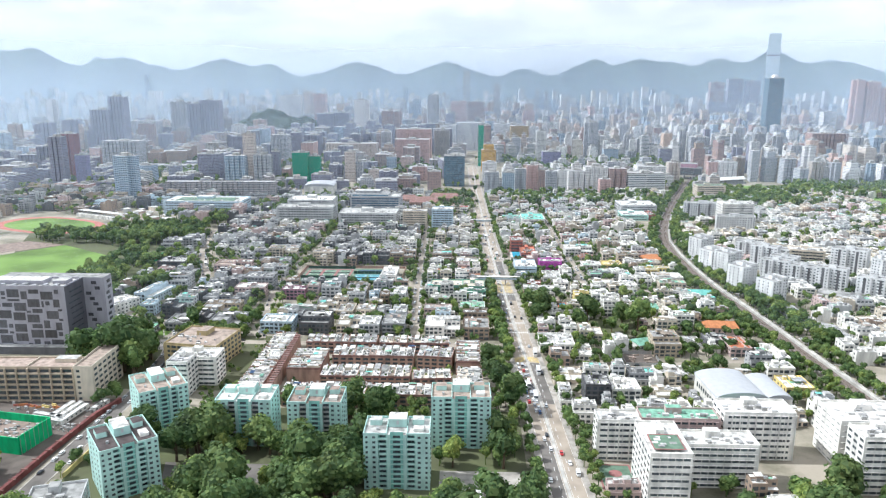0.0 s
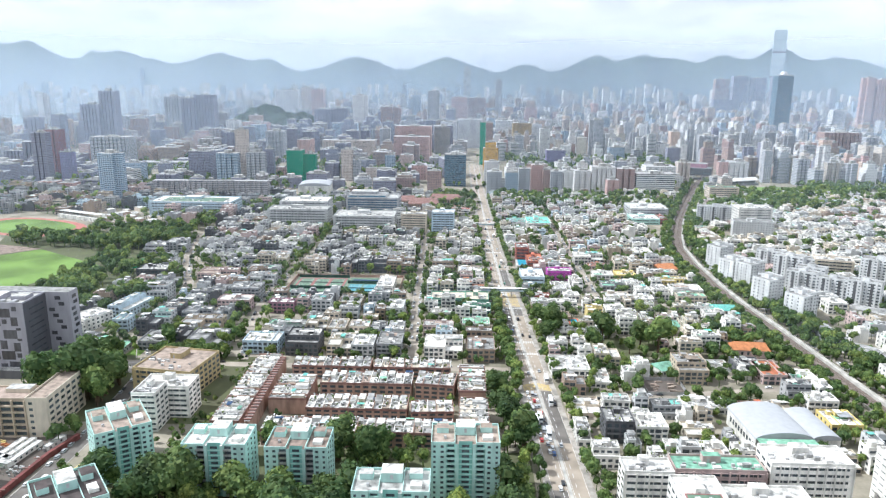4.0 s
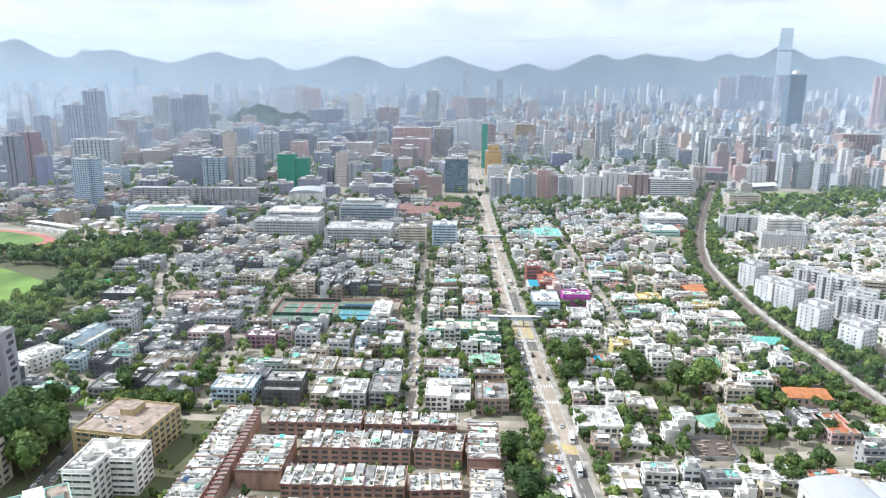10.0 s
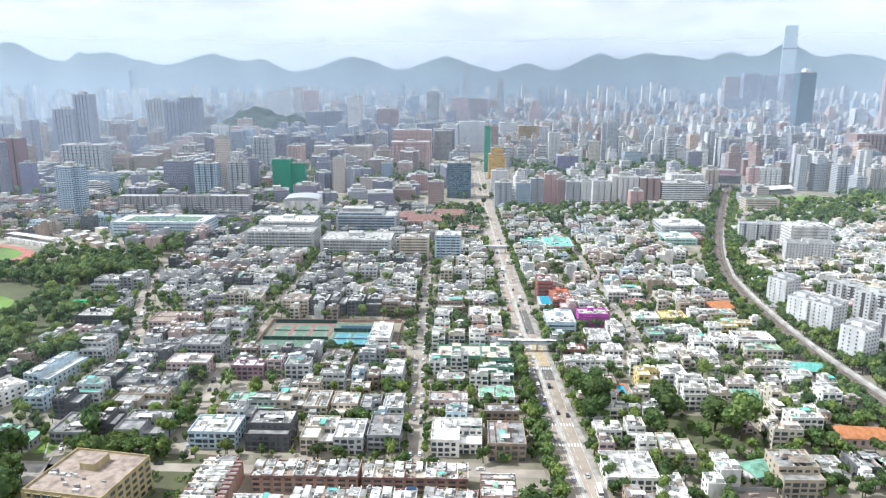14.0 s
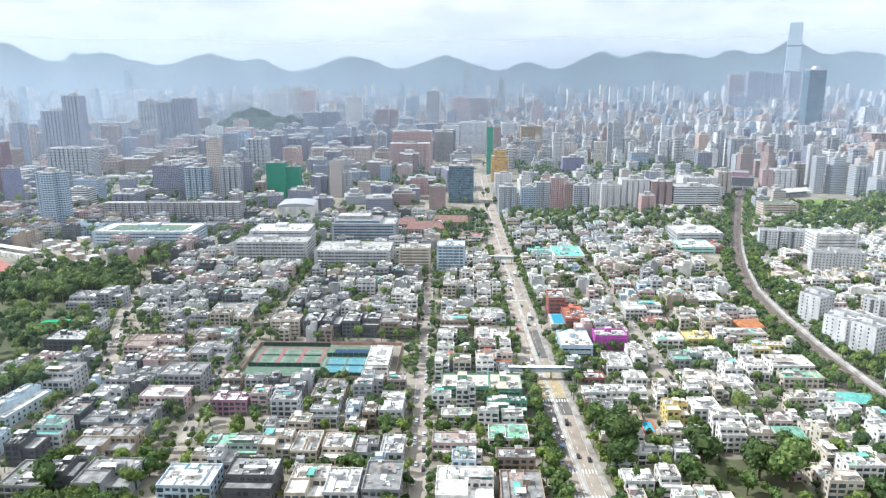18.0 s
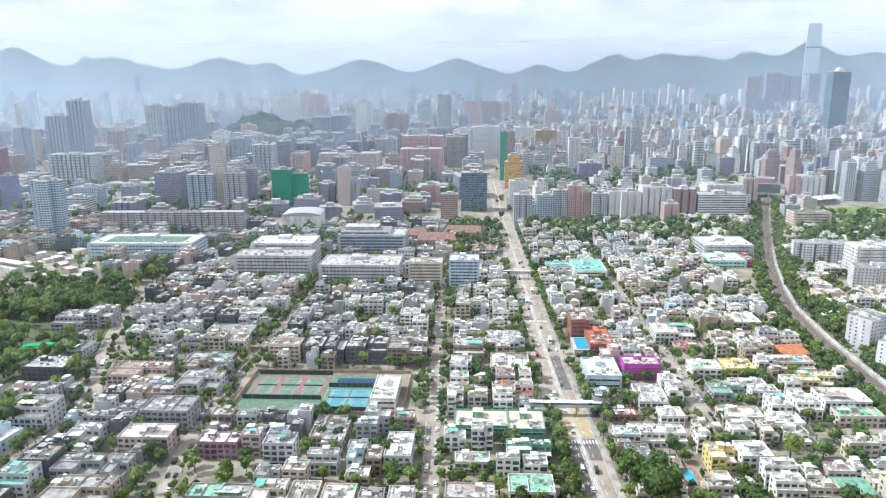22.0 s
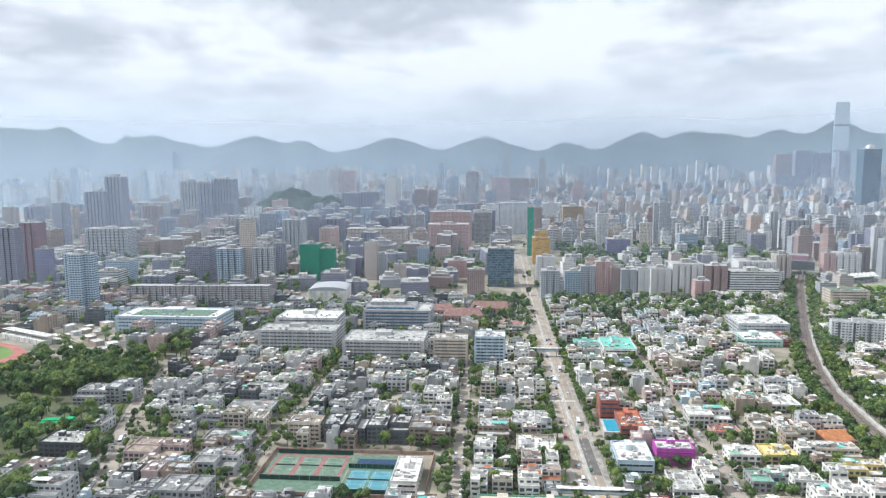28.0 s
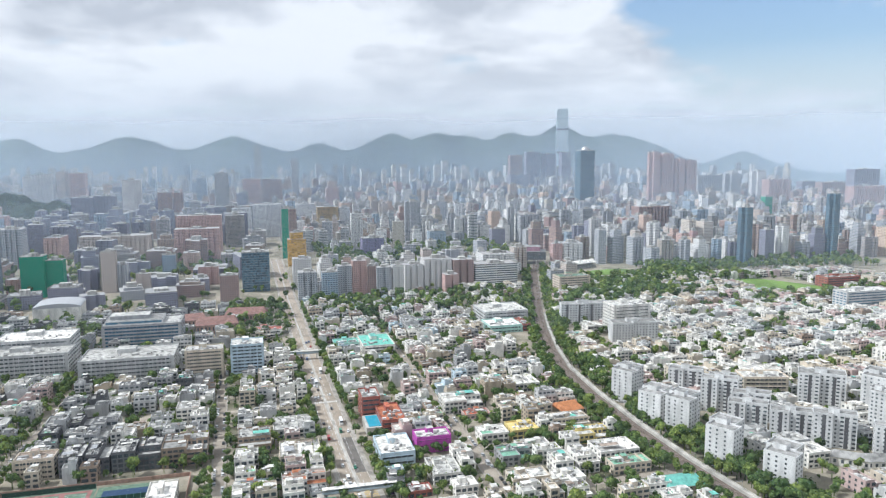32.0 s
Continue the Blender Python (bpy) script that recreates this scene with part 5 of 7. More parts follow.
terrace(-146, -129.5, 426, 526, 9.5, 1)
terrace(-119, -66, 509, 524, 9, 2)
terrace(-64, -12, 509, 523, 9, 3)
terrace(-94, -36, 480, 498, 10, 4)
terrace(-33, -8, 480, 499, 10, 5, -6)
terrace(-121, -98, 456, 490, 10, 6)
terrace(-96, -36, 446, 464, 9, 7)
terrace(-34, -9, 444, 459, 9, 8, 5)
terrace(-115, -9, 418, 434, 9, 9)
terrace(-6, 11, 472, 512, 10, 10)
terrace(-5, 12, 420, 462, 10, 11)
b = Build().box(-1.7, 1.7, -48, 48, 0, 10, 0, 1)
wk = part("covered_walkway", b, [W_BRICK, ROOF_D])
for i in range(24):
    part("roof_beam", Build().box(-2.2, 2.2, -47 + i * 4, -45.6 + i * 4, 10, 10.9), RUST, wk)
take(-132, -120, 424, 524)
tagged(place(wk, -126.5, 474, 2), "long red-brick walkway roof crossed by beams", "walkway")

# white school blocks by the road
banded(72, 95, 359, 372, 7, 3.3, W_WHITE, ROOF, "white and brown school wing with planted roof", fins=4)
banded(96, 138, 362, 376, 7, 3.3, W_PINK, ROOF_G, "brownish school wing with roof planting", fins=10)
banded(110, 148, 334, 350, 7, 3.3, W_WHITE, ROOF_W, "white school block with deep sun-shading slabs", fins=0)
banded(88, 108, 312, 346, 8, 3.7, W_WHITE, ROOF_W, "white school wing with roof playground", fins=0)
banded(140, 178, 363, 381, 8, 3.35, W_WHITE, ROOF_W, "white school block with regular window rows", fins=9)
pg = part("roof_playground", Build().box(91, 105, 316, 330, 30.75, 30.85), COURT_G)
part("court_border", Build().ring(90.4, 105.6, 315.4, 330.6, 30.75, 30.95, 0.6), COURT_R, pg)
tagged(pg, "green sports court on the white school roof", "sports court")
pc = part("playground", Build().box(72, 88, 326, 354, 0.0, 0.08), COURT_G)
part("court_circle", Build().cyl(80, 346, 3.5, 0.08, 0.1, 20), COURT_R, pc)
part("court_edge", Build().ring(71, 89, 325, 355, 0.0, 0.12, 1.0), COURT_R, pc)
tagged(pc, "green school court with red circles", "sports court")
banded(198, 240, 356, 382, 8, 3.3, W_WHITE, ROOF_W, "white windowless school block with blue glazed roof edge", fins=0, band=(1.2, 1.6))
banded(196, 222, 330, 346, 9, 3.4, W_WHITE, ROOF_W, "white office block with dark window bands", fins=0)


def vault_hall(x, y, w, d, eave, rise, rot, label):
    """A hall under a curved metal roof."""
    b, k = Build(), 14
    b.box(-w / 2, w / 2, -d / 2, d / 2, 0, eave)
    ob = part("sports_hall", b, W_WHITE)
    r = Build()
    for i in range(k):
        a0, a1 = math.pi * i / k, math.pi * (i + 1) / k
        x0, x1 = -w / 2 * 1.03 * math.cos(a0), -w / 2 * 1.03 * math.cos(a1)
        z0, z1 = eave + rise * math.sin(a0), eave + rise * math.sin(a1)
        r.quad((x0, -d / 2 - 0.6, z0), (x1, -d / 2 - 0.6, z1), (x1, d / 2 + 0.6, z1), (x0, d / 2 + 0.6, z0))
        r.quad((x0, -d / 2 - 0.6, z0), (x0, -d / 2 - 0.6, eave), (x1, -d / 2 - 0.6, eave), (x1, -d / 2 - 0.6, z1))
        r.quad((x0, d / 2 + 0.6, eave), (x0, d / 2 + 0.6, z0), (x1, d / 2 + 0.6, z1), (x1, d / 2 + 0.6, eave))
    part("vault_roof", r, ROOF_V, ob, "pale grey curved metal roof")
    for i in range(9):
        window_part(ob, -w / 2 - 0.1, -w / 2, -d / 2 + 2 + i * (d - 5) / 9, -d / 2 + 2 + i * (d - 5) / 9 + 2, eave * 0.4, eave * 0.7, GLASS)
    take(x - w / 2 - 2, x + w / 2 + 2, y - d / 2 - 2, y + d / 2 + 2)
    tagged(ob, label, "sports hall")
    return place(ob, x, y, rot)


vault_hall(170.5, 439, 31, 38, 10, 4, 3, "white sports hall under a curved metal roof")
vault_hall(195.5, 441, 16, 34, 8, 3, 3, "lower hall with curved metal roof beside the larger one")
part("canopy", Build().box(156, 187, 410, 418.5, 10.6, 10.9, bottom=True).box(156.2, 156.6, 410.2, 410.6, 0, 10.6).box(186.4, 186.8, 410.2, 410.6, 0, 10.6), ROOF_G)
tagged(bpy.data.objects["canopy"], "green ribbed canopy in front of the sports hall", "canopy")

# tennis club
take(-178, -62, 699, 768)
tc_ = part("tennis_club_ground", Build().box(-172, -120, 702, 760, 0, 0.1).box(-119, -88, 702, 760, 0, 0.1), COURT_G)
tagged(tc_, "walled club ground with green, red and blue tennis courts", "tennis court")
part("red_surround", Build().box(-170, -122, 722, 758, 0.1, 0.13), COURT_R, tc_)
for xc, yc, mt in ((-161.5, 741, COURT_G), (-146, 741, COURT_G), (-130.5, 741, COURT_G), (-110.5, 723, COURT_B), (-96.5, 723, COURT_B)):
    part("court", Build().box(xc - 6.2, xc + 6.2, yc - 14, yc + 14, 0.13, 0.16), mt, tc_)
    ln = Build()
    for dx in (-5.48, -4.11, 4.11, 5.48):
        ln.box(xc + dx - 0.06, xc + dx + 0.06, yc - 11.9, yc + 11.9, 0.16, 0.17)
    for dy in (-11.9, -6.4, 6.4, 11.9):
        ln.box(xc - 5.48, xc + 5.48, yc + dy - 0.06, yc + dy + 0.06, 0.16, 0.17)
    part("line_marking", ln, LINE, tc_)
    part("tennis_net", Build().box(xc - 6.4, xc + 6.4, yc - 0.04, yc + 0.04, 0.16, 1.05), W_DARK, tc_)
for fx0, fx1, fy0, fy1 in ((-172, -120.6, 720, 760), (-119.4, -88.5, 705, 739.5)):
    for i in range(9):
        for yy in (fy0, fy1):
            part("fence_post", Build().cyl(fx0 + (fx1 - fx0) * i / 8, yy, 0.09, 0, 3.6, 6), W_GREEN, tc_)
for fx0, fx1, fy in ((-172, -120.6, 720), (-119.4, -88.5, 739.5), (-172, -120.6, 759.5), (-119.4, -88.5, 704)):
    part("windscreen", Build().box(fx0, fx1, fy, fy + 0.06, 0.2, 3.2), FENCE, tc_, "dark green windscreen mesh")
part("boundary_wall", Build().ring(-175, -66, 699.5, 764, 0, 2.4, 0.4), W_BRICK, tc_, "red-brick boundary wall")
pl = part("practice_court", Build().box(-115.5, -90, 741, 754, 0.1, 0.3), NAVY)
tagged(pl, "dark blue covered practice court beside the tennis courts", "practice court")
banded(-87, -71, 706, 742, 2, 3.6, W_WHITE, ROOF_W, "long white clubhouse with flat roof", name="clubhouse", category="clubhouse")
for i, w in enumerate(("dark", "dark", "dark", "dark")):
    house(-139 + i * 15.4, 791, 14, 22, 4, w, ROOF, (0, 3, 0, 1)[i], near=True, variant=i)
banded(-172, -149, 782, 796, 4, 3.2, W_CREAM, ROOF_P, "cream four-storey flats with pale brown roof", fins=6, name="apartment_block", category="apartment block")
banded(-84, -60, 779, 793, 3, 3.3, W_TAN, ROOF_W, "tan brick low flats with white roof", fins=5, name="apartment_block", category="apartment block")

# green-trimmed school, footbridge, magenta and red blocks near the crossing
banded(-34, -3, 673, 694, 2, 3.4, W_GREEN, W_CREAM, "green-walled low school with cream flat roof", name="kindergarten", category="school")
banded(-3, 18, 669, 694, 2, 3.6, W_GREEN, W_CREAM, "green-walled school wing with cream flat roof", name="kindergarten", category="school")
banded(79, 103, 758, 773, 3, 3.5, W_MAGENTA, ROOF_W, "bright magenta school block with white roof", name="kindergarten", category="school", band=(1.6, 2.0))
banded(52, 75, 744, 776, 2, 4.0, W_BLUE, ROOF_W, "white-roofed hall with pale blue walls", name="hall", category="hall")
banded(52, 66, 829, 852, 5, 3.5, W_RED, ROOF, "brick-red office tower beside the main road", name="office_block", category="office building")
banded(62, 79, 796, 832, 3, 3.5, W_RED, ROOF_R, "brick-red low wing with roof terrace", name="office_block", category="office building")
pr = part("roof_pool", Build().box(53, 62, 800, 822, 6.0, 6.4), POOL)
part("pool_deck", Build().box(51, 63.5, 798, 824, 0, 6.0), CONCRETE, pr)
take(50, 64, 797, 825)
tagged(pr, "bright blue pool deck beside the brick-red wing", "pool")
def footbridge(x0, x1, y, label):
    """A covered deck on columns with a stair tower at each end."""
    fb = part("footbridge", Build().box(x0, x1, y - 1.6, y + 1.6, 5.4, 6.0, bottom=True), CONCRETE)
    part("roof", Build().box(x0, x1, y - 2.0, y + 2.0, 8.6, 8.8, bottom=True), ROOF_W, fb, "white flat canopy")
    for i in range(4):
        x = x0 + 1 + (x1 - x0 - 2) * i / 3
        part("column", Build().cyl(x, y, 0.5, 0, 5.4, 8), CONCRETE, fb)
        part("canopy_post", Build().box(x - 0.12, x + 0.12, y - 1.7, y - 1.5, 6.0, 8.6), METAL, fb)
    for yy in (y - 1.6, y + 1.5):
        part("railing", Build().box(x0, x1, yy, yy + 0.1, 6.0, 7.2), W_BLUE, fb)
    for x in (x0 - 3, x1 - 0.9):
        part("stair_tower", Build().box(x, x + 3.9, y - 5, y + 5, 0, 6.2), CONCRETE, fb)
    tagged(fb, label, "footbridge")


footbridge(11, 55, 704.0, "covered white footbridge across the main road")
footbridge(6, 46, 1012.0, "pale covered footbridge at the far junction")

# institutions at the end of the quarter
hosp = banded(-181, -103, 1098, 1140, 7, 3.6, W_GREY, ROOF, "grey banded hospital block with roof plant", name="hospital_block", category="hospital", glass=GLASS_B, band=(0.7, 2.6))
part("upper_storey", Build().box(-37, 20, -14, 18, 25.25, 29.4, 0, 1), [W_PALE, ROOF_D], hosp)
part("plant_storey", Build().box(-33, 6, -6, 14, 29.42, 33.4, 0, 1), [W_GREY, ROOF], hosp)
part("upper_glazing", Build().box(-36, 19, -14.1, -14.004, 26.4, 28.4), GLASS_B, hosp)
part("roof_frame", Build().ring(-38, 36, -19, 19, 26.5, 27.1, 0.5), W_PALE, hosp, "pale open roof frame")
# pale grey on the white colleges puts cloud shadow into their wall colour
banded(-178, -98, 980, 1024, 6, 3.5, W_PALE, ROOF, "long white college block with window rows", fins=22)
banded(-270, -190, 1000, 1030, 7, 3.6, W_PALE, ROOF, "white college block with stepped wings", fins=20)
banded(-262, -196, 1034, 1075, 8, 3.8, W_PALE, ROOF_W, "tall white college wing with flat roof", fins=16)
banded(-88, -55, 974, 994, 8, 3.2, W_CREAM, ROOF, "cream eight-storey flats with small windows", fins=9, name="apartment_block", category="apartment block")
banded(-48, -19, 971, 996, 9, 3.2, W_BLUE, ROOF_W, "pale banded nine-storey flats with balconies", fins=5, name="apartment_block", category="apartment block")
banded(-34, 2, 1113, 1132, 2, 3.8, W_WHITE, W_RED, "low school with red-edged roof", name="school_block", category="school")
cs = banded(-465, -345, 1076, 1128, 5, 4.0, W_BLUE, ROOF_W, "pale school round a courtyard with white roof rim", fins=30)
part("courtyard_roof", Build().box(-46, 46, -16, 16, 20.02, 20.3), COURT_G, cs, "dark green courtyard court")
banded(52, 78, 1034, 1054, 2, 3.5, W_TEAL, ROOF_T, "low sports building with turquoise roof", name="sports_building", category="sports hall")
banded(78, 110, 1004, 1052, 3, 3.4, W_WHITE, ROOF_T, "school with turquoise painted roofs", name="school_block", category="school")
banded(236, 290, 1100, 1148, 4, 3.8, W_PALE, ROOF_W, "pale school block with wide white roof", name="school_block", category="school", fins=12)
banded(230, 268, 1060, 1096, 2, 3.8, W_TEAL, ROOF_W, "low teal school wing with white roof", name="school_block", category="school", fins=8)
banded(270, 279, 1062, 1094, 2, 3.6, W_RED, ROOF_P, "narrow red school stair wing", name="school_block", category="school")
vault_hall(-262, 1272, 52, 46, 20, 5, 4, "white arena with curved roof at the city's edge")


def gable_hall(x, y, w, d, eave, rise, wall, roofm, label, rot=0.0):
    b = Build().box(-w / 2, w / 2, -d / 2, d / 2, 0, eave)
    ob = part("hall", b, wall)
    r, e = Build(), 0.6
    for s in (-1, 1):
        r.quad((-w / 2 - e, s * (d / 2 + e), eave - 0.2), (w / 2 + e, s * (d / 2 + e), eave - 0.2), (w / 2 - w * 0.08, 0, eave + rise), (-w / 2 + w * 0.08, 0, eave + rise))
        x0, x1 = s * (w / 2 + e), s * (w / 2 - w * 0.08)
        n = len(r.v)
        r.v += [(x0, -d / 2 - e, eave - 0.2), (x0, d / 2 + e, eave - 0.2), (x1, 0, eave + rise)]
        r.f.append((n, n + 1, n + 2))
        r.m.append(0)
    part("hipped_roof", r, roofm, ob)
    for i in range(max(2, int(w / 4))):
        xc = -w / 2 + w * (i + 0.5) / max(2, int(w / 4))
        window_part(ob, xc - 0.8, xc + 0.8, -d / 2 - 0.08, -d / 2, eave * 0.35, eave * 0.75, GLASS)
    take(x - w / 2, x + w / 2, y - d / 2, y + d / 2)
    tagged(ob, label, "hall")
    return place(ob, x, y, rot)


gable_hall(-70, 1158, 46, 26, 11, 7, W_BRICK, RUST, "red-brick school hall with steep red tiled roof", 4)
gable_hall(-38, 1210, 50, 22, 9, 7, W_BRICK, RUST, "red-brick school wing with red tiled roof", -4)
gable_hall(-100, 1195, 30, 22, 9, 6, W_BRICK, RUST, "small red-brick hall with red roof", 10)
gable_hall(209, 806, 19, 20, 5, 4, W_CREAM, W_ORANGE, "temple-like house with orange tiled hipped roof", 10)
gable_hall(209, 570, 26, 14, 6, 4, W_PINK, W_ORANGE, "pink house under an orange tiled roof", -5)
gable_hall(163, 622, 16, 14, 5, 3, W_WHITE, ROOF_G, "white villa with green hipped roof")
gable_hall(139, 533, 18, 14, 5, 3, W_WHITE, ROOF_G, "villa with green roof among trees", 20)
gable_hall(222, 668, 24, 16, 5, 3, W_CREAM, ROOF_T, "cream house with turquoise hipped roof by the railway")


gable_hall(364, 660, 28, 12, 6, 3, W_WHITE, ROOF_D, "low white house with dark green-grey hipped roof", -16)
gable_hall(345, 668, 22, 10, 6, 3, W_WHITE, ROOF_D, "white row house with dark hipped roof", -40)


# white slab flats along the railway and beyond
def slab_flats(x, y, w, d, floors, rot, dark=False, label="white nine-storey slab flats with small windows"):
    fh, hw, hd = 2.9, w / 2, d / 2
    H = floors * fh
    b = Build()
    b.box(-hw, -hw * 0.1, -hd, hd * 0.7, 0, H, 0, 1)
    b.box(-hw * 0.1, hw, -hd * 0.6, hd, 0, H + 0.4, 0, 1)
    ob = part("apartment_block", b, [W_FLAT, ROOF_D])
    for s, x0, x1, yf in ((0, -hw, -hw * 0.1, -hd), (1, -hw * 0.1, hw, -hd * 0.6)):
        n = max(2, int((x1 - x0) / 3.2))
        g = Build()
        for k in range(floors):
            for i in range(n):
                xc = x0 + (x1 - x0) * (i + 0.5) / n
                ww = 1.1 if dark and i % 2 else 0.62
                g.box(xc - ww, xc + ww, yf - 0.06, yf, k * fh + 0.9, k * fh + 2.1, 0, bottom=True)
        tagged(part("window_pane", g, GLASS, ob), kind="stuff")
    g = Build()
    for k in range(floors):
        for yc in (-0.5, 0.0, 0.4):
            g.box(-hw - 0.06, -hw, hd * yc - 0.6, hd * yc + 0.6, k * fh + 0.9, k * fh + 2.1)
    tagged(part("window_pane", g, GLASS, ob), kind="stuff")
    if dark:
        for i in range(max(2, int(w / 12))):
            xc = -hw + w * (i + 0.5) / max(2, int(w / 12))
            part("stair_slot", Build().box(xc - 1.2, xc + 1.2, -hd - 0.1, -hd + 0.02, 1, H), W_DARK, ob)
    part("parapet", Build().ring(-hw, -hw * 0.1, -hd, hd * 0.7, H, H + 1.0, 0.3), W_FLAT, ob)
    part("parapet", Build().ring(-hw * 0.1, hw, -hd * 0.6, hd, H + 0.4, H + 1.4, 0.3), W_FLAT, ob)
    part("lift_house", Build().box(-hw * 0.3, hw * 0.2, -hd * 0.2, hd * 0.5, H, H + 3.4, 0, 1), [W_FLAT, ROOF_D], ob)
    c_, s_ = abs(math.cos(radians(rot))), abs(math.sin(radians(rot)))
    ex, ey = (hw * c_ + hd * s_) * 0.85, (hw * s_ + hd * c_) * 0.85
    take(x - ex, x + ex, y - ey, y + ey)
    tagged(ob, label, "apartment block", group="white railway flats")
    return place(ob, x, y, rot)


for x, y, floors in ((271, 822, 10), (268, 774, 9), (276, 750, 10), (271, 694, 10), (284, 655, 9)):
    slab_flats(x, y, 25, 22, floors - 1, 29)
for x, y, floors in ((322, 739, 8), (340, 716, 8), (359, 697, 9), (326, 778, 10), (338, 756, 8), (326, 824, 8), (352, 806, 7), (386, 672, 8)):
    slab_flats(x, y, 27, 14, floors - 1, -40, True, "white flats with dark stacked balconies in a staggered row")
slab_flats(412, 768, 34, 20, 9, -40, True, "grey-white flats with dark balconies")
slab_flats(446, 748, 30, 20, 10, 28)
slab_flats(414, 714, 16, 14, 10, 28, label="slim brownish flats among white blocks")
banded(360, 396, 786, 806, 6, 3.2, W_CREAM, ROOF_W, "cream six-storey flats with window bands", name="apartment_block", category="apartment block", rot=-16)
slab_flats(356, 1084, 58, 18, 8, -14, True, "cream and white school block with green roof court")
slab_flats(370, 992, 50, 24, 7, -14, label="white stepped college block with large windows")
slab_flats(392, 1046, 40, 20, 8, -8)

# sports ground and park
b = Build()
b.quad((-640, 690, 0.1), (-440, 690, 0.1), (-396, 792, 0.1), (-500, 860, 0.1))
tagged(part("sports_field", b, GRASS), "mown green sports field beside the park", "sports field", kind="structure")
b = Build()
b.quad((-660, 790, 0.12), (-600, 770, 0.12), (-500, 862, 0.12), (-560, 880, 0.12))
tagged(part("running_strip", b, ROOF_B), "brownish running strip beside the field", "running track", kind="structure")


def oval(x, y, rx, ry, z, rot, k=40, r=1.0):
    c, s = math.cos(radians(rot)), math.sin(radians(rot))
    pts = []
    for i in range(k):
        a = 6.2832 * i / k
        ex, ey = rx * r * abs(math.cos(a)) ** 0.8 * (1 if math.cos(a) > 0 else -1), ry * r * abs(math.sin(a)) ** 0.8 * (1 if math.sin(a) > 0 else -1)
        pts.append((x + ex * c - ey * s, y + ex * s + ey * c))
    return Build().prism(pts, 0, z)


tk = part("running_track", oval(-592, 985, 85, 50, 0.12, -22), TRACK)
part("infield", oval(-592, 985, 85, 50, 0.16, -22, r=0.82), GRASS, tk)
tagged(tk, "red running track round a green infield", "running track", kind="structure")
st_ = part("grandstand", Build().box(-40, 40, -6, 6, 0, 5).box(-41, 41, -2, 9, 9, 9.5, bottom=True), [ROOF_W])
for i in range(6):
    part("post", Build().box(-38 + i * 15, -37.4 + i * 15, 5.5, 6, 5, 9), METAL, st_)
tagged(place(st_, -550, 1041, -24), "white-roofed grandstand beside the running track", "grandstand")
for x, y, rx, ry, rot in ((560, 1415, 48, 26, 10), (745, 1215, 120, 45, -62)):
    tagged(part("sports_field", oval(x, y, rx, ry, 0.15, rot), GRASS), "green sports pitch at the city's edge", "sports field", kind="structure")
    take(x - 60, x + 60, y - 60, y + 60)
b = Build()
b.quad((-218, 1178, 0.1), (-186, 1178, 0.1), (-186, 1235, 0.1), (-218, 1235, 0.1))
tagged(part("sports_field", b, COURT_G), "green school pitch between buildings", "sports field", kind="structure")

# railway station over the tracks, stadium stand under white tents, offices by the far pitch
stn = part("station", Build().box(-26, 26, -18, 22, 9, 24, 0, 1, bottom=True), [W_DARK, ROOF_D])
part("upper_deck", Build().box(-20, 16, -10, 20, 24, 32, 0, 1), [W_MAUVE, ROOF_D], stn, "brownish upper deck")
for x in (-25, -9, 9, 25):
    for y in (-17, 0, 20):
        part("column", Build().box(x - 0.9, x + 0.9, y - 0.9, y + 0.9, 0, 9), CONCRETE, stn)
part("window_band", Build().ring(-26.1, 26.1, -18.1, 22.1, 13, 15.5, 0.2), GLASS, stn)
take(430, 505, 1520, 1575)
tagged(place(stn, 470, 1548, -22), "dark railway station deck bridging the tracks", "station")
sd = part("stadium_stand", Build().box(-44, 44, -7, 7, 0, 4).box(-44, 44, 0, 7, 4, 8), ROOF_D)
for i in range(11):
    x = -40 + i * 8
    part("tent_roof", Build().prism([(x - 4, -9), (x + 4, -9), (x + 4, 9), (x - 4, 9)], 9.5, 14.5, grow=-0.8), W_WHITE, sd, "white peaked fabric roof")
    part("mast", Build().cyl(x, 8.5, 0.25, 0, 9.5, 6), METAL, sd)
take(465, 575, 1435, 1485)
tagged(place(sd, 520, 1462, 22), "stadium stand under a row of white tents", "stadium")
banded(700, 770, 1046, 1070, 7, 3.4, W_PALE, ROOF_W, "pale glazed office block beyond the villas", name="office_block", category="office building", glass=GLASS_B)
banded(800, 860, 1188, 1212, 4, 3.6, W_RED, ROOF_B, "low brown-red building beside the pitch", name="club_building", category="building")
banded(360, 404, 1016, 1044, 9, 3.6, W_WHITE, ROOF_W, "tall white college block with small windows", fins=0, band=(1.2, 2.0))
banded(398, 446, 1254, 1280, 7, 3.5, W_CREAM, COURT_G, "cream school with green and red roof courts", fins=12)
mk = random.Random(19)
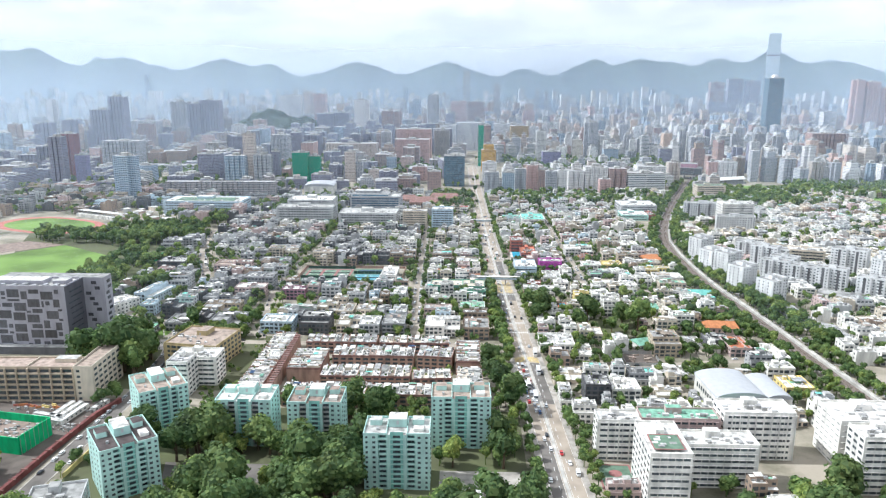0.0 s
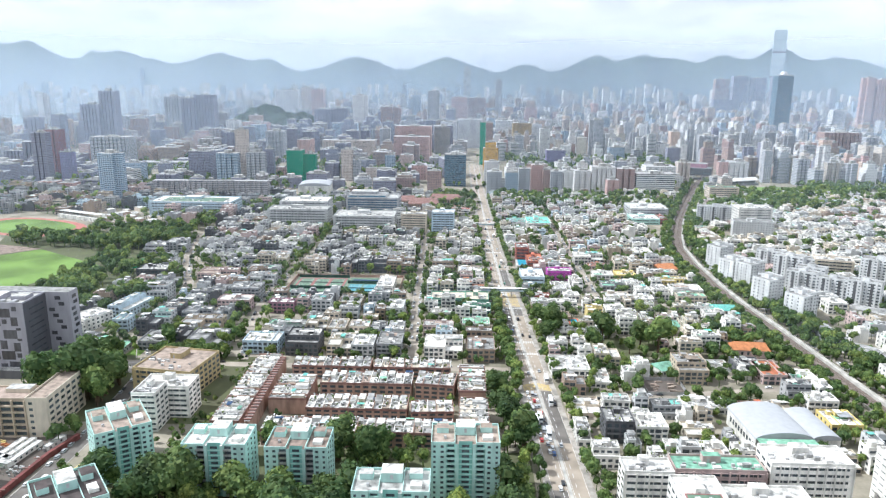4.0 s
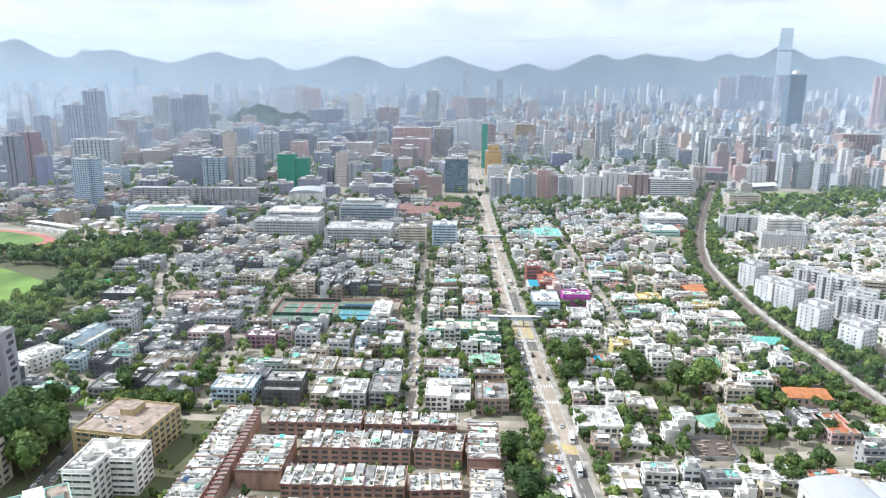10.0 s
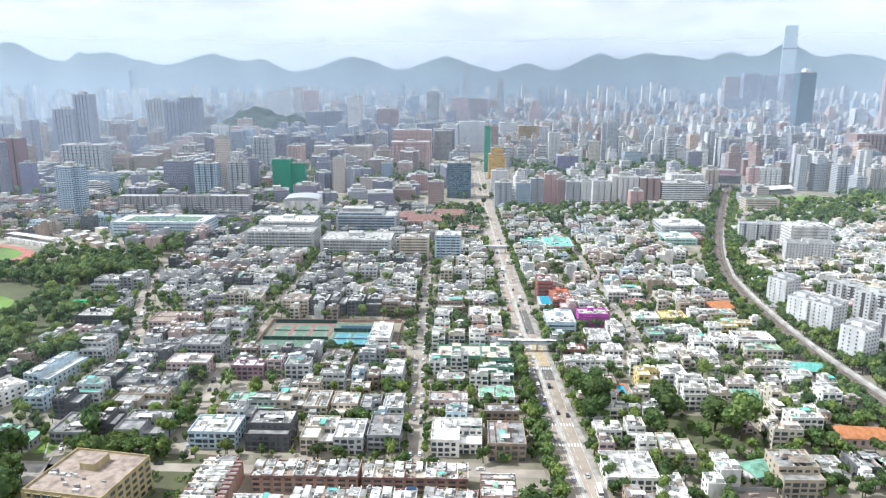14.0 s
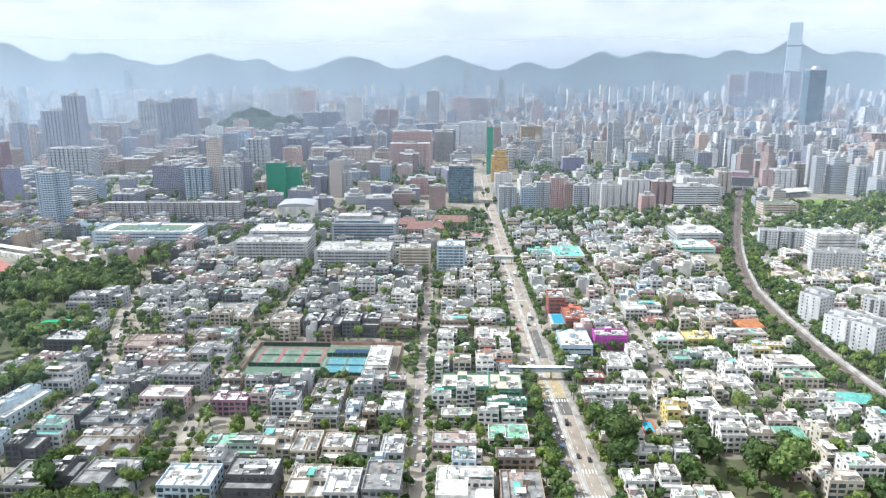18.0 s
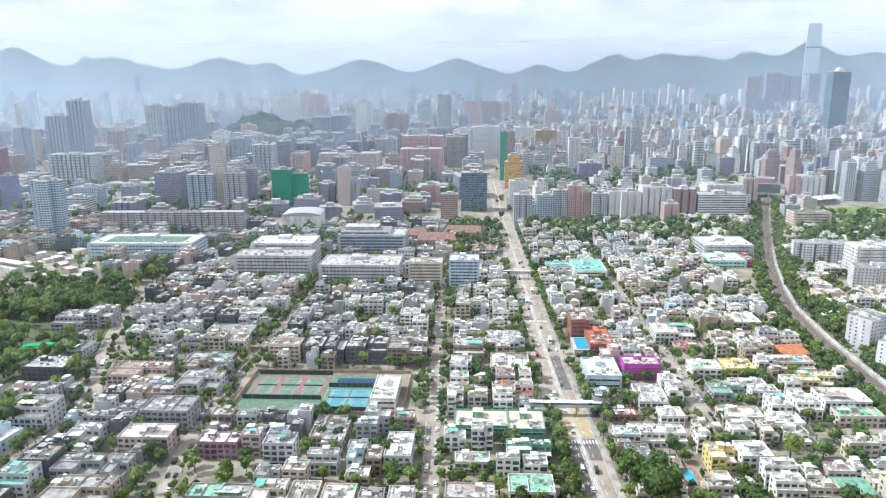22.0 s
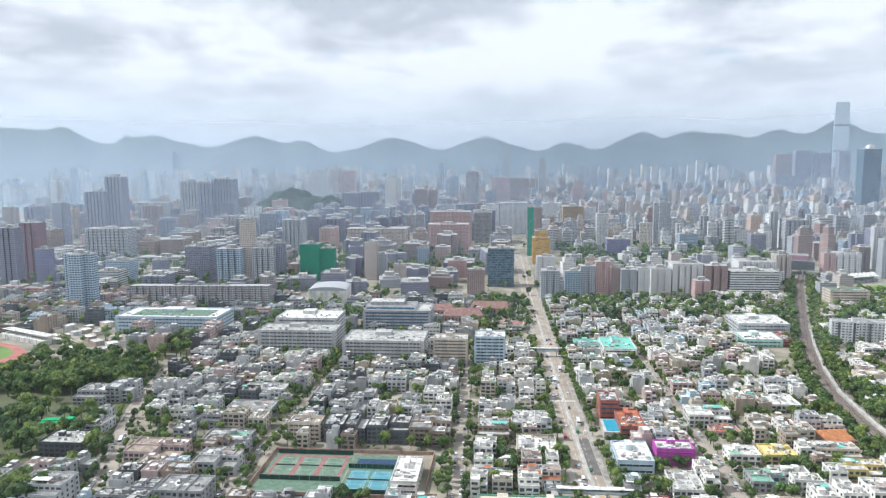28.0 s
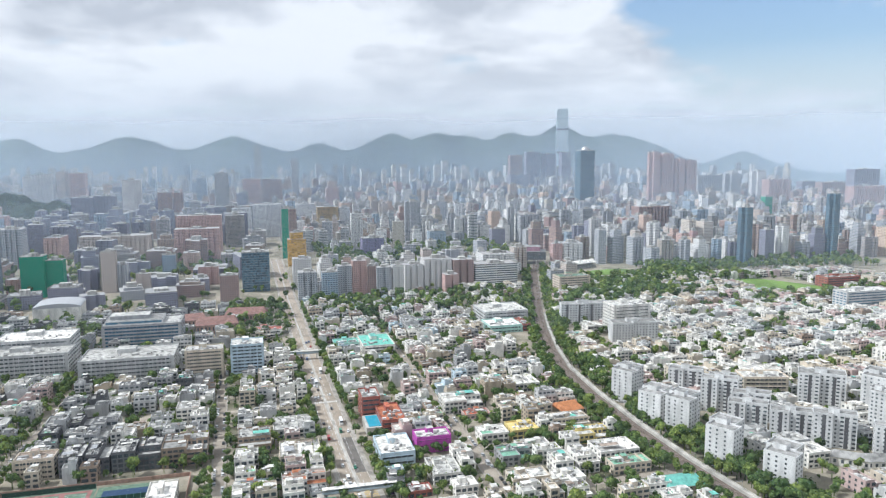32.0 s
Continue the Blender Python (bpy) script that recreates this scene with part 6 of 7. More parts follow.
for i in range(46):
    x, y = mk.uniform(-540, -432), mk.uniform(990, 1115)
    if abs((x + 485) + (y - 1050) * 0.75) < 38 and clear(x - 6, x + 6, y - 5, y + 5):
        w, d, h = mk.uniform(4, 8), mk.uniform(3, 6), mk.uniform(3, 6)
        c = part("market_shed", Build().box(-w, w, -d, d, 0, h, 0, 1), [mk.choice((W_CREAM, W_PALE, W_TAN)), mk.choice((ROOF_W, ROOF_W, ROOF_P, ROOF))])
        part("roof_edge", Build().ring(-w - 0.3, w + 0.3, -d - 0.3, d + 0.3, h, h + 0.3, 0.4), ROOF_W, c)
        take(x - w, x + w, y - d, y + d)
        tagged(place(c, x, y, -38 + mk.uniform(-6, 6)), "low shed with bleached white roof", "shed", group="low sheds by the park")

r1 = random.Random(77)
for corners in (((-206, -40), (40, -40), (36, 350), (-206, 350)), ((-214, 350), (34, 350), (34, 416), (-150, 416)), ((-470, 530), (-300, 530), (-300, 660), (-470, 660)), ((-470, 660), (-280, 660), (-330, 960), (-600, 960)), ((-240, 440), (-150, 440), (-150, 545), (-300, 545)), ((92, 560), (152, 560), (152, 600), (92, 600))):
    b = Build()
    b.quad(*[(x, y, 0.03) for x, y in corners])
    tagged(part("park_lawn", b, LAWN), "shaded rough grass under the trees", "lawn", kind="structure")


def wood(x0, x1, y0, y1, n, s=(1.0, 1.7), near=False):
    for _ in range(n):
        x, y = r1.uniform(x0, x1), r1.uniform(y0, y1)
        if clear(x - 3, x + 3, y - 3, y + 3):
            tree(x, y, r1.uniform(*s), near=near)


take(-376, -322, 818, 880)
take(-305, -280, 620, 668)
take(-326, -294, 580, 620)
take(-365, -340, 776, 803)
take(-334, -302, 716, 768)
take(-560, -405, 655, 850)
take(-690, -500, 925, 1060)
for x, y, s, k in ((103, 584, 2.1, 2), (95, 572, 1.5, 0), (131, 580, 1.9, 6), (142, 570, 1.5, 0), (147, 654, 1.4, 1), (120, 566, 1.3, 4)):
    tree(x, y, s, k, True)
    take(x - 5 * s, x + 5 * s, y - 4 * s, y + 4 * s)
wood(58, 70, 560, 640, 12, (0.7, 1.05), True)
wood(-420, -300, 530, 700, 130, (1.0, 1.6))
wood(-420, -285, 640, 780, 160, (1.0, 1.6))
wood(-440, -322, 770, 960, 230, (1.0, 1.6))
wood(-560, -330, 868, 935, 120, (1.0, 1.6))
wood(-500, -340, 930, 1060, 90, (1.0, 1.6))
wood(-470, -380, 560, 660, 60, (1.0, 1.6))
wood(-300, -215, 500, 545, 60)
wood(-276, -212, 446, 500, 60, (1.1, 1.5), True)
wood(-235, -205, 500, 530, 16, (1.0, 1.4))
wood(-200, -146, 524, 536, 22, (0.8, 1.1), True)
wood(150, 232, 288, 326, 22, (0.7, 1.1), True)
wood(-262, -236, 290, 338, 14, (0.9, 1.3), True)
wood(-205, -20, 245, 318, 70, (0.8, 1.2))
take(-151, -99, 329, 349)
wood(-152, -98, 349, 366, 22, (0.9, 1.25), True)
wood(-205, -150, 345, 378, 14, (0.8, 1.1), True)
wood(-120, -40, 396, 416, 20, (0.8, 1.1), True)
wood(-100, -52, 315, 362, 34, (0.8, 1.2), True)
wood(-150, -60, 290, 328, 26, (0.7, 1.1), True)
take(-12, 30, 310, 345)
wood(-14, 36, 250, 352, 44, (0.8, 1.2), True)
wood(17, 33, 360, 500, 44, (0.65, 1.0), True)
wood(-62, -20, 395, 414, 14, (0.8, 1.2), True)
wood(62, 72, 300, 420, 16, (0.6, 1.0), True)
wood(-40, 38, 250, 310, 30, (0.8, 1.2), True)
wood(70, 240, 474, 534, 60, (0.6, 1.0))
wood(-14, 36, 345, 362, 10, (0.8, 1.1), True)
wood(150, 232, 560, 610, 20, (0.8, 1.3))
for y in range(540, 930, 4):
    x = lerp_line(RAIL, y) + 11
    for k in (0, 7, 14, 21):
        if clear(x + k - 1, x + k + 4, y - 3, y + 3) and r1.random() < 0.85:
            far_tree(x + k + r1.uniform(-1, 3), y + r1.uniform(-2, 2), r1.uniform(0.8, 1.35), r1.randrange(8))
wood(-36, -6, 696, 720, 10, (0.8, 1.2), True)
wood(-66, -50, 640, 780, 16, (0.7, 1.1), True)
wood(-120, -75, 660, 704, 12, (0.7, 1.1), True)
wood(-30, 20, 730, 760, 10, (0.8, 1.3), True)
wood(-190, -180, 560, 590, 4, (0.9, 1.2), True)
wood(-240, -190, 576, 586, 8, (0.8, 1.1), True)
wood(420, 640, 1180, 1400, 170, (0.9, 1.5))
wood(360, 560, 1150, 1290, 110)
wood(440, 640, 1290, 1390, 90)
wood(620, 900, 1090, 1160, 50)
wood(560, 1050, 1335, 1450, 300)
wood(430, 560, 1190, 1320, 150)
wood(600, 760, 1280, 1420, 90)
wood(90, 480, 1480, 1900, 380, (1.3, 2.0))
wood(-330, -30, 1480, 1800, 190, (1.2, 1.9))
wood(-800, -330, 1300, 1900, 330, (1.2, 2.0))
wood(-60, 5, 1080, 1290, 60)
wood(40, 320, 1160, 1290, 180)
wood(-330, -186, 1080, 1290, 75)
wood(-800, -340, 1130, 1300, 135)

# works yard beside the left street: netted building shell, sheds, rubble, hoarding
ny = part("netted_building", Build().box(-0.3, 0.3, -24, 0, 0, 11, bottom=True).box(-46, -0.31, -0.3, 0.3, 0, 11).box(-26, -0.31, -24.3, -23.7, 0, 10).box(-26.6, -26, -44, -23.7, 0, 10), NET)
part("floor_slab", Build().box(-45, -0.4, -23.5, -0.4, 0, 6.5), ROOF_B, ny, "unfinished brown concrete deck")
bb = Build()
r1 = random.Random(4)
for i in range(90):
    x, y, e = r1.uniform(-44, -2), r1.uniform(-22, -2), r1.uniform(0.2, 1.3)
    bb.box(x - e, x + e, y - e * 0.5, y + e * 0.5, 6.5, 6.5 + r1.uniform(0.2, 1.4))
tagged(part("building_material", bb, ROOF_MIX, ny, "stacked boards and blocks"), kind="stuff")
for i in range(8):
    part("scaffold_post", Build().box(0.32, 0.5, -23.5 + i * 3.3, -23.3 + i * 3.3, 0, 12.2), METAL, ny)
tagged(place(ny, -238, 376, -10), "half-built block wrapped in bright green netting", "building site")
take(-290, -236, 320, 378)
yd = Build()
yd.quad((-300, 318, 0.04), (-225, 318, 0.04), (-222, 424, 0.04), (-300, 424, 0.04))
tagged(part("yard", yd, EARTH), "brown trodden earth of the works yard", "yard", kind="structure")
for x, y, l, rot in ((-250, 391, 24, 76), (-251, 396, 22, 76), (-238, 401, 22, -8), (-243, 403, 24, -8), (-248, 405, 20, -8), (-228, 412, 14, -10)):
    c = part("site_shed", Build().box(-1.6, 1.6, -l / 2, l / 2, 0, 2.8, 0, 1), [W_WHITE, ROOF_W])
    part("roof_edge", Build().ring(-1.8, 1.8, -l / 2 - 0.2, l / 2 + 0.2, 2.8, 3.0, 0.25), METAL, c)
    for k in range(int(l / 4)):
        part("window", Build().box(1.6, 1.66, -l / 2 + 1.2 + k * 4, -l / 2 + 2.6 + k * 4, 1.0, 2.1), GLASS, c)
    tagged(place(c, x, y, rot), "long white site shed in the works yard", "site shed", group="site sheds")
for i in range(16):
    mt = r1.choice((W_ORANGE, W_ORANGE, W_RED, W_YELLOW))
    c = part("barrier", Build().box(-1.6, 1.6, -0.3, 0.3, 0, 1.2).box(-1.6, 1.6, -0.7, 0.7, 0, 0.25), mt)
    tagged(place(c, -282 + i * 2.6, 411 + r1.uniform(-2, 3), r1.uniform(-30, 30)), "orange plastic barrier stacked in the yard", "barrier", group="orange barriers")
heap = Build()
for i in range(150):
    x, y, e = r1.uniform(-295, -228), r1.uniform(379, 390) if i % 3 else r1.uniform(398, 420), r1.uniform(0.2, 1.0)
    if clear(x - 1, x + 1, y - 1, y + 1):
        heap.box(x - e, x + e, y - e * 0.6, y + e * 0.6, 0.04, r1.uniform(0.4, 1.8))
tagged(part("building_material", heap, ROOF_MIX), "scattered pallets and boxes on the yard floor", "building material", kind="stuff")
fn = part("hoarding", strip([(-229, 250), (-228, 317), (-227, 354), (-224, 398), (-219, 420)], -1.0, 1.0, 3.2, Build(), 0, 3.2), HOARD)
for i in range(14):
    part("cap_beam", Build().box(-229.4 + (0 if i < 9 else 1.5), -225.6 + (0 if i < 9 else 1.5), 262 + i * 10, 262.5 + i * 10, 3.2, 3.6), RUST, fn)
tagged(fn, "dark red covered hoarding along the street", "hoarding")
wl = part("garden_wall", strip([(-206, 330), (-205, 372), (-198, 404)], -0.3, 0.3, 2.6, Build(), 0, 2.6), W_YELLOW)
tagged(wl, "low yellowish wall below the teal flats", "wall")
banded(-200, -176, 286, 304, 4, 3.2, W_PALE, ROOF_D, "low grey flats with dark roof terraces", name="apartment_block", category="apartment block", rot=18)
# playground paths in the park
b = Build()
for pts in (((-150, 330), (-100, 330), (-100, 348), (-150, 348)), ((-160, 348), (-154, 348), (-140, 300), (-146, 300)), ((-92, 318), (-88, 318), (-88, 366), (-92, 366))):
    b.quad(*[(x, y, 0.06) for x, y in pts])
tagged(part("path", b, PATCH), "paved playground and paths in the park", "path", kind="structure")
pg2 = part("play_tower", Build().box(-1, 1, -1, 1, 0, 2.2).prism([(-1.2, -1.2), (1.2, -1.2), (1.2, 1.2), (-1.2, 1.2)], 3.4, 4.6, grow=-0.9), W_RED)
part("slide", Build().prism([(1, -0.5), (4, -0.5), (4, 0.5), (1, 0.5)], 0.3, 1.2), W_YELLOW, pg2)
part("post", Build().box(-0.9, -0.8, -0.9, -0.8, 2.2, 3.4).box(0.8, 0.9, 0.8, 0.9, 2.2, 3.4), METAL, pg2)
tagged(place(pg2, -118, 336, 20), "small red and yellow playground tower with slide", "playground")
wood(-228, -208, 400, 436, 16, (0.8, 1.2), True)
wood(-210, -196, 300, 400, 10, (0.5, 0.8), True)

# bright yard of sand and paving by the road
b = Build()
b.quad((-12, 300, 0.07), (30, 300, 0.07), (30, 345, 0.07), (-12, 345, 0.07))
tagged(part("yard", b, PAVING), "sandy paved yard beside the teal flats", "yard", kind="structure")
hut = part("garden_shed", Build().box(-6, 6, -4, 4, 0, 3.2, 0, 1), [W_WHITE, ROOF_W])
part("roof_edge", Build().ring(-6.3, 6.3, -4.3, 4.3, 3.2, 3.4, 0.4), W_PALE, hut)
tagged(place(hut, 3, 318, 2), "low white shed beside the sandy yard", "shed")
tower(-1395, 2414, 37, 28, 137, "white", "cross")
tower(-946, 1955, 42, 31, 158, "dark", "bays")
tower(-987, 1943, 50, 36, 124, "dark", "bays")
tower(-1063, 1914, 37, 28, 98, "dark", "cross")
tower(-1062, 1810, 28, 21, 97, "dark", "bays")
tower(-789, 1411, 30, 23, 98, "red", "bays")
tower(-754, 1309, 25, 19, 100, "dark", "bays")
tower(-894, 2253, 52, 36, 137, "grey", "bays")
tower(-845, 2240, 40, 30, 132, "dark", "bays")
tower(-798, 2253, 60, 36, 143, "dark", "bays")
tower(-804, 1668, 89, 36, 64, "grey", "bays")
tower(-1037, 2318, 91, 36, 74, "grey", "bays")
tower(-1060, 2513, 37, 27, 68, "cream", "cross")
tower(-569, 1184, 39, 29, 79, "blue", "cross")
tower(-744, 1370, 22, 16, 60, "purple", "slab")
tower(-434, 1428, 22, 17, 99, "cream", "slab")
tower(-516, 1435, 42, 31, 58, "dark", "slab")
tower(-457, 1415, 40, 30, 57, "blue", "bays")
tower(-405, 1423, 35, 26, 58, "grey", "bays")
tower(-383, 1432, 16, 14, 63, "dark", "slab")
tower(-337, 1450, 31, 23, 60, "green", "slab")
tower(-311, 1459, 24, 18, 52, "green", "slab")
tower(-636, 2218, 75, 36, 65, "pink", "bays")
tower(-671, 2114, 38, 28, 75, "white", "bays")
tower(-458, 1766, 43, 32, 73, "grey", "bays")
tower(-642, 1414, 39, 29, 37, "blue", "slab")
tower(-622, 1344, 38, 29, 31, "band", "slab")
tower(-667, 1618, 104, 36, 14, "band", "slab")
tower(-718, 1261, 30, 22, 22, "pink", "bays")
tower(-689, 1266, 30, 22, 19, "pink", "bays")
tower(-742, 2910, 27, 20, 142, "white", "cross")
tower(-696, 2918, 59, 36, 147, "white", "bays")
tower(-638, 2914, 38, 28, 157, "cream", "cross")
tower(-590, 2908, 48, 36, 151, "pink", "bays")
tower(-382, 2618, 54, 36, 135, "white", "cross")
tower(-472, 2408, 53, 36, 96, "dark", "bays")
tower(-419, 2418, 53, 36, 99, "dark", "bays")
tower(-374, 2243, 77, 36, 63, "blue", "bays")
tower(-278, 2514, 39, 29, 101, "brown", "bays")
tower(-242, 2510, 25, 20, 99, "brown", "cross")
tower(-126, 2635, 41, 31, 152, "grey", "cross")
tower(-212, 3013, 34, 26, 128, "blue", "bays")
tower(-40, 3018, 65, 36, 122, "pink", "bays")
tower(31, 3018, 69, 36, 120, "brown", "bays")
tower(118, 3090, 26, 20, 188, "grey", "slab")
tower(230, 2816, 44, 33, 117, "pink", "step")
tower(-142, 1918, 91, 36, 78, "pink", "bays")
tower(-138, 1798, 84, 36, 61, "pink", "bays")
tower(-60, 2167, 46, 34, 74, "white", "bays")
tower(1, 2178, 70, 36, 82, "white", "bays")
tower(31, 1760, 13, 20, 98, "green", "slab")
tower(48, 1810, 16, 20, 94, "brown", "slab")
tower(47, 1652, 33, 24, 62, "gold", "step")
tower(146, 2103, 51, 36, 77, "tan", "bays")
tower(189, 2110, 26, 20, 74, "white", "bays")
tower(106, 2318, 50, 36, 71, "white", "bays")
tower(-26, 1415, 40, 30, 59, "glass", "slab", label="dark glass office block with stepped roof plant")
tower(-62, 1339, 25, 19, 37, "brown", "slab")
tower(-99, 1491, 30, 22, 29, "pink", "bays")
tower(-238, 1457, 21, 15, 61, "cream", "slab")
tower(-220, 1462, 14, 14, 41, "grey", "bays")
tower(-163, 1542, 20, 15, 43, "blue", "slab")
tower(-191, 1457, 20, 15, 27, "cream", "bays")
tower(-304, 1888, 132, 36, 43, "cream", "bays")
tower(-226, 2010, 28, 21, 64, "grey", "bays")
tower(44, 1320, 26, 20, 40, "grey", "bays")
tower(74, 1308, 22, 16, 40, "blue", "slab")
tower(97, 1327, 20, 15, 45, "grey", "bays")
tower(119, 1332, 20, 15, 51, "pink", "bays")
tower(135, 1325, 13, 14, 43, "brown", "slab")
tower(152, 1318, 21, 16, 42, "grey", "bays")
tower(173, 1319, 16, 14, 44, "white", "bays")
tower(194, 1695, 42, 31, 42, "purple", "slab")
tower(42, 1410, 28, 21, 47, "white", "bays")
tower(315, 1883, 35, 26, 99, "grey", "cross")
tower(353, 1813, 36, 27, 39, "blue", "slab")
tower(474, 1760, 29, 21, 44, "dark", "slab")
tower(200, 1340, 28, 21, 41, "white", "bays")
tower(238, 1350, 42, 31, 47, "white", "bays")
tower(276, 1341, 31, 23, 45, "brown", "bays")
tower(328, 1348, 67, 36, 36, "band", "slab")
tower(352, 1408, 54, 36, 43, "white", "bays")
tower(584, 1867, 46, 34, 65, "grey", "bays")
tower(518, 1649, 25, 19, 68, "brown", "step")
tower(683, 1928, 63, 36, 63, "band", "slab")
tower(591, 1718, 65, 36, 33, "brown", "slab")
tower(512, 1532, 19, 14, 38, "pink", "bays")
tower(544, 1541, 38, 28, 38, "white", "bays")
tower(619, 1567, 19, 14, 30, "white", "bays")
tower(633, 1549, 24, 18, 27, "brown", "bays")
tower(678, 1583, 35, 26, 36, "blue", "bays")
tower(734, 1615, 41, 30, 34, "pink", "bays")
tower(799, 1659, 25, 19, 36, "grey", "bays")
tower(745, 1963, 35, 26, 60, "white", "step")
tower(757, 1860, 25, 20, 45, "white", "step")
tower(805, 1811, 30, 23, 55, "pink", "bays")
tower(1231, 3718, 68, 36, 200, "brown", "bays")
tower(1220, 3618, 113, 36, 106, "dark", "bays")
tower(1338, 3768, 74, 36, 216, "dark", "bays")
tower(1424, 3762, 76, 36, 206, "dark", "cross")
tower(1496, 3718, 49, 36, 212, "dark", "bays")
tower(1260, 2613, 36, 27, 99, "white", "bays")
tower(1373, 2656, 45, 33, 208, "pink", "cross")
tower(1421, 2657, 45, 34, 202, "pink", "bays")
tower(1477, 2655, 41, 31, 183, "pink", "cross")
tower(1520, 2654, 39, 29, 177, "pink", "bays")
tower(1787, 2918, 132, 36, 114, "grey", "bays")
tower(1673, 2618, 68, 36, 128, "grey", "cross")
tower(1705, 2518, 58, 36, 138, "white", "cross")
tower(1621, 2318, 81, 36, 117, "pink", "bays")
tower(1342, 2010, 23, 20, 82, "green", "slab")
tower(825, 1414, 24, 22, 105, "glass", "cross")
tower(2172, 2818, 63, 36, 85, "dark", "slab")
tower(2030, 2518, 128, 36, 95, "brown", "bays")
tower(1040, 1445, 24, 21, 124, "glass", "cross")
tower(1992, 2348, 105, 36, 145, "dark", "bays")
tower(1917, 2258, 125, 36, 93, "pink", "bays")
tower(1305, 1918, 53, 36, 37, "grey", "bays")
tower(1000, 1811, 30, 22, 70, "blue", "bays")
tower(921, 1760, 27, 20, 73, "grey", "bays")
tower(1115, 1911, 29, 22, 68, "white", "bays")
tower(905, 1868, 89, 36, 76, "brown", "bays")
tower(1262, 2616, 44, 33, 100, "white", "bays")
tower(-1820, 4115, 28, 22, 234, "blue", "slab")
tower(-15, 4400, 40, 30, 259, "grey", "slab")
tower(1010, 4270, 38, 30, 170, "white", "slab")
tower(-421, 1213, 186, 16, 33, "old", "bays", 2.0, label="long weathered five-wing block of old flats")
tower(955, 2348, 46, 40, 212, "glass", "slab", label="dark glass skyscraper with round dome on its roof", name="skyscraper")

# tall glass tower by the harbour, tapering a little at the top
sk = part("skyscraper", Build().box(-33, 33, -28, 28, 0, 385).box(-31.5, 31.5, -26.5, 26.5, 385, 440).ring(-30, 30, -25, 25, 440, 456, 2.0), F_PALE)
part("sky_lobby_band", Build().ring(-33.5, 33.5, -28.5, 28.5, 210, 217, 1.0).ring(-33.5, 33.5, -28.5, 28.5, 338, 346, 1.0), F_DARK, sk)
take(1590, 1720, 4050, 4170)
tagged(place(sk, 1652, 4112, -20), "very tall pale glass skyscraper by the harbour", "skyscraper")
dome = Build()
for i in range(5):
    dome.cyl(955, 2348, 13 * math.cos(i * 0.3), 212 + 13 * math.sin(i * 0.3), 212 + 13 * math.sin((i + 1) * 0.3), 14, r1=13 * math.cos((i + 1) * 0.3))
part("roof_dome", dome, METAL)
bpy.data.objects["roof_dome"].parent = bpy.data.objects["skyscraper"]
bpy.data.objects["roof_dome"].matrix_parent_inverse = bpy.data.objects["skyscraper"].matrix_world.inverted()

# villas placed one by one; western ones greyed to paint in cloud shadow
house(-358, 855, 26, 26, 3, "grey", None, 1, near=True)
house(-337, 862, 20, 24, 4, "grey", None, 2, near=True)
house(-318, 754, 30, 22, 3, "dark", None, 0, near=True)
house(-309, 724, 24, 14, 1, "pale", None, 0, near=True)
house(-322, 793, 20, 20, 2, "pale", None, 0, near=True)
house(-287, 681, 28, 24, 4, "pale", None, 1, near=True)
house(-292, 644, 18, 40, 3, "blue", ROOF_W, 3, -9, near=True)
house(-310, 600, 20, 38, 3, "white", ROOF_W, 1, -24, near=True)
house(-249, 744, 36, 24, 3, "pink", ROOF_P, 2, near=True)
house(-212, 773, 32, 20, 2, "grey", None, 0, near=True)
house(-217, 831, 36, 26, 2, "pale", None, 0, near=True)
house(-221, 877, 36, 24, 2, "pale", None, 1, near=True)
house(-202, 730, 26, 22, 3, "pale", None, 2, near=True)
house(-203, 684, 28, 20, 4, "grey", None, 0, near=True)
house(-204, 656, 28, 16, 3, "pink", None, 0, near=True)
house(-236, 675, 30, 12, 3, "grey", ROOF_D, 1, near=True)
house(-240, 656, 16, 16, 3, "pale", None, 2, near=True)
house(-246, 625, 16, 16, 4, "dark", ROOF_D, 0, near=True)
house(-248, 607, 16, 16, 4, "pale", ROOF_T, 1, near=True)
house(-252, 590, 16, 15, 4, "dark", ROOF, 3, near=True)
house(-225, 622, 22, 16, 3, "grey", ROOF_D, 2, near=True)
house(-212, 598, 30, 22, 3, "beige", ROOF_D, 2, near=True)
house(-204, 621, 10, 18, 3, "grey", None, 2, near=True)
house(-161, 650, 22, 12, 3, "mauve", None, 0, near=True)
house(-124, 638, 16, 12, 5, "pale", None, 0, near=True)
house(-145, 601, 30, 16, 2, "grey", ROOF_G, 1, near=True)
house(-120, 600, 16, 18, 3, "cream", None, 2, near=True)
house(-104, 602, 14, 22, 2, "cream", None, 0, near=True)
house(-104, 671, 20, 26, 2, "beige", None, 0, near=True)
house(-101, 635, 16, 10, 3, "pale", None, 1, near=True)
house(-84, 637, 8, 14, 3, "blue", None, 2, near=True)
house(-74, 636, 8, 12, 3, "tan", None, 0, near=True)
house(-62, 646, 14, 26, 3, "pale", None, 0, near=True)
house(-87, 600, 16, 22, 2, "cream", None, 1, near=True)
house(-71, 599, 12, 18, 2, "grey", None, 2, near=True)
house(-57, 600, 12, 20, 2, "pale", None, 0, near=True)
house(-23, 639, 18, 10, 2, "white", None, 0, near=True)
house(-24, 605, 24, 18, 2, "pink", None, 1, near=True)
house(7, 647, 24, 12, 3, "green", ROOF_W, 2, near=True)
house(6, 615, 22, 16, 2, "white", ROOF_G, 0, near=True)
house(8, 586, 20, 10, 3, "tan", None, 0, near=True)
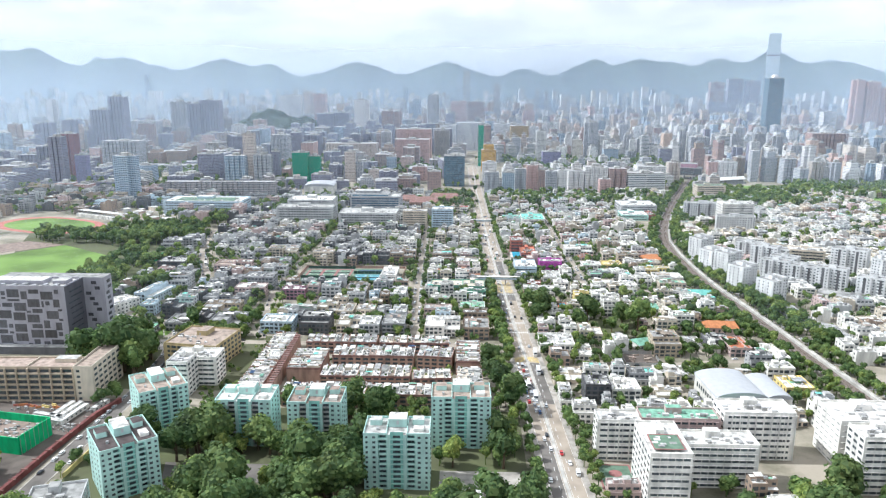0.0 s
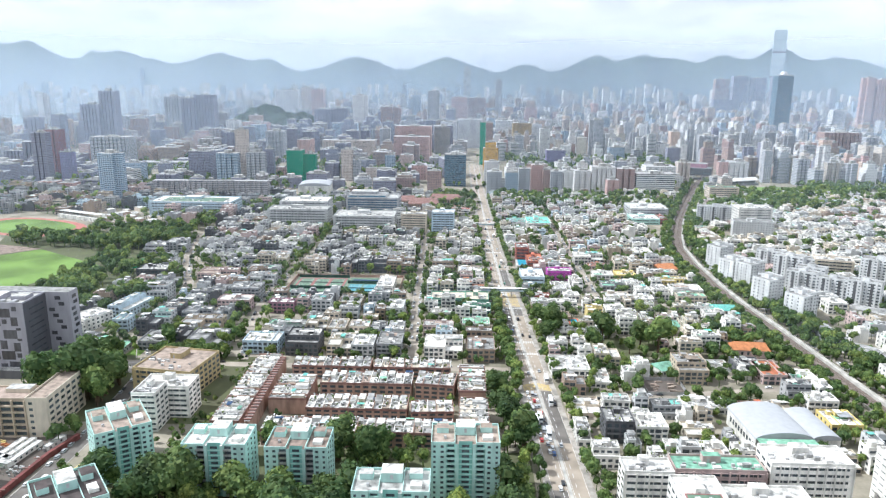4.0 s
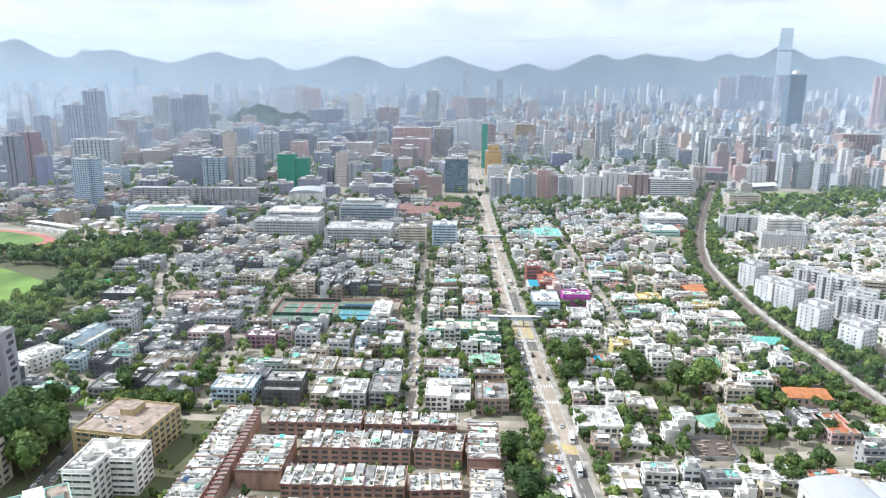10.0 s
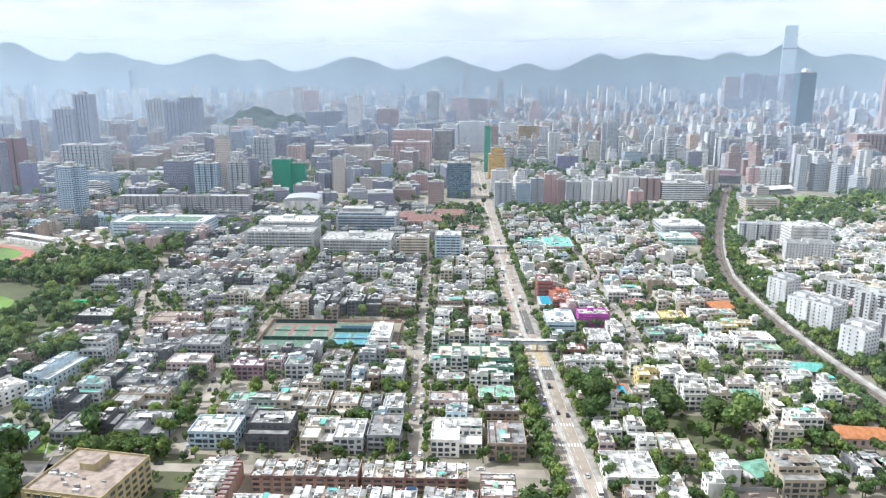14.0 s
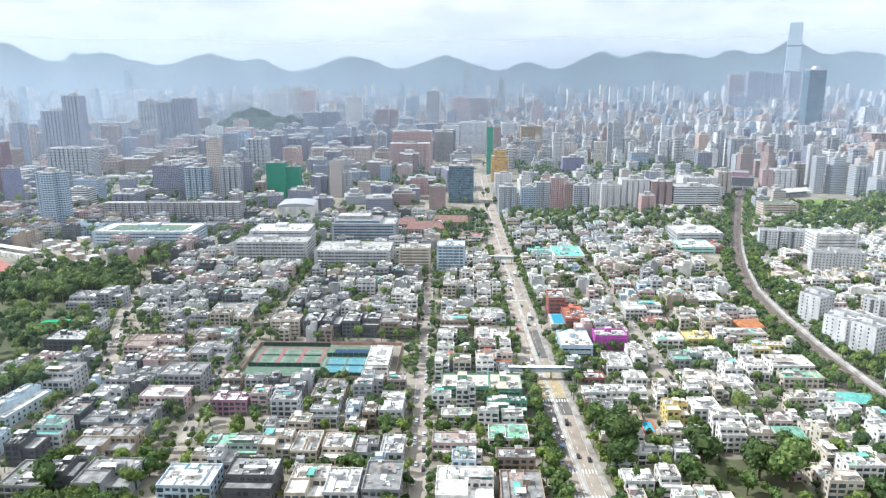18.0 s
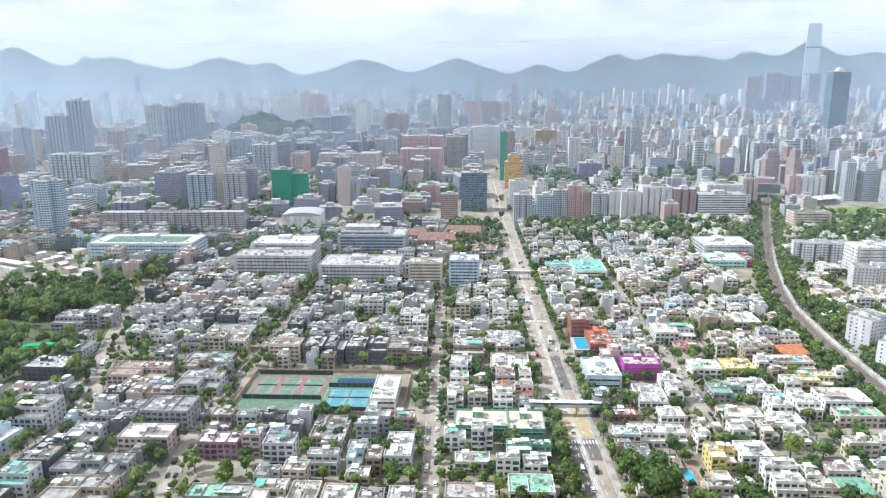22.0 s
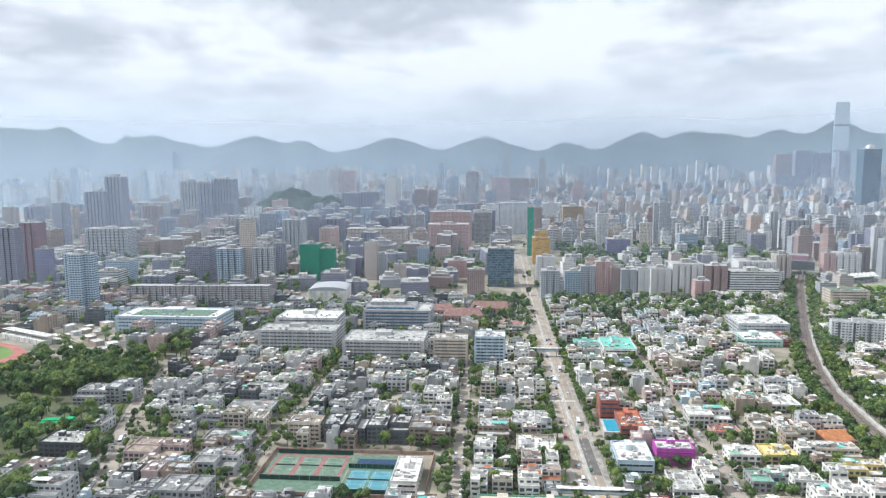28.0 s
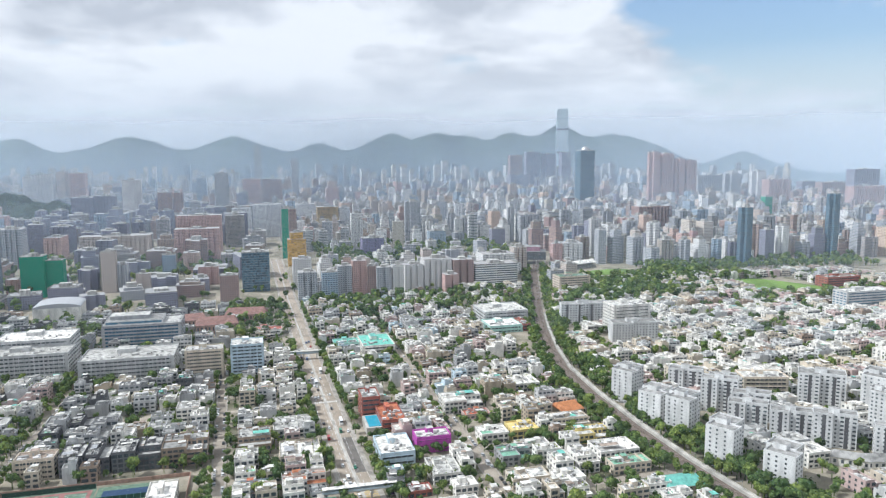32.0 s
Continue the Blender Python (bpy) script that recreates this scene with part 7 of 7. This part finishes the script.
house(-26, 725, 20, 12, 2, "blue", ROOF_R, 1, near=True)
house(2, 723, 26, 14, 3, "white", ROOF_R, 2, near=True)
house(2, 766, 26, 26, 3, "cream", None, 0, near=True)
house(0, 822, 28, 26, 2, "white", None, 0, near=True)
house(-27, 798, 22, 26, 3, "tan", None, 1, near=True)
house(-71, 791, 28, 26, 4, "tan", None, 2, near=True)
house(88, 722, 18, 26, 2, "white", None, 0, near=True)
house(68, 702, 14, 10, 1, "red", ROOF_W, 0, near=True)
house(83, 672, 26, 14, 2, "white", None, 1, near=True)
house(107, 645, 14, 16, 3, "yellow", ROOF_W, 2, near=True)
house(124, 647, 16, 16, 3, "white", None, 0, near=True)
house(79, 644, 14, 14, 1, "tan", ROOF_P, 0, near=True)
pl = part("garden_pool", Build().box(86, 91.5, 629, 642, 0.05, 0.5), POOL)
part("pool_deck", Build().ring(84.5, 93, 627, 644, 0, 0.6, 1.4), ROOF_R, pl, "red-brown tiled pool surround")
take(84, 94, 626, 645)
tagged(pl, "turquoise garden pool in a red-brown tiled surround", "pool")
house(72, 615, 18, 12, 2, "white", None, 1, near=True)
house(79, 597, 26, 8, 2, "white", None, 2, near=True)
house(136, 770, 20, 16, 2, "white", None, 0, near=True)
house(159, 772, 20, 18, 2, "yellow", W_YELLOW, 0, near=True)
house(155, 740, 22, 14, 2, "white", None, 1, near=True)
house(139, 732, 22, 18, 2, "grey", ROOF_G, 2, near=True)
house(135, 697, 24, 14, 2, "cream", None, 0, near=True)
house(158, 690, 18, 14, 2, "white", None, 0, near=True)
house(199, 780, 28, 18, 2, "cream", None, 1, near=True)
house(202, 752, 28, 16, 2, "yellow", ROOF_W, 2, near=True)
house(206, 723, 28, 20, 2, "white", None, 0, near=True)
house(204, 699, 26, 12, 2, "cream", ROOF_G, 0, near=True)
house(163, 634, 14, 12, 2, "pink", None, 1, near=True)
house(132, 836, 32, 22, 3, "white", None, 2, near=True)
house(138, 816, 20, 12, 1, "pink", ROOF_R, 0, near=True)
house(198, 873, 22, 24, 2, "white", None, 0, near=True)
house(204, 666, 18, 12, 2, "white", None, 1, near=True)
house(209, 649, 18, 16, 2, "white", None, 2, near=True)
house(70, 530, 26, 26, 2, "white", None, 0, near=True)
house(88, 516, 14, 24, 1, "white", None, 0, near=True)
house(65, 436, 8, 22, 2, "white", None, 1, near=True)
house(71, 470, 20, 24, 1, "cream", None, 2, near=True)
house(85, 438, 16, 18, 4, "dark", None, 0, near=True)
house(103, 439, 18, 18, 3, "white", None, 0, near=True)
house(121, 467, 18, 14, 2, "grey", None, 1, near=True)
house(131, 436, 18, 16, 2, "cream", None, 2, near=True)
house(139, 472, 16, 14, 2, "white", None, 0, near=True)
house(157, 477, 16, 16, 1, "white", None, 0, near=True)
house(176, 475, 16, 10, 1, "brick", ROOF_R, 1, near=True)
house(193, 475, 18, 16, 1, "cream", None, 2, near=True)
house(216, 475, 18, 12, 3, "white", None, 0, near=True)
house(218, 454, 18, 20, 2, "yellow", None, 0, near=True)
house(151, 524, 20, 24, 4, "beige", None, 1, near=True)
house(174, 537, 18, 22, 1, "white", None, 2, near=True)
house(195, 539, 18, 16, 2, "dark", None, 0, near=True)
house(206, 528, 16, 26, 2, "pink", ROOF_R, 0, near=True)
house(227, 525, 18, 16, 1, "white", None, 1, near=True)
house(-18, 559, 28, 26, 3, "white", None, 2, near=True)
house(9, 556, 20, 26, 3, "tan", None, 0, near=True)
house(-153, 561, 26, 20, 3, "blue", None, 0, near=True)
house(-122, 561, 24, 24, 4, "dark", None, 1, near=True)
house(-94, 559, 18, 26, 3, "cream", None, 2, near=True)
house(-77, 558, 16, 22, 3, "pale", None, 0, near=True)
house(-58, 563, 18, 26, 3, "grey", None, 0, near=True)


house(-266, 554, 26, 17, 2, "grey", ROOF_G, 3, near=True)
house(-234, 566, 24, 24, 2, "grey", ROOF_D, 0, near=True)
house(-195, 564, 26, 24, 3, "grey", ROOF_D, 2, near=True)
b = Build()
b.quad((-251, 543, 0.06), (-240, 543, 0.06), (-240, 562, 0.06), (-251, 562, 0.06))
tagged(part("lawn", b, GRASS), "bright mown lawn beside the grey villa", "lawn", kind="structure")
b = Build()
b.quad((-262, 512, 0.05), (-218, 512, 0.05), (-218, 532, 0.05), (-262, 532, 0.05))
tagged(part("forecourt", b, PAVING), "pale paved forecourt with a round planted island", "forecourt", kind="structure")
take(-252, -239, 542, 563)
take(-262, -218, 512, 532)
wood(-238, -160, 536, 548, 60, (0.8, 1.1))
tree(-222, 556, 2.0, 2, True)

take(-176, -138, 620, 643)
for x, y, k in ((-168, 630, 1), (-144, 639, 2), (-150, 626, 1), (-140, 628, 3), (-172, 636, 0)):
    tree(x, y, 1.0, k, True)
b = Build()
b.quad((117, 495, 0.05), (142, 495, 0.05), (142, 518, 0.05), (117, 518, 0.05))
site = part("building_plot", b, EARTH)
r1 = random.Random(52)
for i in range(14):
    x, y = r1.uniform(119, 136), r1.uniform(497, 515)
    part("timber_stack", Build().box(x, x + r1.uniform(1.5, 4.5), y, y + r1.uniform(0.6, 1.6), 0.06, r1.uniform(0.5, 1.6)), ROOF_P, site)
part("hoarding", Build().ring(116.6, 142.4, 494.6, 518.4, 0, 2.4, 0.12), METAL, site, "grey metal site hoarding")
take(116, 143, 494, 519)
tagged(site, "brown earth building plot with stacked timber", "building plot")
gable_hall(281, 613, 13, 44, 6, 4, W_PALE, ROOF_D, "long pale house under a dark pitched roof", 12)
gable_hall(292, 562, 13, 40, 6, 4, W_WHITE, ROOF_D, "long white house under a dark pitched roof", 12)
gs = part("netted_shed", Build().box(-10.5, 10.5, -7, 7, 0, 6.5), NET)
part("ridge", Build().box(-10.2, 10.2, -1.2, 1.2, 6.5, 7.3), NET, gs)
for i in range(6):
    part("scaffold_pole", Build().cyl(-10 + i * 4, -7.2, 0.12, 0, 7.2, 6), METAL, gs)
take(-365, -340, 782, 803)
tagged(place(gs, -352, 792, 12), "low shed wrapped in bright green netting under trees", "shed")

# garden quarter
# both western palettes lean grey and dark, painting cloud shadow into the walls
WHITER = ["white"] * 4 + ["pale"] * 8 + ["cream"] * 2 + ["grey"] * 6 + ["tan"] * 2 + ["pink"] * 2 + ["dark"] * 3 + ["beige"] * 2
WEST_SHADED = ["pale"] * 4 + ["cream"] + ["grey"] * 9 + ["tan"] * 3 + ["pink"] * 2 + ["dark"] * 5 + ["blue"] + ["beige"] * 2
fill_block(-178, -52, 540, 706, 13, WEST_SHADED, (13, 17), trees=0.12)
fill_block(-40, 16, 540, 1045, 15, lot=(12, 17), trees=0.14, right=lambda y: lerp_line(ROAD, y) - 14.5)
fill_block(58, 110, 400, 1290, 16, lot=(13, 20), trees=0.2, left=lambda y: lerp_line(ROAD, y) + 14.5)
fill_block(120, 232, 400, 1290, 17, lot=(13, 20), trees=0.24, right=lambda y: lerp_line(RAIL, y) - 18)
fill_block(-330, -190, 540, 780, 12, WEST_SHADED, (13, 18), trees=0.16)
fill_block(-330, -190, 780, 1075, 32, WHITER, (14, 21), trees=0.14)
fill_block(-174, -58, 800, 1045, 14, WHITER, (14, 20), trees=0.14)
fill_block(-174, -10, 1052, 1290, 20, WEST_SHADED, (16, 24), trees=0.35, tall=(2, 3, 4))
fill_block(262, 940, 500, 1330, 18, walls=["white"] * 9 + ["cream"] * 5 + ["pink"] * 2 + ["pale"] * 3 + ["tan"], lot=(14, 22), trees=0.28, tall=(2, 3, 3), detail=False)
fill_block(-800, -330, 1000, 1290, 19, WEST_SHADED, (16, 26), trees=0.3, tall=(3, 4, 5, 6), detail=False)
fill_block(-330, -190, 1080, 1290, 28, WEST_SHADED, (18, 26), trees=0.3, tall=(3, 4, 5), detail=False)
fill_block(70, 232, 250, 330, 29, lot=(14, 20), trees=0.5)
fill_block(240, 330, 300, 500, 30, lot=(16, 22), trees=0.4)

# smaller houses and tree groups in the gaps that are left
fill_block(-178, -52, 540, 706, 53, WEST_SHADED, (10, 13), trees=0.5)
fill_block(-40, 16, 540, 1045, 55, lot=(10, 12), trees=0.45, right=lambda y: lerp_line(ROAD, y) - 13)
fill_block(58, 232, 400, 1290, 56, lot=(10, 13), trees=0.45, left=lambda y: lerp_line(ROAD, y) + 13, right=lambda y: lerp_line(RAIL, y) - 16)
fill_block(-330, -58, 540, 1045, 57, WEST_SHADED, (10, 13), trees=0.5)

fill_block(58, 232, 400, 700, 66, lot=(8, 10.5), trees=0.5, tall=(1, 2, 2), left=lambda y: lerp_line(ROAD, y) + 13, right=lambda y: lerp_line(RAIL, y) - 14)
fill_block(-330, -58, 540, 760, 67, WEST_SHADED, (8, 10.5), trees=0.5, tall=(1, 2, 2))

# shrubs and small trees in the gardens between
r1 = random.Random(41)
for x0, x1, y0, y1, n in ((-330, 30, 535, 1060, 3200), (50, 240, 400, 1290, 2400), (262, 900, 500, 1330, 2600), (-330, 20, 1060, 1290, 900), (-220, 40, 400, 535, 500)):
    for _ in range(n):
        x, y = r1.uniform(x0, x1), r1.uniform(y0, y1)
        if clear(x - 1.0, x + 1.0, y - 1.0, y + 1.0):
            bush(x, y, r1.uniform(0.28, 0.8) ** 1.1, r1.randrange(8))
for x0, x1, y0, y1, n in ((-330, 30, 540, 1060, 1500), (50, 240, 400, 1290, 1500), (262, 900, 520, 1330, 1300)):
    for _ in range(n):
        x, y = r1.uniform(x0, x1), r1.uniform(y0, y1)
        if clear(x - 1.8, x + 1.8, y - 1.8, y + 1.8):
            far_tree(x, y, r1.uniform(0.6, 1.05), r1.randrange(8))
for y in range(505, 700, 7):
    tree(lerp_line(ROAD, y) - 12.0 + r1.uniform(-2.0, 1.0), y + r1.uniform(-2, 2), r1.uniform(0.75, 1.1), near=True)
# street trees
r1 = random.Random(3)
for y in range(225, 1290, 7):
    xr = lerp_line(ROAD, y)
    for s in (-1, 1):
        if r1.random() < 0.7:
            tree(xr + s * (12.2 + r1.uniform(0, 3.5)), y + r1.uniform(-3, 3), r1.uniform(0.6, 1.05))
for y in range(380, 1500, 5):
    xr = lerp_line(RAIL, y)
    for s in (-1, 1):
        for k in (0, 6) if s < 0 else (0, 6, 12, 17):
            if r1.random() < 0.8 and (k < 10 or clear(xr + 10 + k - 2, xr + 10 + k + 4, y - 3, y + 3)):
                tree(xr + s * (9.0 + k + r1.uniform(0, 4)) + (0.6 if s > 0 else 0), y + r1.uniform(-3, 3), r1.uniform(0.6, 1.0))
for line, half in STREETS[:4]:
    for y in range(int(line[0][1]), int(line[-1][1]), 9):
        for s in (-1, 1):
            if r1.random() < 0.55:
                tree(lerp_line(line, y) + s * (half + 1.8), y + r1.uniform(-3, 3), r1.uniform(0.45, 0.85))

# ---- traffic standing on the main road ----
PAINTS = [surface("car_" + n, c, 0.3, 0.05, 0.5, 3.0, spec=0.5) for n, c in (("white", (0.75, 0.75, 0.74)), ("silver", (0.42, 0.43, 0.44)), ("black", (0.03, 0.03, 0.035)), ("red", (0.45, 0.03, 0.03)), ("blue", (0.05, 0.12, 0.3)), ("green", (0.05, 0.2, 0.12)))]
TYRE = surface("tyre_rubber", (0.03, 0.03, 0.03), 0.9, 0.2, 1.0, 5.0)
CARS = {}


def make_car(paint, kind):
    L_, W_, H_ = {"car": (4.5, 1.8, 1.45), "van": (5.4, 2.0, 2.3), "bus": (10.5, 2.5, 3.6)}[kind]
    b = Build()
    z0 = 0.3
    zb = z0 + (H_ - z0) * (0.5 if kind == "car" else 0.55)
    b.prism([(-W_ / 2, -L_ / 2 + 0.15), (-W_ / 2 + 0.2, -L_ / 2), (W_ / 2 - 0.2, -L_ / 2), (W_ / 2, -L_ / 2 + 0.15), (W_ / 2, L_ / 2 - 0.2), (W_ / 2 - 0.25, L_ / 2), (-W_ / 2 + 0.25, L_ / 2), (-W_ / 2, L_ / 2 - 0.2)], z0, zb, bottom=True)
    ob = part({"car": "car", "van": "van", "bus": "bus"}[kind], b, paint)
    y0, y1 = (-L_ * 0.4, L_ * 0.18) if kind == "car" else (-L_ / 2 + 0.1, L_ / 2 - 0.5)
    part("glasshouse", Build().prism([(-W_ / 2 + 0.06, y0), (W_ / 2 - 0.06, y0), (W_ / 2 - 0.06, y1), (-W_ / 2 + 0.06, y1)], zb, H_ - 0.08, grow=-0.16 if kind == "car" else -0.03), GLASS, ob)
    e = 0.84 if kind == "car" else 0.97
    yc = (y0 + y1) / 2
    part("roof", Build().box(-W_ / 2 * e + 0.05, W_ / 2 * e - 0.05, yc + (y0 - yc) * e, yc + (y1 - yc) * e, H_ - 0.08, H_, bottom=True), paint, ob)
    for sx in (-1, 1):
        for yy in (-L_ * 0.31, L_ * 0.31):
            part("wheel", Build().tube((sx * (W_ / 2 - 0.2), yy, 0.33), (sx * (W_ / 2 + 0.01), yy, 0.33), 0.33, 0.33, 10), TYRE, ob)
    return ob


r1 = random.Random(12)
SAY = ("white", "silver", "black", "red", "blue", "green")


def car(x, y, rot):
    kind = r1.choices(("car", "van", "bus"), (12, 3, 1))[0]
    c = r1.choices(range(6), (8, 5, 5, 2, 1, 1))[0]
    if kind == "bus":
        c = 0
    m = pose(x, y, 0.07, 0, 0, rot)
    if (kind, c) in CARS:
        return copy_thing(CARS[kind, c], m)
    ob = make_car(PAINTS[c], kind)
    tagged(ob, f"{SAY[c]} {kind} on the main road", kind, group="traffic on the main road")
    CARS[kind, c] = ob
    ob.matrix_world = m
    return ob


for lane, turn, dens in ((-7.4, 0, 0.5), (-4.6, 0, 0.5), (-2.6, 0, 0.3), (2.6, 180, 0.3), (5.4, 180, 0.4), (7.8, 180, 0.25)):
    y = 300 + r1.uniform(0, 15)
    while y < 1080:
        jam = 1.0 if lane < 0 and (405 < y < 496 or 700 < y < 730 or 900 < y < 940) else dens
        if r1.random() < jam :
            car(lerp_line(ROAD, y) + lane, y, turn + r1.uniform(-1, 1))
        y += r1.uniform(6.5, 9.5) if jam == 1.0 else r1.uniform(15, 38)


for x, y, t in ((-207, 300, 0), (-208, 322, 0), (-210, 345, 0), (-211, 352, 180), (-212, 372, 0), (-214, 392, 180), (-46, 560, 0), (-44, 590, 180), (-47, 640, 0), (-186, 570, 0), (-182, 600, 180), (-183, 640, 0), (-300, 800, 30), (-290, 770, 20), (117, 760, 0), (120, 730, 180), (116, 850, 0)):
    car(x, y, t)


# cars parked along the side streets, far below
PARKED = Lump()
CARB = Build().prism([(-0.9, -2.1), (-0.7, -2.25), (0.7, -2.25), (0.9, -2.1), (0.9, 2.1), (0.65, 2.25), (-0.65, 2.25), (-0.9, 2.1)], 0.25, 0.85)
CARB.prism([(-0.82, -1.8), (0.82, -1.8), (0.82, 0.9), (-0.82, 0.9)], 0.85, 1.42, 1, 0, grow=-0.14)
r2 = random.Random(66)
for line, half in STREETS:
    y = line[0][1] + 6
    while y < line[-1][1] - 6:
        for s in (-1, 1):
            if r2.random() < 0.45:
                dy = 3.0
                rot = math.degrees(math.atan2(lerp_line(line, y - dy) - lerp_line(line, y + dy), 2 * dy))
                PARKED.add(CARB, [r2.choice(PAINTS[:3] + PAINTS[:2]), GLASS], pose(lerp_line(line, y) + s * (half - 1.1), y, 0.06, 0, 0, rot))
        y += r2.uniform(5.4, 7.5)
for (xa, ya), (xb, yb), half in CROSS:
    x = xa + 8
    while x < xb - 8:
        if r2.random() < 0.35:
            PARKED.add(CARB, [r2.choice(PAINTS[:3]), GLASS], pose(x, ya + (yb - ya) * (x - xa) / (xb - xa) + r2.choice((-1, 1)) * (half - 1.2), 0.05, 0, 0, 90))
        x += r2.uniform(5.5, 9)
PARKED.done("parked_cars", "white, silver and black cars parked along the side streets", "parked cars")


# ---- dense city beyond ----
def city(x0, x1, y0, y1, step, seed, hts, walls, wid=(18, 34), keep=0.9, far=True, ring=None):
    """Blocks of flats on an uneven grid between the streets, as dense as the ground allows."""
    r0 = random.Random(seed)
    y = y0
    while y < y1:
        x = max(x0, -0.75 * y - 150) + r0.uniform(0, step)
        while x < min(x1, 0.8 * y + 150):
            w, d = r0.uniform(*wid), r0.uniform(*wid)
            px, py = x + r0.uniform(-0.2, 0.2) * step, y + r0.uniform(-0.3, 0.3) * step
            gap = 15 if py < 2200 else 6
            if ring and not ring[0] < math.hypot(px, py - 200) < ring[1]:
                pass
            elif r0.random() < keep and abs(px - lerp_line(ROAD, py)) > gap + w / 2 and clear(px - w / 2, px + w / 2, py - d / 2, py + d / 2, 2):
                tower(px, py, w, d, r0.uniform(*r0.choice(hts)), r0.choice(walls), r0.choice(("cross", "bays", "slab", "bays", "step")), r0.choice((0, 0, 8, -8, 12)), far=far)
            elif r0.random() < 0.5 and py < 2300 and clear(px - 5, px + 5, py - 5, py + 5):
                for _ in range(2):
                    far_tree(px + r0.uniform(-9, 9), py + r0.uniform(-9, 9), r0.uniform(0.8, 1.3), r0.randrange(8))
            x += step * r0.uniform(0.85, 1.2) + w * 0.35
        y += step


LIGHT = ["white"] * 7 + ["cream"] * 4 + ["pink"] * 3 + ["blue"] * 2 + ["grey"] * 4 + ["band"] + ["brown"] * 2 + ["dark"]
MIX = ["white"] + ["cream"] * 2 + ["pink"] * 3 + ["grey"] * 5 + ["blue"] * 3 + ["dark"] * 3 + ["brown"] * 3 + ["old"] * 3
# mostly dark walls: cloud shadow over the left city put into colour
SHADED_MIX = ["pink"] * 2 + ["grey"] * 2 + ["blue"] + ["dark"] * 12 + ["brown"] * 4 + ["old"] * 3
city(-1150, -20, 1300, 1500, 30, 21, ((14, 24), (18, 36)), SHADED_MIX, (20, 46), 0.66, far=False)
city(20, 480, 1290, 1500, 26, 22, ((18, 34), (24, 46)), LIGHT, (15, 24), 0.85, far=False)
city(-1250, -20, 1500, 1900, 44, 31, ((14, 28), (18, 38), (28, 52)), SHADED_MIX, (26, 64), 0.56)
city(100, 520, 1500, 1850, 40, 32, ((12, 22), (18, 35)), LIGHT, (16, 26), 0.3)
city(560, 1500, 1450, 1900, 28, 23, ((25, 42), (30, 60), (40, 75)), MIX + LIGHT, (14, 26), 0.9)
city(-1500, -20, 1900, 2900, 44, 24, ((20, 40), (25, 60), (40, 80)), SHADED_MIX, (22, 50), 0.84)
city(20, 1000, 1850, 2900, 32, 25, ((22, 42), (28, 60), (40, 80)), LIGHT, (15, 27), 0.94)
city(1000, 2300, 1850, 2900, 36, 35, ((22, 42), (28, 60), (40, 80)), MIX + LIGHT, (15, 30), 0.94)
city(-1150, 2300, 2900, 3850, 48, 26, ((25, 50), (35, 70), (40, 80), (60, 110)), MIX + LIGHT, (20, 38), 0.85)
city(-3200, 2600, 2500, 4480, 42, 27, ((50, 85), (70, 115), (95, 160)), ["grey", "blue", "white", "white", "white", "white", "cream"], (18, 34), 0.95, ring=(4010, 4285))
FAR_HOUSES.done("distant_houses", "white and cream flat-roofed low houses crowded together", "houses")
FAR_TREES.done("distant_trees", "green trees between houses and along the railway", "trees")
FAR_TOWERS.done("distant_city", "pale blocks of flats crowding the hazy city", "city blocks")
